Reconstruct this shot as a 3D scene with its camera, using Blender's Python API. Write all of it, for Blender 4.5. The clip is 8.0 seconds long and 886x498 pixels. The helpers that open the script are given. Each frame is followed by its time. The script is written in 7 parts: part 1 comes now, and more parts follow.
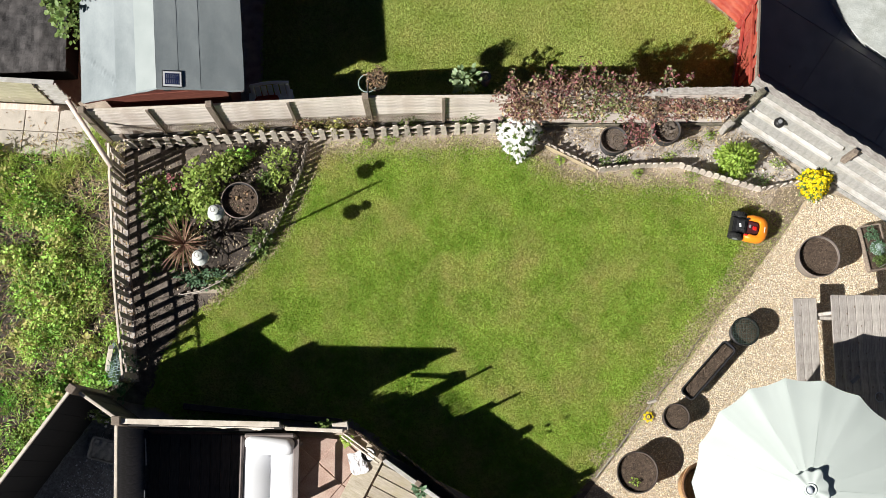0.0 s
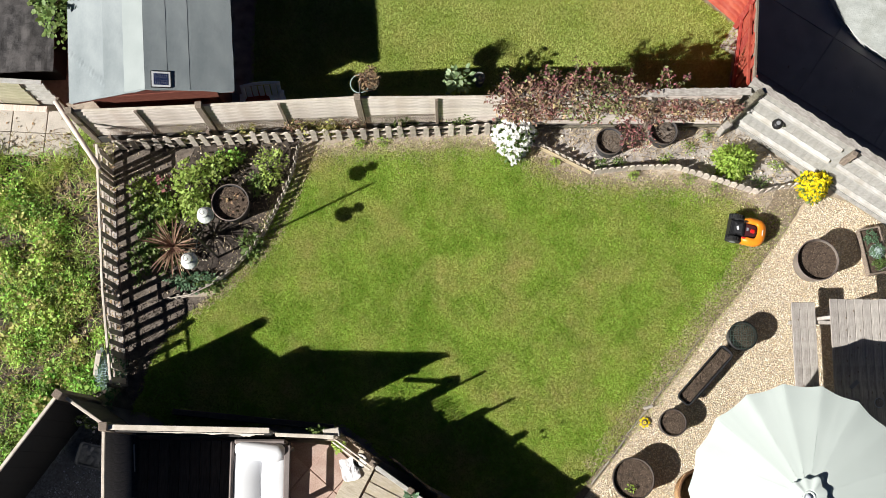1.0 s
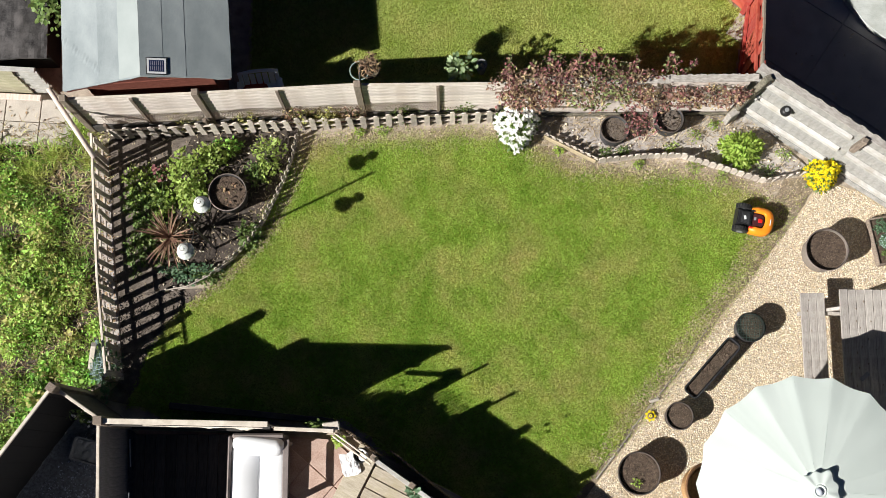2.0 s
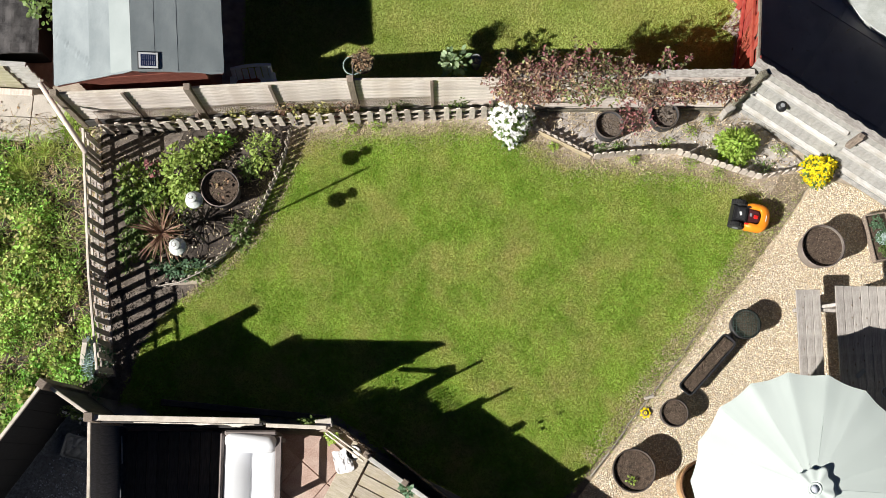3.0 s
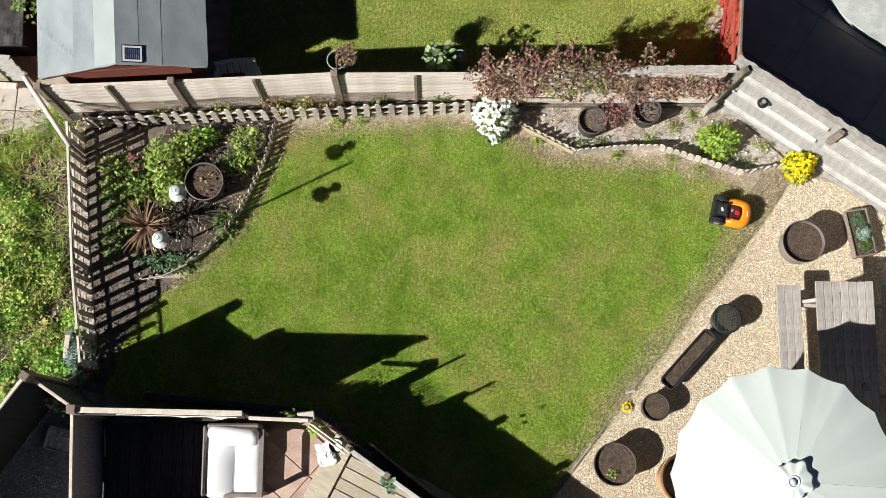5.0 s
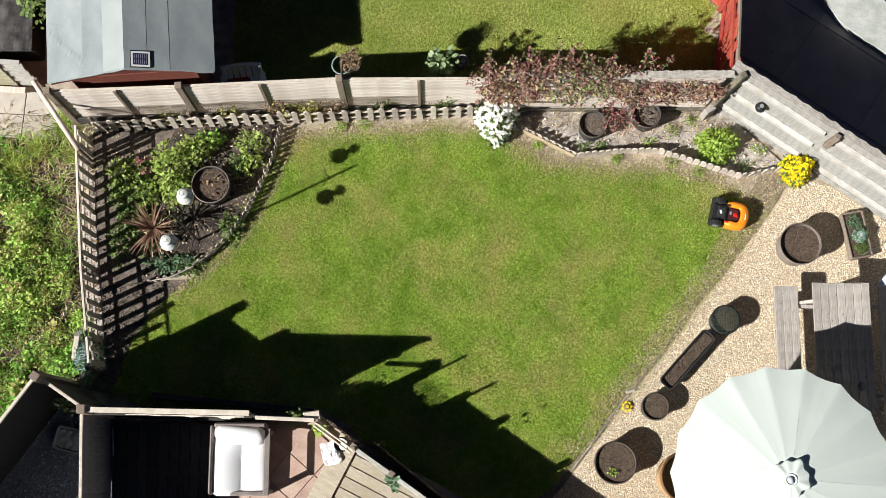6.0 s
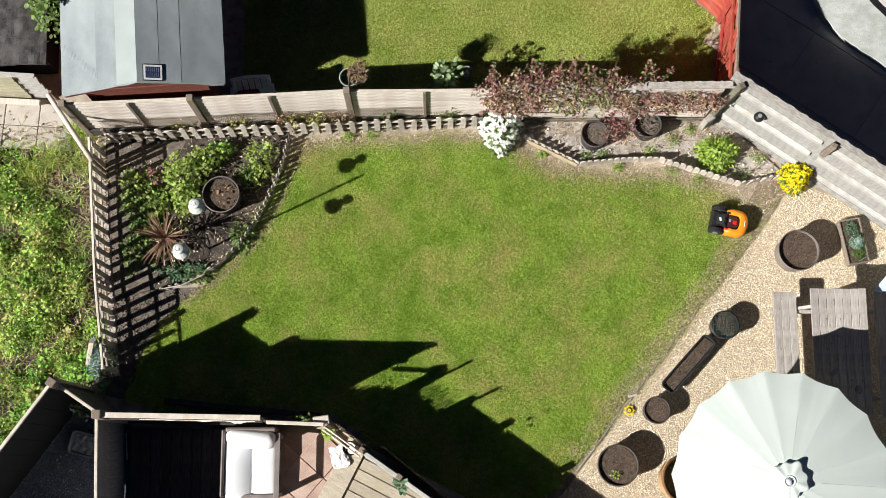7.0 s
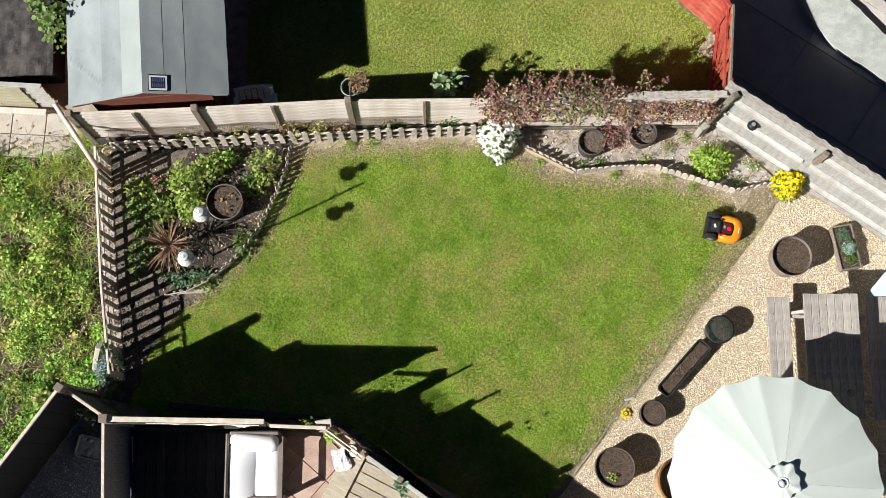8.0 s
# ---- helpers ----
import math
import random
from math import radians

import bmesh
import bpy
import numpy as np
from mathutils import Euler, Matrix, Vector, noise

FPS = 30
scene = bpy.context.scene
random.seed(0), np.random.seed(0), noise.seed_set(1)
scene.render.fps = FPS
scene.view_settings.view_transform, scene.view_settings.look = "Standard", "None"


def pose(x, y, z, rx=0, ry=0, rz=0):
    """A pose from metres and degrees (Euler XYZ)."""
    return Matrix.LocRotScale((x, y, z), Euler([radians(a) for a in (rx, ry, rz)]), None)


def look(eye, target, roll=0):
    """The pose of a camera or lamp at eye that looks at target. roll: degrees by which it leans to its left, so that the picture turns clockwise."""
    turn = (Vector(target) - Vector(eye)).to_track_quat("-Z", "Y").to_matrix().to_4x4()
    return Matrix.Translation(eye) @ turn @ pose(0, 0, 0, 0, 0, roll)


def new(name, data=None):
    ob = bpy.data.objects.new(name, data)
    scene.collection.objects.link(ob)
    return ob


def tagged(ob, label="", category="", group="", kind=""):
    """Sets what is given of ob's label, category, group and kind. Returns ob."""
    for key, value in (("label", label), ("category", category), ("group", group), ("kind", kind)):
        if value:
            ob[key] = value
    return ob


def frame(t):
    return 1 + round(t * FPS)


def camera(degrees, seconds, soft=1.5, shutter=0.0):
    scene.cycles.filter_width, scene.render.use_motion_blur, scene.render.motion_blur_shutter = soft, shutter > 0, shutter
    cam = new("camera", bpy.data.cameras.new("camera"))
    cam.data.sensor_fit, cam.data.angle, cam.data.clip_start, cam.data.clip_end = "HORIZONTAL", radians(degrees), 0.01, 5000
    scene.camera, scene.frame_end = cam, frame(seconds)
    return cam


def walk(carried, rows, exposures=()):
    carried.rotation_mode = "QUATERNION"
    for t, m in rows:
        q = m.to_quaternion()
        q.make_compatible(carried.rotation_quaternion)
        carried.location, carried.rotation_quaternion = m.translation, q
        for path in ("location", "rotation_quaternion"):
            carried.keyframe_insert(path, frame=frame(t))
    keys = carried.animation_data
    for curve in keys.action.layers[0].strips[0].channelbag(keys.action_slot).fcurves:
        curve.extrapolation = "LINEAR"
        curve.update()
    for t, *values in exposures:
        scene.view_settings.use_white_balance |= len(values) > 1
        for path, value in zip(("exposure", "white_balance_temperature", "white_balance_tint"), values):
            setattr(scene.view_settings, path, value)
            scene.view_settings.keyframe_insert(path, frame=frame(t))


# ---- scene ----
cam = camera(40.2, 8.0, soft=0.55)
PATH = [
    (0, (0.103, -3.275, 17.636), (0.091, -2.907, 15.67), -1.8),
    (0.5, (0.154, -3.246, 17.537), (0.145, -2.875, 15.572), -1.4),
    (1, (0.171, -3.194, 17.394), (0.162, -2.825, 15.428), -1.3),
    (1.5, (0.133, -3.222, 17.182), (0.124, -2.854, 15.216), -1.4),
    (3, (0.206, -3.261, 16.938), (0.2, -2.897, 14.972), -0.9),
    (3.5, (0.24, -3.252, 16.901), (0.239, -2.889, 14.935), -0.0),
    (4, (0.294, -3.28, 16.884), (0.297, -2.917, 14.917), 0.4),
    (4.5, (0.31, -3.316, 16.918), (0.317, -2.953, 14.951), 1.3),
    (6, (0.212, -3.352, 17.262), (0.228, -2.99, 15.295), 2.7),
    (6.5, (0.186, -3.352, 17.449), (0.2, -2.987, 15.483), 2.3),
    (7, (0.172, -3.373, 17.641), (0.183, -3.004, 15.675), 1.7),
    (7.5, (0.132, -3.348, 17.842), (0.145, -2.979, 15.876), 2.1),
    (8, (0.156, -3.366, 17.972), (0.169, -2.994, 16.006), 1.9),
]
walk(cam, [(t, look(e, g, r)) for t, e, g, r in PATH])

# ---- world, sun, exposure ----
SUN_AZ, SUN_EL = 26.5, 34.5          # shadows run towards this bearing from +x; height of the sun
scene.view_settings.exposure = 0.71
world = bpy.data.worlds.new("sky")
scene.world = world
world.use_nodes = True
wn = world.node_tree.nodes
sky = wn.new("ShaderNodeTexSky")
sky.sky_type, sky.sun_disc = "NISHITA", False
sky.air_density, sky.dust_density, sky.ozone_density = 0.30, 0.0, 8.0
sky.sun_elevation, sky.sun_rotation = radians(SUN_EL), radians(241.5)
wn["Background"].inputs["Strength"].default_value = 0.019
world.node_tree.links.new(sky.outputs[0], wn["Background"].inputs["Color"])
sun_data = bpy.data.lights.new("sun", "SUN")
sun_data.energy, sun_data.angle, sun_data.color = 5.0, radians(0.5), (0.99, 0.96, 0.90)
sun = new("sun", sun_data)
_d = Vector((math.cos(radians(SUN_AZ)) * math.cos(radians(SUN_EL)), math.sin(radians(SUN_AZ)) * math.cos(radians(SUN_EL)), -math.sin(radians(SUN_EL))))
sun.matrix_world = look(-20 * _d, (0, 0, 0))

# ---- materials ----
def mat(name, dark, light, scale=8.0, fine=80.0, rough=0.8, bump=0.3, vary=0.0, island=0.0, metal=0.0,
        stretch=(1, 1, 1), mid=None, patch=None, patch_scale=0.8, patch_amount=0.5, spec=0.3, bump_dist=0.01, thin=0.0, span=0.16):
    """Two scales of noise between dark and light; patch: a third colour in large blotches; vary / island: brightness by object or by loose piece."""
    m = bpy.data.materials.new(name)
    m.use_nodes = True
    nt = m.node_tree
    N, L = nt.nodes, nt.links
    b = N["Principled BSDF"]
    co = N.new("ShaderNodeTexCoord")
    mp = N.new("ShaderNodeMapping")
    mp.inputs["Scale"].default_value = stretch
    L.new(co.outputs["Object"], mp.inputs["Vector"])
    n1, n2 = N.new("ShaderNodeTexNoise"), N.new("ShaderNodeTexNoise")
    n1.inputs["Scale"].default_value, n1.inputs["Detail"].default_value = scale, 5
    n2.inputs["Scale"].default_value, n2.inputs["Detail"].default_value = fine, 4
    for n in (n1, n2):
        L.new(mp.outputs[0], n.inputs["Vector"])
    mix = N.new("ShaderNodeMath"); mix.operation = "MULTIPLY_ADD"
    mix.inputs[1].default_value = 0.55
    half = N.new("ShaderNodeMath"); half.operation = "MULTIPLY"; half.inputs[1].default_value = 0.45
    L.new(n2.outputs["Fac"], half.inputs[0])
    L.new(n1.outputs["Fac"], mix.inputs[0]); L.new(half.outputs[0], mix.inputs[2])
    ramp = N.new("ShaderNodeValToRGB")
    ramp.color_ramp.elements[0].position, ramp.color_ramp.elements[1].position = 0.5 - span, 0.5 + span
    ramp.color_ramp.elements[0].color, ramp.color_ramp.elements[1].color = (*dark, 1), (*light, 1)
    if mid:
        e = ramp.color_ramp.elements.new(0.5); e.color = (*mid, 1)
    L.new(mix.outputs[0], ramp.inputs["Fac"])
    col = ramp.outputs["Color"]
    if patch:
        n3 = N.new("ShaderNodeTexNoise"); n3.inputs["Scale"].default_value, n3.inputs["Detail"].default_value = patch_scale, 6
        n3.inputs["Roughness"].default_value = 0.65
        L.new(co.outputs["Object"], n3.inputs["Vector"])
        r3 = N.new("ShaderNodeMapRange"); r3.inputs["From Min"].default_value, r3.inputs["From Max"].default_value = 0.45, 0.68
        r3.inputs["To Max"].default_value = patch_amount
        L.new(n3.outputs["Fac"], r3.inputs["Value"])
        mx = N.new("ShaderNodeMix"); mx.data_type = "RGBA"
        L.new(r3.outputs[0], mx.inputs["Factor"]); L.new(col, mx.inputs["A"])
        mx.inputs["B"].default_value = (*patch, 1)
        col = mx.outputs["Result"]
    for amount, node, out in ((vary, "ShaderNodeObjectInfo", "Random"), (island, "ShaderNodeNewGeometry", "Random Per Island")):
        if amount:
            src = N.new(node)
            rr = N.new("ShaderNodeMapRange"); rr.inputs["To Min"].default_value, rr.inputs["To Max"].default_value = 1 - amount, 1 + amount
            L.new(src.outputs[out], rr.inputs["Value"])
            hs = N.new("ShaderNodeHueSaturation")
            hr = N.new("ShaderNodeMapRange"); hr.inputs["To Min"].default_value, hr.inputs["To Max"].default_value = 0.5 - 0.04 * amount, 0.5 + 0.04 * amount
            L.new(src.outputs[out], hr.inputs["Value"]); L.new(hr.outputs[0], hs.inputs["Hue"])
            L.new(rr.outputs[0], hs.inputs["Value"]); L.new(col, hs.inputs["Color"])
            col = hs.outputs["Color"]
    L.new(col, b.inputs["Base Color"])
    b.inputs["Roughness"].default_value, b.inputs["Metallic"].default_value = rough, metal
    b.inputs["Specular IOR Level"].default_value = spec
    if thin:
        tr_ = N.new("ShaderNodeBsdfTranslucent"); L.new(col, tr_.inputs["Color"])
        ms = N.new("ShaderNodeMixShader"); ms.inputs["Fac"].default_value = thin
        L.new(b.outputs[0], ms.inputs[1]); L.new(tr_.outputs[0], ms.inputs[2])
        L.new(ms.outputs[0], N["Material Output"].inputs["Surface"])
    if bump:
        bp = N.new("ShaderNodeBump"); bp.inputs["Strength"].default_value, bp.inputs["Distance"].default_value = bump, bump_dist
        L.new(mix.outputs[0], bp.inputs["Height"]); L.new(bp.outputs[0], b.inputs["Normal"])
    return m


M_EARTH = mat("earth", (0.20, 0.16, 0.125), (0.55, 0.47, 0.385), 7, 90, 0.95, 0.9, patch=(0.62, 0.54, 0.45), patch_scale=2.5, patch_amount=0.6)
M_BEDSOIL = mat("bed_soil", (0.020, 0.016, 0.014), (0.10, 0.082, 0.070), 9, 110, 0.95, 1.0, patch=(0.17, 0.14, 0.12), patch_scale=4.5, patch_amount=0.45)
M_DRYSOIL = mat("dry_soil", (0.23, 0.203, 0.19), (0.56, 0.515, 0.49), 8, 100, 0.95, 0.8, patch=(0.56, 0.51, 0.45), patch_scale=2.5, patch_amount=0.5)
M_CRUMB = mat("soil_crumb", (0.03, 0.023, 0.019), (0.14, 0.108, 0.088), 20, 90, 0.95, 0.3, island=0.5)
# near-black; on the fence by the weeds it imitates a shaded face
M_NEARBLACK = mat("near_black_board", (0.008, 0.008, 0.0085), (0.024, 0.022, 0.021), 6, 60, 0.8, 0.3, stretch=(2, 10, 10))
M_PALECON = mat("pale_limewashed_concrete", (0.36, 0.385, 0.37), (0.56, 0.585, 0.565), 5, 45, 0.9, 0.9, stretch=(1, 1.6, 1), span=0.16, patch=(0.27, 0.28, 0.24), patch_scale=3.5, patch_amount=0.5)
M_EDGESOIL = mat("edge_soil", (0.10, 0.078, 0.058), (0.36, 0.29, 0.22), 10, 90, 0.95, 1.0, patch=(0.20, 0.18, 0.09), patch_scale=4, patch_amount=0.5)
M_POTSOIL = mat("potting_soil", (0.026, 0.019, 0.015), (0.155, 0.11, 0.082), 25, 160, 0.95, 1.0)
M_TURF = mat("turf_base", (0.19, 0.26, 0.03), (0.33, 0.37, 0.06), 5, 120, 0.95, 0.4, patch=(0.28, 0.23, 0.09), patch_scale=1.5, patch_amount=0.4)
M_BLADE = mat("grass_blade", (0.225, 0.385, 0.044), (0.455, 0.612, 0.122), 2.2, 11, 0.6, 0, island=0.12, span=0.11, patch=(0.63, 0.53, 0.25), patch_scale=1.25, patch_amount=0.72, spec=0.2, thin=0.5)
M_BLADE_N = mat("rough_grass_blade", (0.30, 0.40, 0.07), (0.54, 0.595, 0.19), 1.5, 10, 0.55, 0, island=0.22, patch=(0.50, 0.42, 0.16), patch_scale=1.2, patch_amount=0.45, spec=0.35, thin=0.35)
M_STRAW = mat("dry_stalks", (0.30, 0.225, 0.14), (0.62, 0.51, 0.36), 4, 40, 0.8, 0, island=0.4)
M_GRAVEL_BED = mat("gravel_bed", (0.40, 0.31, 0.20), (0.66, 0.56, 0.41), 30, 150, 0.9, 0.8)
M_STONE = mat("gravel_stone", (0.60, 0.50, 0.37), (0.95, 0.88, 0.775), 22, 120, 0.75, 0.2, island=0.36, patch=(0.58, 0.36, 0.16), patch_scale=34, patch_amount=0.65)
M_CONCRETE = mat("concrete_paving", (0.36, 0.33, 0.315), (0.68, 0.63, 0.605), 3, 60, 0.9, 0.5, vary=0.08, patch=(0.42, 0.385, 0.36), patch_scale=1.6, patch_amount=0.6)
M_PALESLAB = mat("pale_slab", (0.36, 0.325, 0.285), (0.60, 0.555, 0.50), 4, 60, 0.9, 0.4, vary=0.10, patch=(0.42, 0.36, 0.31), patch_scale=3, patch_amount=0.4)
M_PATIO = mat("red_patio_slab", (0.33, 0.215, 0.175), (0.55, 0.405, 0.345), 4, 50, 0.85, 0.3, vary=0.10, patch=(0.56, 0.46, 0.39), patch_scale=3, patch_amount=0.45)
M_TARMAC = mat("dark_yard", (0.06, 0.064, 0.075), (0.24, 0.255, 0.29), 30, 160, 0.9, 0.7, patch=(0.10, 0.105, 0.12), patch_scale=2, patch_amount=0.5)
W_ = (14, 14, 1.4)
M_FENCE = mat("weathered_fence_board", (0.50, 0.435, 0.385), (0.91, 0.84, 0.79), 3, 30, 0.85, 0.5, vary=0.10, stretch=(1.4, 10, 10), span=0.13, patch=(0.50, 0.40, 0.33), patch_scale=3, patch_amount=0.55)
M_POST = mat("weathered_post", (0.13, 0.10, 0.08), (0.34, 0.28, 0.225), 5, 40, 0.9, 0.5, vary=0.15, stretch=W_)
M_PICKET = mat("weathered_picket", (0.36, 0.31, 0.27), (0.72, 0.65, 0.585), 5, 40, 0.9, 0.4, vary=0.22, stretch=W_, patch=(0.30, 0.26, 0.22), patch_scale=6, patch_amount=0.5)
M_PALEBOARD = mat("pale_painted_board", (0.21, 0.207, 0.197), (0.43, 0.425, 0.41), 3, 45, 0.85, 0.35, vary=0.05, stretch=(5, 5, 3), patch=(0.29, 0.27, 0.235), patch_scale=2.2, patch_amount=0.6)
M_PALERAIL = mat("pale_painted_rail", (0.36, 0.35, 0.335), (0.60, 0.59, 0.57), 5, 45, 0.8, 0.3, vary=0.08, stretch=(2, 8, 8), patch=(0.33, 0.30, 0.25), patch_scale=4, patch_amount=0.65)
M_TRODSOIL = mat("trodden_soil", (0.065, 0.052, 0.044), (0.25, 0.21, 0.18), 9, 110, 0.95, 0.9, patch=(0.11, 0.09, 0.07), patch_scale=4, patch_amount=0.5)
M_OCHRE = mat("ochre_board", (0.33, 0.26, 0.15), (0.56, 0.47, 0.32), 4, 40, 0.85, 0.4, stretch=(2, 10, 10), patch=(0.30, 0.26, 0.20), patch_scale=5, patch_amount=0.6)
M_OLIVE = mat("olive_weathered_board", (0.27, 0.255, 0.16), (0.52, 0.49, 0.35), 4, 40, 0.85, 0.4, vary=0.12, stretch=(1.5, 10, 10), patch=(0.55, 0.50, 0.42), patch_scale=3, patch_amount=0.4)
M_GREYCAP = mat("weathered_grey_capping", (0.22, 0.198, 0.18), (0.52, 0.49, 0.455), 6, 50, 0.9, 0.6, stretch=(3, 9, 9), patch=(0.20, 0.18, 0.16), patch_scale=6, patch_amount=0.55)
M_GREYWOOD = mat("grey_weathered_plank", (0.235, 0.21, 0.19), (0.60, 0.56, 0.525), 4, 36, 0.85, 0.5, vary=0.16, stretch=(16, 1.0, 16), span=0.2, patch=(0.19, 0.165, 0.15), patch_scale=7, patch_amount=0.45)
M_DECK = mat("deck_board", (0.27, 0.225, 0.17), (0.56, 0.50, 0.42), 4, 40, 0.8, 0.4, vary=0.2, stretch=(2, 12, 2), span=0.2, patch=(0.36, 0.31, 0.20), patch_scale=4, patch_amount=0.7)
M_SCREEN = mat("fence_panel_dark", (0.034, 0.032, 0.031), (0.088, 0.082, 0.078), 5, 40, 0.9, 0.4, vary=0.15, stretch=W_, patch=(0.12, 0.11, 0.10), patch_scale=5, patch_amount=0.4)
M_GREYPANEL = mat("grey_weathered_panel", (0.15, 0.15, 0.155), (0.32, 0.32, 0.33), 4, 40, 0.9, 0.4, vary=0.10, stretch=W_, patch=(0.14, 0.135, 0.135), patch_scale=3, patch_amount=0.5)
M_CAPWOOD = mat("sawn_rail_top", (0.50, 0.44, 0.37), (0.74, 0.68, 0.60), 4, 40, 0.85, 0.3, vary=0.1, stretch=(3, 3, 3), patch=(0.42, 0.36, 0.29), patch_scale=5, patch_amount=0.45)
M_RED = mat("red_fence_paint", (0.25, 0.032, 0.022), (0.43, 0.08, 0.055), 5, 50, 0.7, 0.35, vary=0.14, stretch=(3, 3, 3), patch=(0.46, 0.16, 0.12), patch_scale=6, patch_amount=0.5)
M_SHEDWALL = mat("shed_wall_stain", (0.10, 0.028, 0.02), (0.22, 0.075, 0.055), 5, 40, 0.8, 0.4, vary=0.1, stretch=(2, 2, 10))
M_FELT = mat("grey_roofing_felt", (0.19, 0.222, 0.235), (0.34, 0.378, 0.39), 2.4, 160, 0.9, 0.35, vary=0.06, stretch=(1, 0.5, 1), patch=(0.37, 0.405, 0.415), patch_scale=1.9, patch_amount=0.35)
M_FELT_CAP = mat("pale_ridge_felt", (0.31, 0.35, 0.35), (0.39, 0.43, 0.43), 2.5, 150, 0.9, 0.3)
M_FELT_DARK = mat("black_roofing_felt", (0.02, 0.019, 0.02), (0.085, 0.079, 0.08), 5, 60, 0.85, 1.0, patch=(0.12, 0.11, 0.108), patch_scale=2.5, patch_amount=0.6)
M_LOG = mat("pink_bare_pole", (0.56, 0.44, 0.38), (0.86, 0.74, 0.67), 4, 40, 0.75, 0.3, stretch=(8, 1, 8))
M_BARK = mat("bark_chips", (0.13, 0.085, 0.05), (0.42, 0.28, 0.17), 10, 60, 0.9, 0.4, island=0.5)
M_POT = mat("brown_plastic_tub", (0.045, 0.035, 0.031), (0.09, 0.072, 0.064), 6, 60, 0.7, 0.15, vary=0.2)
M_POTRIM = mat("worn_tub_rim", (0.13, 0.105, 0.095), (0.26, 0.215, 0.195), 8, 60, 0.55, 0.2)
M_POTDARK = mat("dark_grey_pot", (0.028, 0.028, 0.03), (0.06, 0.06, 0.063), 6, 60, 0.6, 0.1)
M_POTGREY = mat("taupe_pot", (0.17, 0.145, 0.125), (0.26, 0.225, 0.20), 6, 60, 0.6, 0.1)
M_CANVAS = mat("mint_white_canvas", (0.68, 0.755, 0.72), (0.735, 0.805, 0.775), 1.5, 500, 0.9, 0.06, spec=0.1, thin=0.15)
M_WHITE = mat("white_plastic", (0.72, 0.73, 0.74), (0.80, 0.81, 0.82), 3, 60, 0.5, 0.05)
M_GLOBE = mat("white_lamp_globe", (0.62, 0.65, 0.62), (0.82, 0.83, 0.80), 12, 60, 0.35, 0.1, patch=(0.22, 0.29, 0.25), patch_scale=16, patch_amount=0.75)
M_CUSHION = mat("white_cushion", (0.80, 0.81, 0.84), (0.86, 0.87, 0.90), 2, 300, 0.9, 0.15)
M_GREYFAB = mat("grey_cushion", (0.42, 0.45, 0.52), (0.50, 0.53, 0.60), 2, 300, 0.9, 0.15)
M_SOFA = mat("grey_sofa_shell", (0.15, 0.125, 0.12), (0.26, 0.225, 0.215), 5, 120, 0.7, 0.3)
M_WICKER = mat("brown_wicker", (0.10, 0.05, 0.025), (0.26, 0.14, 0.07), 30, 120, 0.55, 0.4, vary=0.25)
M_WICKER_PALE = mat("pale_wicker_strip", (0.46, 0.26, 0.12), (0.70, 0.46, 0.25), 20, 90, 0.5, 0.2)
M_ROTTEN = mat("rotten_post", (0.03, 0.028, 0.022), (0.36, 0.32, 0.25), 6, 45, 0.9, 0.8, stretch=(9, 9, 3), patch=(0.07, 0.075, 0.05), patch_scale=9, patch_amount=0.8)
M_BLACK = mat("black_plastic", (0.010, 0.010, 0.011), (0.025, 0.025, 0.027), 8, 80, 0.45, 0.1)
M_TYRE = mat("black_rubber", (0.012, 0.012, 0.013), (0.03, 0.03, 0.03), 20, 80, 0.8, 0.3)
M_ORANGE = mat("orange_plastic", (0.80, 0.235, 0.015), (0.86, 0.28, 0.02), 4, 60, 0.35, 0.03)
M_REDBTN = mat("red_plastic", (0.62, 0.012, 0.015), (0.70, 0.02, 0.02), 4, 60, 0.35, 0.0)
M_MAROON = mat("maroon_plastic", (0.045, 0.012, 0.014), (0.085, 0.025, 0.03), 5, 70, 0.4, 0.05)
M_GREYPL = mat("grey_plastic", (0.22, 0.23, 0.245), (0.30, 0.31, 0.325), 5, 70, 0.5, 0.1)
M_LEAF = mat("bright_leaf", (0.20, 0.29, 0.05), (0.42, 0.53, 0.14), 6, 30, 0.5, 0, island=0.35, thin=0.35)
M_LEAF_LIME = mat("lime_leaf", (0.24, 0.37, 0.05), (0.43, 0.56, 0.12), 6, 30, 0.5, 0, island=0.3, thin=0.35)
M_LEAF_MID = mat("mid_green_leaf", (0.08, 0.14, 0.035), (0.24, 0.33, 0.10), 6, 30, 0.5, 0, island=0.4, thin=0.35)
M_LEAF_PALE = mat("pale_veined_leaf", (0.15, 0.26, 0.10), (0.46, 0.56, 0.34), 14, 40, 0.5, 0, island=0.3, thin=0.3)
M_LEAF_BLUE = mat("blue_green_leaf", (0.07, 0.14, 0.075), (0.16, 0.26, 0.15), 8, 30, 0.5, 0, island=0.3, thin=0.35)
M_WEED = mat("weed_leaf", (0.13, 0.33, 0.04), (0.52, 0.70, 0.16), 1.6, 14, 0.5, 0, island=0.7, span=0.12, patch=(0.62, 0.58, 0.22), patch_scale=1.8, patch_amount=0.45, thin=0.4)
M_CREEPER = mat("bronze_creeper_leaf", (0.17, 0.085, 0.065), (0.56, 0.33, 0.27), 4, 25, 0.55, 0, island=0.7, patch=(0.28, 0.29, 0.11), patch_scale=4, patch_amount=0.9, thin=0.3)
M_POTCRUMB = mat("potting_crumb", (0.055, 0.042, 0.033), (0.24, 0.18, 0.135), 20, 90, 0.95, 0.3, island=0.45)
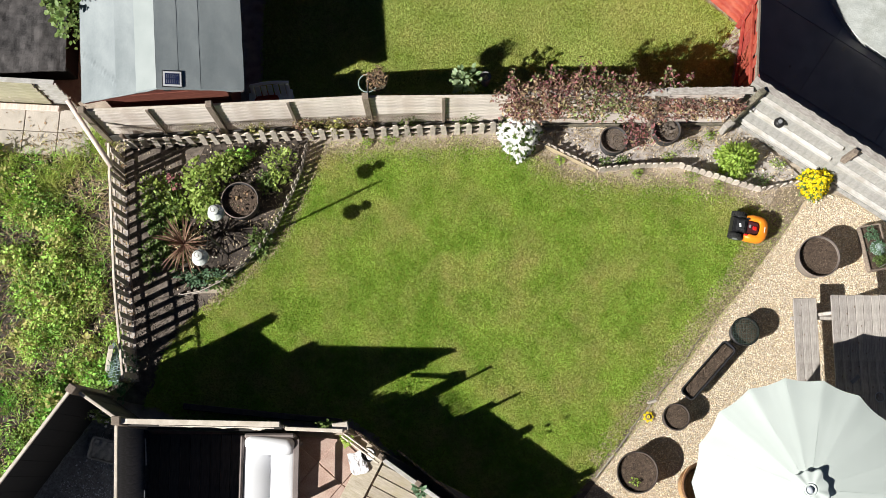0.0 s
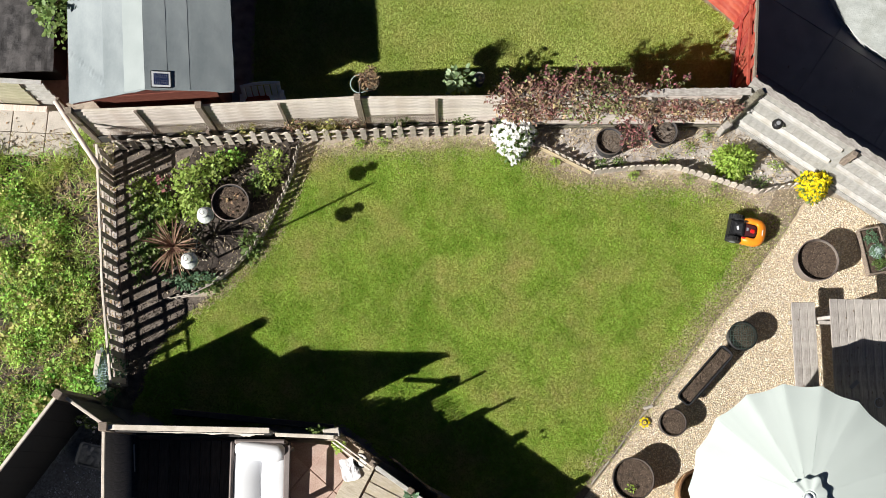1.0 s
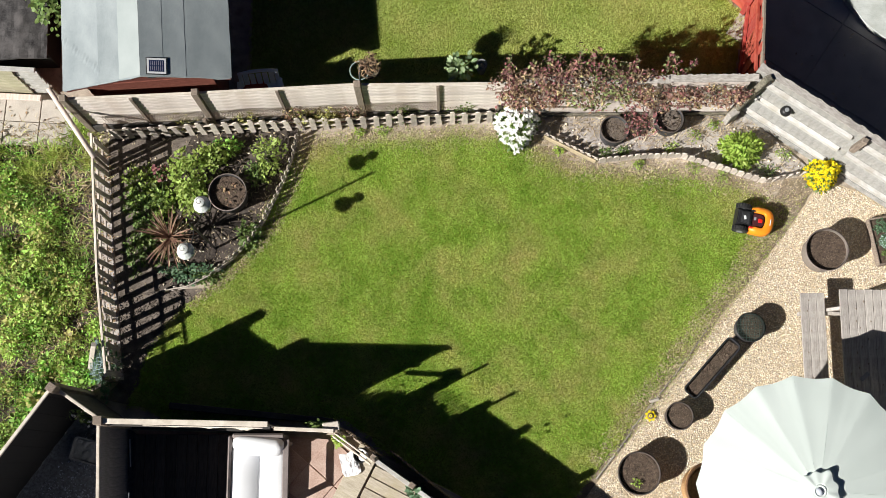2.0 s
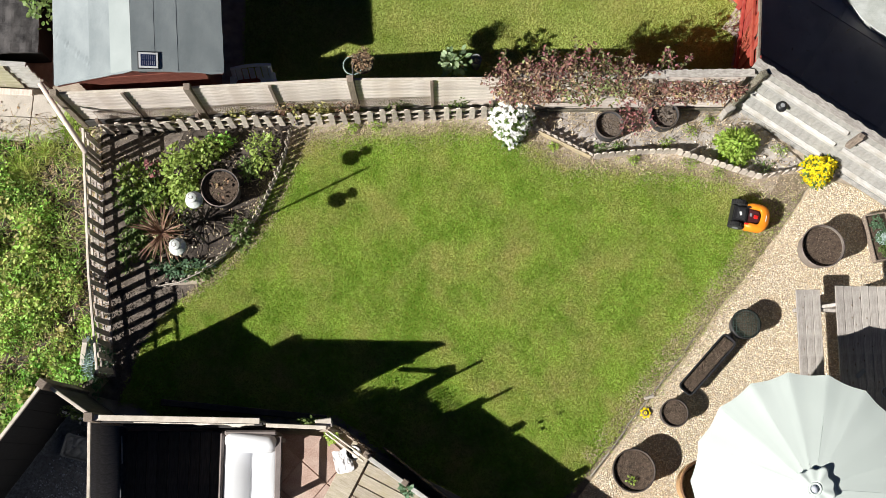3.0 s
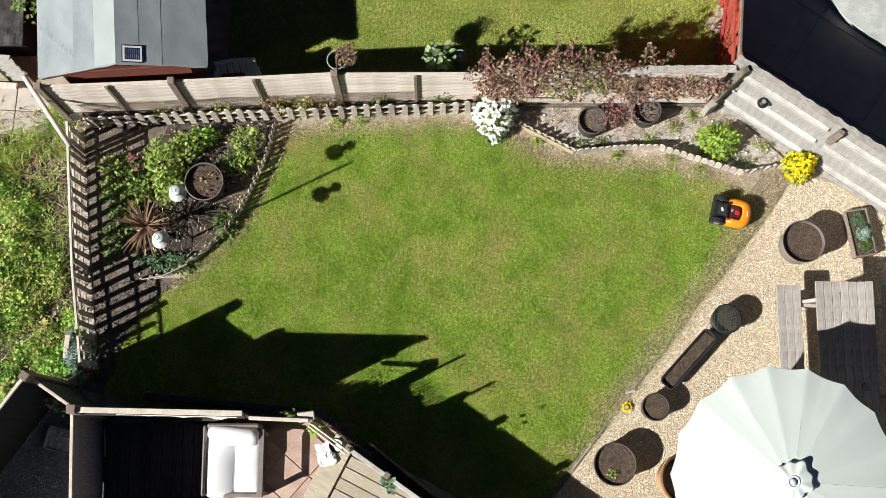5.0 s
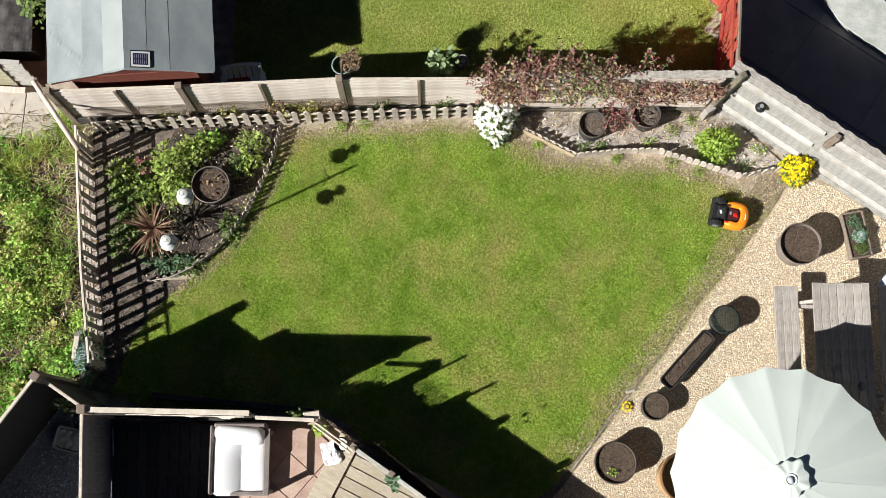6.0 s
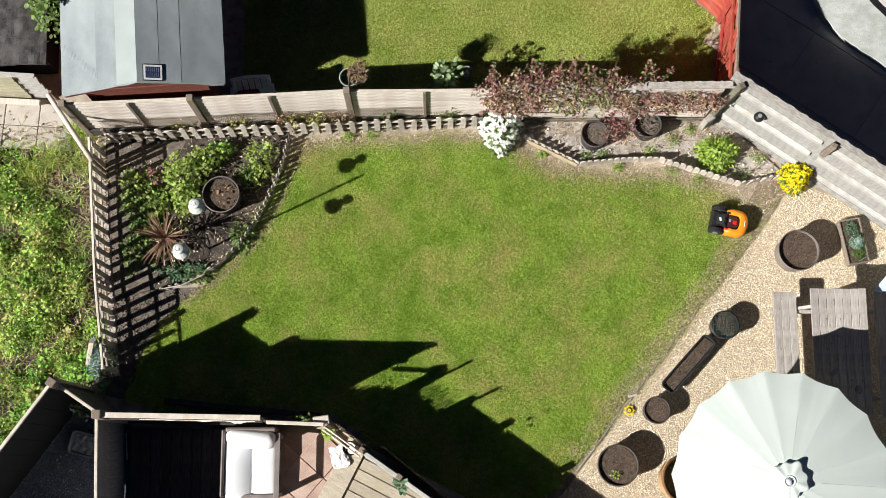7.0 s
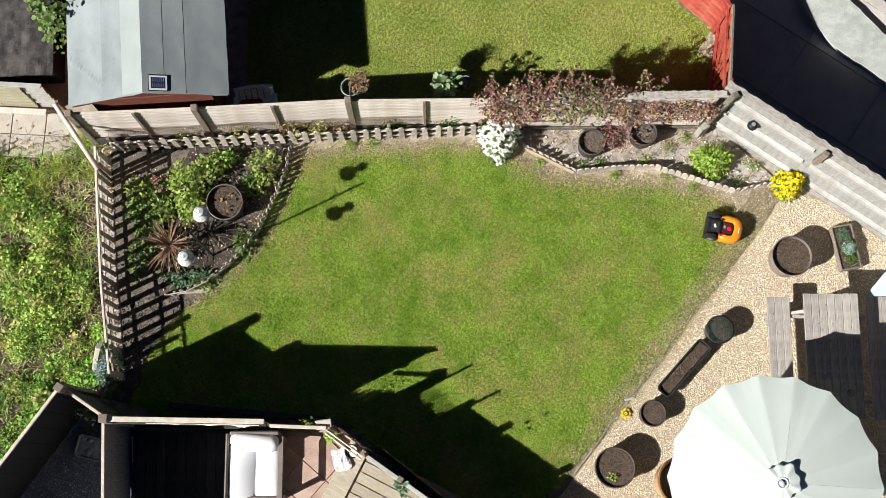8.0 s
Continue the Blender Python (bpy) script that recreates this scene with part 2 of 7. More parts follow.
# dark base colour imitates the deep shade over this floor
M_SHADEDECK = mat("shade_dark_decking", (0.035, 0.031, 0.031), (0.10, 0.09, 0.088), 5, 50, 0.85, 0.4, vary=0.2, stretch=(10, 1.5, 10))
# white chair plastic with blue sky light mixed into the colour
M_PLASTIC = mat("sky_tinted_plastic", (0.74, 0.84, 0.96), (0.80, 0.89, 0.98), 3, 60, 0.45, 0.05)
M_CHARCOAL = mat("charcoal_plastic", (0.018, 0.018, 0.02), (0.045, 0.046, 0.05), 8, 80, 0.4, 0.05)
M_GRIT = mat("blue_grey_grit", (0.14, 0.16, 0.20), (0.42, 0.46, 0.54), 20, 90, 0.9, 0.3, island=0.6)
M_LINER = mat("mossy_basket_liner", (0.05, 0.045, 0.03), (0.15, 0.12, 0.08), 14, 80, 0.95, 0.8)
M_CREEPGREEN = mat("olive_creeper_leaf", (0.10, 0.13, 0.045), (0.33, 0.36, 0.15), 5, 25, 0.55, 0, island=0.5, thin=0.3)
M_PURPLE = mat("plum_leaf", (0.20, 0.065, 0.07), (0.46, 0.21, 0.22), 5, 25, 0.55, 0, island=0.45, thin=0.35)
M_PETAL = mat("white_petal", (0.78, 0.78, 0.76), (0.84, 0.84, 0.82), 6, 40, 0.6, 0, island=0.08)
M_YELLOW = mat("yellow_petal", (0.66, 0.50, 0.004), (0.86, 0.70, 0.015), 6, 40, 0.6, 0, island=0.3)
M_CORDY = mat("bronze_spiky_leaf", (0.13, 0.06, 0.05), (0.30, 0.16, 0.12), 6, 30, 0.5, 0, island=0.4, patch=(0.42, 0.35, 0.2), patch_scale=6, patch_amount=0.5, thin=0.35)
M_TWIG = mat("dry_twig", (0.12, 0.085, 0.06), (0.30, 0.225, 0.165), 8, 60, 0.9, 0.2, island=0.3)
M_WIRE = mat("galvanised_wire", (0.30, 0.31, 0.31), (0.42, 0.43, 0.43), 10, 60, 0.4, 0, metal=0.8)
M_RINGWIRE = mat("pale_coated_wire", (0.27, 0.37, 0.35), (0.42, 0.52, 0.50), 10, 60, 0.5, 0)
M_DARKWIRE = mat("green_wire", (0.03, 0.05, 0.04), (0.07, 0.10, 0.085), 10, 60, 0.5, 0)
M_PVCELL = mat("solar_cell", (0.012, 0.02, 0.07), (0.025, 0.04, 0.12), 10, 60, 0.15, 0, spec=0.6)
M_PAPER = mat("crumpled_white_bag", (0.72, 0.70, 0.72), (0.84, 0.82, 0.84), 10, 60, 0.6, 0.5)
M_EDGESTONE = mat("grey_edging_stone", (0.19, 0.17, 0.148), (0.38, 0.345, 0.305), 8, 70, 0.9, 0.4, vary=0.2)
M_WEED_Y = mat("yellowing_weed_leaf", (0.30, 0.30, 0.07), (0.62, 0.60, 0.24), 3, 18, 0.55, 0, island=0.45, patch=(0.46, 0.34, 0.17), patch_scale=3, patch_amount=0.6, thin=0.35)
M_NET = mat("blue_green_net", (0.20, 0.29, 0.30), (0.36, 0.46, 0.47), 10, 60, 0.6, 0)
M_GLASS = bpy.data.materials.new("clear_glass")
M_GLASS.use_nodes = True
_b = M_GLASS.node_tree.nodes["Principled BSDF"]
_b.inputs["Transmission Weight"].default_value, _b.inputs["Roughness"].default_value, _b.inputs["IOR"].default_value = 1.0, 0.03, 1.45


# ---- building helpers ----
def mesh_of(name, bm, material, smooth=False):
    me = bpy.data.meshes.new(name)
    bm.normal_update()
    bm.to_mesh(me)
    bm.free()
    if material:
        me.materials.append(material)
    if smooth:
        me.polygons.foreach_set("use_smooth", [True] * len(me.polygons))
    return me


def np_mesh(name, verts, tris, material, smooth=False):
    verts, tris = np.asarray(verts, np.float32).reshape(-1, 3), np.asarray(tris, np.int32).reshape(-1, 3)
    me = bpy.data.meshes.new(name)
    me.vertices.add(len(verts)); me.vertices.foreach_set("co", verts.ravel())
    me.loops.add(tris.size); me.loops.foreach_set("vertex_index", tris.ravel())
    me.polygons.add(len(tris)); me.polygons.foreach_set("loop_start", np.arange(0, tris.size, 3, dtype=np.int32))
    me.update(calc_edges=True)
    me.materials.append(material)
    if smooth:
        me.polygons.foreach_set("use_smooth", [True] * len(me.polygons))
    return me


def thing(name, label, category, group="", m=None, kind=""):
    ob = tagged(new(name), label, category, group, kind)
    ob.empty_display_size = 0.1
    if m is not None:
        ob.matrix_basis = m
    return ob


def part(name, bm, material, parent, label="", smooth=False, m=None):
    """Links a bmesh or a ready mesh as one object under a thing or part."""
    me = bm if isinstance(bm, bpy.types.Mesh) else mesh_of(name, bm, material, smooth)
    ob = new(name, me)
    ob.parent = parent
    if m is not None:
        ob.matrix_basis = m
    return tagged(ob, label)


def box(sx, sy, sz, at=(0, 0, 0), rot=(0, 0, 0), bevel=0.004, bm=None):
    """A bevelled block, centred on at."""
    out = bm or bmesh.new()
    made = bmesh.ops.create_cube(out, size=1.0, matrix=pose(*at, *rot) @ Matrix.Diagonal((sx, sy, sz, 1)))
    if bevel:
        edges = list({e for v in made["verts"] for e in v.link_edges})
        bmesh.ops.bevel(out, geom=edges, offset=bevel, segments=1, affect="EDGES")
    return out


def lathe(profile, steps=40, bm=None, at=(0, 0, 0)):
    """A turned shape from (radius, height) pairs."""
    out = bm or bmesh.new()
    rings = []
    for r, z in profile:
        if r < 1e-5:
            rings.append([out.verts.new((at[0], at[1], at[2] + z))] * steps)
        else:
            rings.append([out.verts.new((at[0] + r * math.cos(2 * math.pi * i / steps), at[1] + r * math.sin(2 * math.pi * i / steps), at[2] + z)) for i in range(steps)])
    for a, b in zip(rings, rings[1:]):
        for i in range(steps):
            j = (i + 1) % steps
            vs = []
            for v in (a[i], a[j], b[j], b[i]):
                if v not in vs:
                    vs.append(v)
            if len(vs) > 2:
                out.faces.new(vs)
    return out


def tube(points, radius, sides=6, bm=None, taper=1.0):
    """A rod along points."""
    out = bm or bmesh.new()
    pts = [Vector(p) for p in points]
    rings = []
    for i, p in enumerate(pts):
        way = (pts[min(i + 1, len(pts) - 1)] - pts[max(i - 1, 0)]).normalized()
        a = way.orthogonal().normalized()
        b = way.cross(a)
        r = radius * (1 + (taper - 1) * i / max(1, len(pts) - 1))
        rings.append([out.verts.new(p + r * (math.cos(2 * math.pi * k / sides) * a + math.sin(2 * math.pi * k / sides) * b)) for k in range(sides)])
    for q, w in zip(rings, rings[1:]):
        # keep rings aligned
        shift = min(range(sides), key=lambda s: sum((q[k].co - w[(k + s) % sides].co).length for k in range(sides)))
        for k in range(sides):
            out.faces.new((q[k], q[(k + 1) % sides], w[(k + 1 + shift) % sides], w[(k + shift) % sides]))
    out.faces.new(rings[0][::-1]); out.faces.new(rings[-1])
    return out


def heading(a, b):
    return math.degrees(math.atan2(b[1] - a[1], b[0] - a[0]))


def inside(pts, poly):
    """Which of the rows of pts lie in the polygon."""
    x, y = pts[:, 0], pts[:, 1]
    res = np.zeros(len(pts), bool)
    for (x0, y0), (x1, y1) in zip(poly, poly[1:] + poly[:1]):
        cross = ((y0 > y) != (y1 > y)) & (x < (x1 - x0) * (y - y0) / (y1 - y0 + 1e-12) + x0)
        res ^= cross
    return res


def scatter(poly, count, rng, avoid=()):
    lo, hi = np.min(poly, 0), np.max(poly, 0)
    pts = rng.uniform(lo, hi, (count, 2))
    keep = inside(pts, list(poly))
    for p in avoid:
        keep &= ~inside(pts, list(p))
    return pts[keep]


def blades(pts, z, length, width, lean, rng):
    """Bent grass blades, two triangles each."""
    n = len(pts)
    a, l = rng.uniform(0, 2 * np.pi, n), length * rng.uniform(0.55, 1.35, n)
    tilt = lean * rng.uniform(0.2, 1.0, n)
    dx, dy = np.cos(a), np.sin(a)
    w = width * rng.uniform(0.6, 1.3, n)
    base = np.c_[pts, np.full(n, z) if np.isscalar(z) else z]
    side = np.c_[-dy, dx, np.zeros(n)] * w[:, None] / 2
    way = np.c_[dx * np.sin(tilt), dy * np.sin(tilt), np.cos(tilt)]
    midp = base + way * (l * 0.55)[:, None]
    t2 = np.minimum(tilt * 1.6, 1.5)
    tip = midp + np.c_[dx * np.sin(t2), dy * np.sin(t2), np.cos(t2)] * (l * 0.45)[:, None]
    v = np.stack([base - side, base + side, midp + side * 0.8, midp - side * 0.8, tip], 1).reshape(-1, 3)
    k = 5 * np.arange(n)[:, None]
    f = np.concatenate([k + [0, 1, 2], k + [0, 2, 3], k + [3, 2, 4]], 1).reshape(-1, 3)
    return v, f


def leaves(pos, size, rng, flat=0.6, aspect=0.6, out=None):
    """Folded leaves of four triangles: pos (n,3), size (n,) or one number. flat: 1 lies level, 0 any way. out: a middle from which they point away."""
    n = len(pos)
    size = np.full(n, size) * rng.uniform(0.6, 1.35, n)
    a = rng.uniform(0, 2 * np.pi, n)
    if out is not None:
        d = pos - np.asarray(out)
        a = np.arctan2(d[:, 1], d[:, 0]) + rng.normal(0, 0.7, n)
    p = rng.normal(0, (1 - flat) * 1.1 + 0.12, n) - 0.15
    way = np.c_[np.cos(a) * np.cos(p), np.sin(a) * np.cos(p), np.sin(p)]
    s = np.c_[-np.sin(a), np.cos(a), rng.normal(0, (1 - flat) * 0.8 + 0.1, n)]
    s /= np.linalg.norm(s, axis=1)[:, None]
    up = np.cross(way, s)
    L, W = size[:, None], (size * aspect)[:, None] / 2
    b = pos
    v = np.stack([b, b + way * L * 0.45 + s * W + up * L * 0.10, b + way * L * 0.5, b + way * L * 0.45 - s * W + up * L * 0.10, b + way * L - up * L * 0.08], 1).reshape(-1, 3)
    k = 5 * np.arange(n)[:, None]
    f = np.concatenate([k + [0, 2, 1], k + [0, 3, 2], k + [1, 2, 4], k + [2, 3, 4]], 1).reshape(-1, 3)
    return v, f


def round_leaves(pos, size, rng, flat=0.6, aspect=0.75, out=None):
    """Rounder leaves of six triangles, slightly cupped."""
    n = len(pos)
    size = np.full(n, size) * rng.uniform(0.6, 1.35, n)
    a = rng.uniform(0, 2 * np.pi, n)
    if out is not None:
        d = pos - np.asarray(out)
        a = np.arctan2(d[:, 1], d[:, 0]) + rng.normal(0, 0.7, n)
    p = rng.normal(0, (1 - flat) * 1.0 + 0.12, n) - 0.12
    way = np.c_[np.cos(a) * np.cos(p), np.sin(a) * np.cos(p), np.sin(p)]
    s = np.c_[-np.sin(a), np.cos(a), rng.normal(0, (1 - flat) * 0.7 + 0.1, n)]
    s /= np.linalg.norm(s, axis=1)[:, None]
    up = np.cross(way, s)
    L, W = size[:, None], (size * aspect)[:, None] / 2
    b = pos
    v = np.stack([b, b + way * L * 0.25 + s * W * 0.8 + up * L * 0.07, b + way * L * 0.65 + s * W * 0.9 + up * L * 0.06, b + way * L - up * L * 0.06,
                  b + way * L * 0.65 - s * W * 0.9 + up * L * 0.06, b + way * L * 0.25 - s * W * 0.8 + up * L * 0.07, b + way * L * 0.5], 1).reshape(-1, 3)
    k = 7 * np.arange(n)[:, None]
    f = np.concatenate([k + [i, (i + 1) % 6, 6] for i in range(6)], 1).reshape(-1, 3)
    return v, f


def join(*vf):
    vs, fs, o = [], [], 0
    for v, f in vf:
        vs.append(np.asarray(v).reshape(-1, 3)); fs.append(np.asarray(f).reshape(-1, 3) + o); o += len(vs[-1])
    return np.concatenate(vs), np.concatenate(fs)


def ball_points(n, centre, rx, ry, rz, rng, shell=0.55, bumpy=1.0):
    """Points in the outer part of a lumpy half-ball on the ground."""
    d = rng.normal(0, 1, (n, 3)); d[:, 2] = np.abs(d[:, 2])
    d /= np.linalg.norm(d, axis=1)[:, None]
    lump = 1 + bumpy * (0.22 * np.sin(3 * np.arctan2(d[:, 1], d[:, 0]) + centre[0] * 7) + 0.13 * np.sin(7 * np.arctan2(d[:, 1], d[:, 0]) + centre[1] * 5))
    r = rng.uniform(shell, 1, n) * lump
    return d * r[:, None] * (rx, ry, rz) + centre


def stadium(l, w, r, n=6):
    """A rectangle with rounded corners, counter-clockwise."""
    out = []
    for cx, cy, a0 in ((l / 2 - r, w / 2 - r, 0), (-l / 2 + r, w / 2 - r, 90), (-l / 2 + r, -w / 2 + r, 180), (l / 2 - r, -w / 2 + r, 270)):
        out += [(cx + r * math.cos(radians(a0 + 90 * k / n)), cy + r * math.sin(radians(a0 + 90 * k / n))) for k in range(n + 1)]
    return out
def tray(levels):
    """Lofts rounded rectangles (length, width, radius, height) one into the next."""
    bm = bmesh.new()
    rings = [[bm.verts.new((x, y, z)) for x, y in stadium(l, w, r)] for l, w, r, z in levels]
    for p, q in zip(rings, rings[1:]):
        for i in range(len(p)):
            k = (i + 1) % len(p)
            bm.faces.new((p[i], p[k], q[k], q[i]))
    bm.faces.new(rings[0][::-1])
    return bm


R = np.random.default_rng(7)

# ---- ground ----
def sheet(name, poly, z, material, label, category, wobble=0.03, step=0.12, thick=0.05):
    """A thin slab of ground with an uneven outline."""
    rim = []
    for a, b in zip(poly, poly[1:] + poly[:1]):
        n = max(1, int(math.dist(a, b) / step))
        for i in range(n):
            t = i / n
            x, y = a[0] + (b[0] - a[0]) * t, a[1] + (b[1] - a[1]) * t
            q = noise.noise_vector((x * 2.3, y * 2.3, 3.1)) * wobble + noise.noise_vector((x * 9, y * 9, 1.7)) * wobble * 0.5
            rim.append((x + q.x, y + q.y))
    bm = bmesh.new()
    top = [bm.verts.new((x, y, z)) for x, y in rim]
    low = [bm.verts.new((x, y, z - thick)) for x, y in rim]
    bm.faces.new(top)
    for i in range(len(top)):
        j = (i + 1) % len(top)
        bm.faces.new((top[i], low[i], low[j], top[j]))
    bmesh.ops.triangulate(bm, faces=[f for f in bm.faces if len(f.verts) > 4])
    bmesh.ops.recalc_face_normals(bm, faces=bm.faces)
    ob = new(name, mesh_of(name, bm, material))
    tagged(ob, label, category, kind="structure")
    return rim


bm = bmesh.new()
bmesh.ops.create_grid(bm, x_segments=40, y_segments=40, size=300)
ground = tagged(new("ground", mesh_of("ground", bm, M_EARTH)), "bare brown earth with dry scraps", "ground", kind="structure")

LAWN = [(-2.10, 1.36), (-1.23, 1.50), (-0.2, 1.54), (0.81, 1.57), (1.15, 1.50), (1.49, 1.31), (1.85, 1.12), (2.24, 1.03), (3.51, 0.93), (4.3, 0.80), (4.67, 0.62),
        (4.84, 0.36), (4.29, -0.47), (2.99, -2.13), (2.20, -3.16), (1.95, -3.42), (1.2, -4.2), (0.16, -3.52), (-1.15, -2.62), (-1.34, -2.5),
        (-3.72, -2.50), (-4.32, -2.3), (-4.15, -1.75), (-3.85, -1.2), (-3.53, -0.88), (-3.05, -0.45), (-2.62, 0.2), (-2.35, 0.75)]
GRAVEL = [(5.53, 0.93), (5.14, 0.38), (4.17, -0.85), (2.97, -2.37), (2.21, -3.33), (1.5, -4.2), (0.5, -5.4), (0.5, -8), (10, -8), (10, -1.8), (6.6, 0.42), (6.03, 0.80)]
LAWN_N = [(-2.75, 2.02), (0.5, 2.04), (4.25, 2.06), (4.52, 3.45), (3.75, 4.15), (3.2, 4.7), (2.6, 8.5), (-2.75, 8.5)]
WEEDS = [(-4.85, 1.35), (-4.62, -0.6), (-4.5, -1.95), (-5.0, -2.12), (-5.88, -3.3), (-6.85, -4.6), (-9, -4.6), (-9, 1.55), (-5.9, 1.65), (-5.3, 1.5)]
BED_NW = [(-4.80, 1.60), (-2.02, 1.76), (-2.23, 0.96), (-2.50, 0.33), (-2.98, -0.26), (-3.55, -0.62), (-4.55, -0.75)]
BED_NE = [(0.98, 1.72), (1.52, 1.60), (2.32, 1.22), (2.91, 1.29), (3.50, 1.30), (4.70, 0.92), (5.40, 1.06), (4.45, 1.95), (0.98, 1.92)]
YARD = [(4.42, 2.02), (4.60, 3.5), (4.3, 9), (14, 9), (14, -5.2), (6.6, 0.52)]
lawn_rim = sheet("lawn", LAWN, 0.020, M_TURF, "mown green lawn turf with drier yellow patches", "lawn", 0.07)
gravel_rim = sheet("gravel", GRAVEL, 0.012, M_GRAVEL_BED, "pale golden gravel bed", "gravel", 0.02)
sheet("neighbour_lawn", LAWN_N, 0.018, M_TURF, "rough yellow-green neighbouring lawn", "lawn", 0.05)
sheet("soil_bed", BED_NW, 0.035, M_BEDSOIL, "dark dug soil of the corner flower bed", "soil", 0.02)
sheet("soil_bed", [(-4.76, 1.52), (-3.6, 1.57), (-3.7, 1.30), (-3.85, 0.9), (-4.0, 0.2), (-3.9, -0.3), (-3.95, -0.66), (-4.55, -0.73)], 0.040, M_TRODSOIL, "drier paler soil along the picket fence", "soil", 0.05)
sheet("soil_bed", BED_NE, 0.035, M_DRYSOIL, "dry grey soil of the long flower bed", "soil", 0.02)
sheet("soil_bed", [(-4.55, -0.72), (-3.6, -0.66), (-3.25, -0.62), (-3.35, -0.80), (-3.62, -1.05), (-4.0, -1.6), (-4.25, -2.3), (-4.7, -2.2), (-4.42, -1.9)], 0.012, M_TRODSOIL, "dark trodden soil beside the picket fence", "soil", 0.03)
sheet("soil_edge", [(5.55, 1.0), (5.0, 0.95), (4.80, 0.62), (4.80, 0.36), (4.27, -0.45), (2.97, -2.10), (2.18, -3.13), (1.2, -4.2), (1.4, -4.25), (2.22, -3.32), (2.98, -2.36), (4.18, -0.84), (5.15, 0.38)], 0.006, M_EDGESOIL, "dark crumbly soil between lawn and gravel", "soil", 0.04)
sheet("yard_base", YARD, 0.008, M_CONCRETE, "concrete yard base", "yard", 0.0, 5.0)
sheet("weed_patch", WEEDS, 0.015, M_BEDSOIL, "overgrown weedy ground", "ground", 0.05)
COURT = [(-4.16, -2.72), (-4.18, -6), (-9, -6), (-6.42, -4.37), (-5.40, -2.93), (-4.84, -2.20)]
sheet("dark_yard", COURT, 0.012, M_TARMAC, "dark gritty yard behind the fences", "yard", 0.0, 5.0)


def grass(name, pts, z, length, width, lean, material, label, category="grass"):
    pts = pts + R.normal(0, 0.03, pts.shape)
    v, f = blades(pts, z, length, width, lean, R)
    return tagged(new(name, np_mesh(name, v, f, material)), label, category, kind="stuff")


grass("lawn_grass", scatter(lawn_rim, 470000, R), 0.018, 0.038, 0.0100, 1.35, M_BLADE, "short mown grass blades, green with yellow patches")
# ragged dry fringe where the turf thins out
rim_ = np.array(lawn_rim)
rim_ = rim_[(rim_[:, 1] > -2.45) & ~((rim_[:, 0] < -2.0) & (rim_[:, 1] < -0.6))]
def fringe(k, spread):
    q = rim_[R.integers(0, len(rim_), k)]
    return q + R.normal(0, 1, (k, 2)) * spread * R.uniform(0.2, 1.3, (k, 1)) + R.normal(0, 0.04, (k, 2))
grass("dry_fringe", fringe(15000, 0.11), 0.018, 0.040, 0.008, 1.4, M_STRAW, "dead straw-coloured grass at the lawn's rim")
grass("thin_fringe", fringe(15000, 0.10), 0.014, 0.034, 0.008, 1.35, M_BLADE_N, "thin yellowing grass at the lawn's rim")
near_n = [(-2.75, 2.02), (4.25, 2.06), (4.52, 3.45), (3.75, 4.15), (3.4, 4.6), (-2.75, 4.6)]
grass("neighbour_grass", scatter(near_n, 170000, R), 0.016, 0.042, 0.010, 1.35, M_BLADE_N, "longer rough yellow-green grass blades")

# gravel stones, low lumps of eight faces
def stones(pts, z, size, rng):
    n = len(pts)
    octa = np.array([(1, 0, 0), (0, 1, 0), (-1, 0, 0), (0, -1, 0), (0, 0, 1)], float)
    tri = np.array([(0, 1, 4), (1, 2, 4), (2, 3, 4), (3, 0, 4), (0, 3, 2), (0, 2, 1)])
    a = rng.uniform(0, 2 * np.pi, n)
    s = size * rng.uniform(0.5, 1.4, n)
    sc = np.c_[s, s * rng.uniform(0.55, 1, n), s * rng.uniform(0.4, 0.8, n)]
    v = octa[None] * sc[:, None] * rng.uniform(0.75, 1.25, (n, 5, 1))
    tl = rng.normal(0, 0.4, n)
    v = np.stack([v[..., 0], v[..., 1] * np.cos(tl)[:, None] - v[..., 2] * np.sin(tl)[:, None], v[..., 1] * np.sin(tl)[:, None] + v[..., 2] * np.cos(tl)[:, None]], -1)
    c, d = np.cos(a)[:, None], np.sin(a)[:, None]
    v = np.stack([v[..., 0] * c - v[..., 1] * d, v[..., 0] * d + v[..., 1] * c, v[..., 2]], -1)
    v += np.c_[pts, z + rng.uniform(0, 0.35, n) * s][:, None]
    f = (tri[None] + 5 * np.arange(n)[:, None, None]).reshape(-1, 3)
    return v.reshape(-1, 3), f


near_gravel = [(5.53, 0.90), (5.16, 0.38), (4.19, -0.85), (2.99, -2.37), (2.23, -3.33), (1.5, -4.2), (1.5, -4.5), (7.3, -4.5), (7.3, -0.1), (6.6, 0.40), (6.03, 0.78)]
v, f = stones(scatter(near_gravel, 190000, R), 0.014, 0.0115, R)
tagged(new("gravel_stones", np_mesh("gravel_stones", v, f, M_STONE)), "loose golden and cream gravel stones", "gravel", kind="stuff")


# ---- fences ----
def at_line(a, b, s, off=0.0, z=0.0):
    """A pose on the line from a to b, s metres along and off to its left, x along the line."""
    h = heading(a, b)
    c, d = math.cos(radians(h)), math.sin(radians(h))
    return pose(a[0] + c * s - d * off, a[1] + d * s + c * off, z, 0, 0, h)


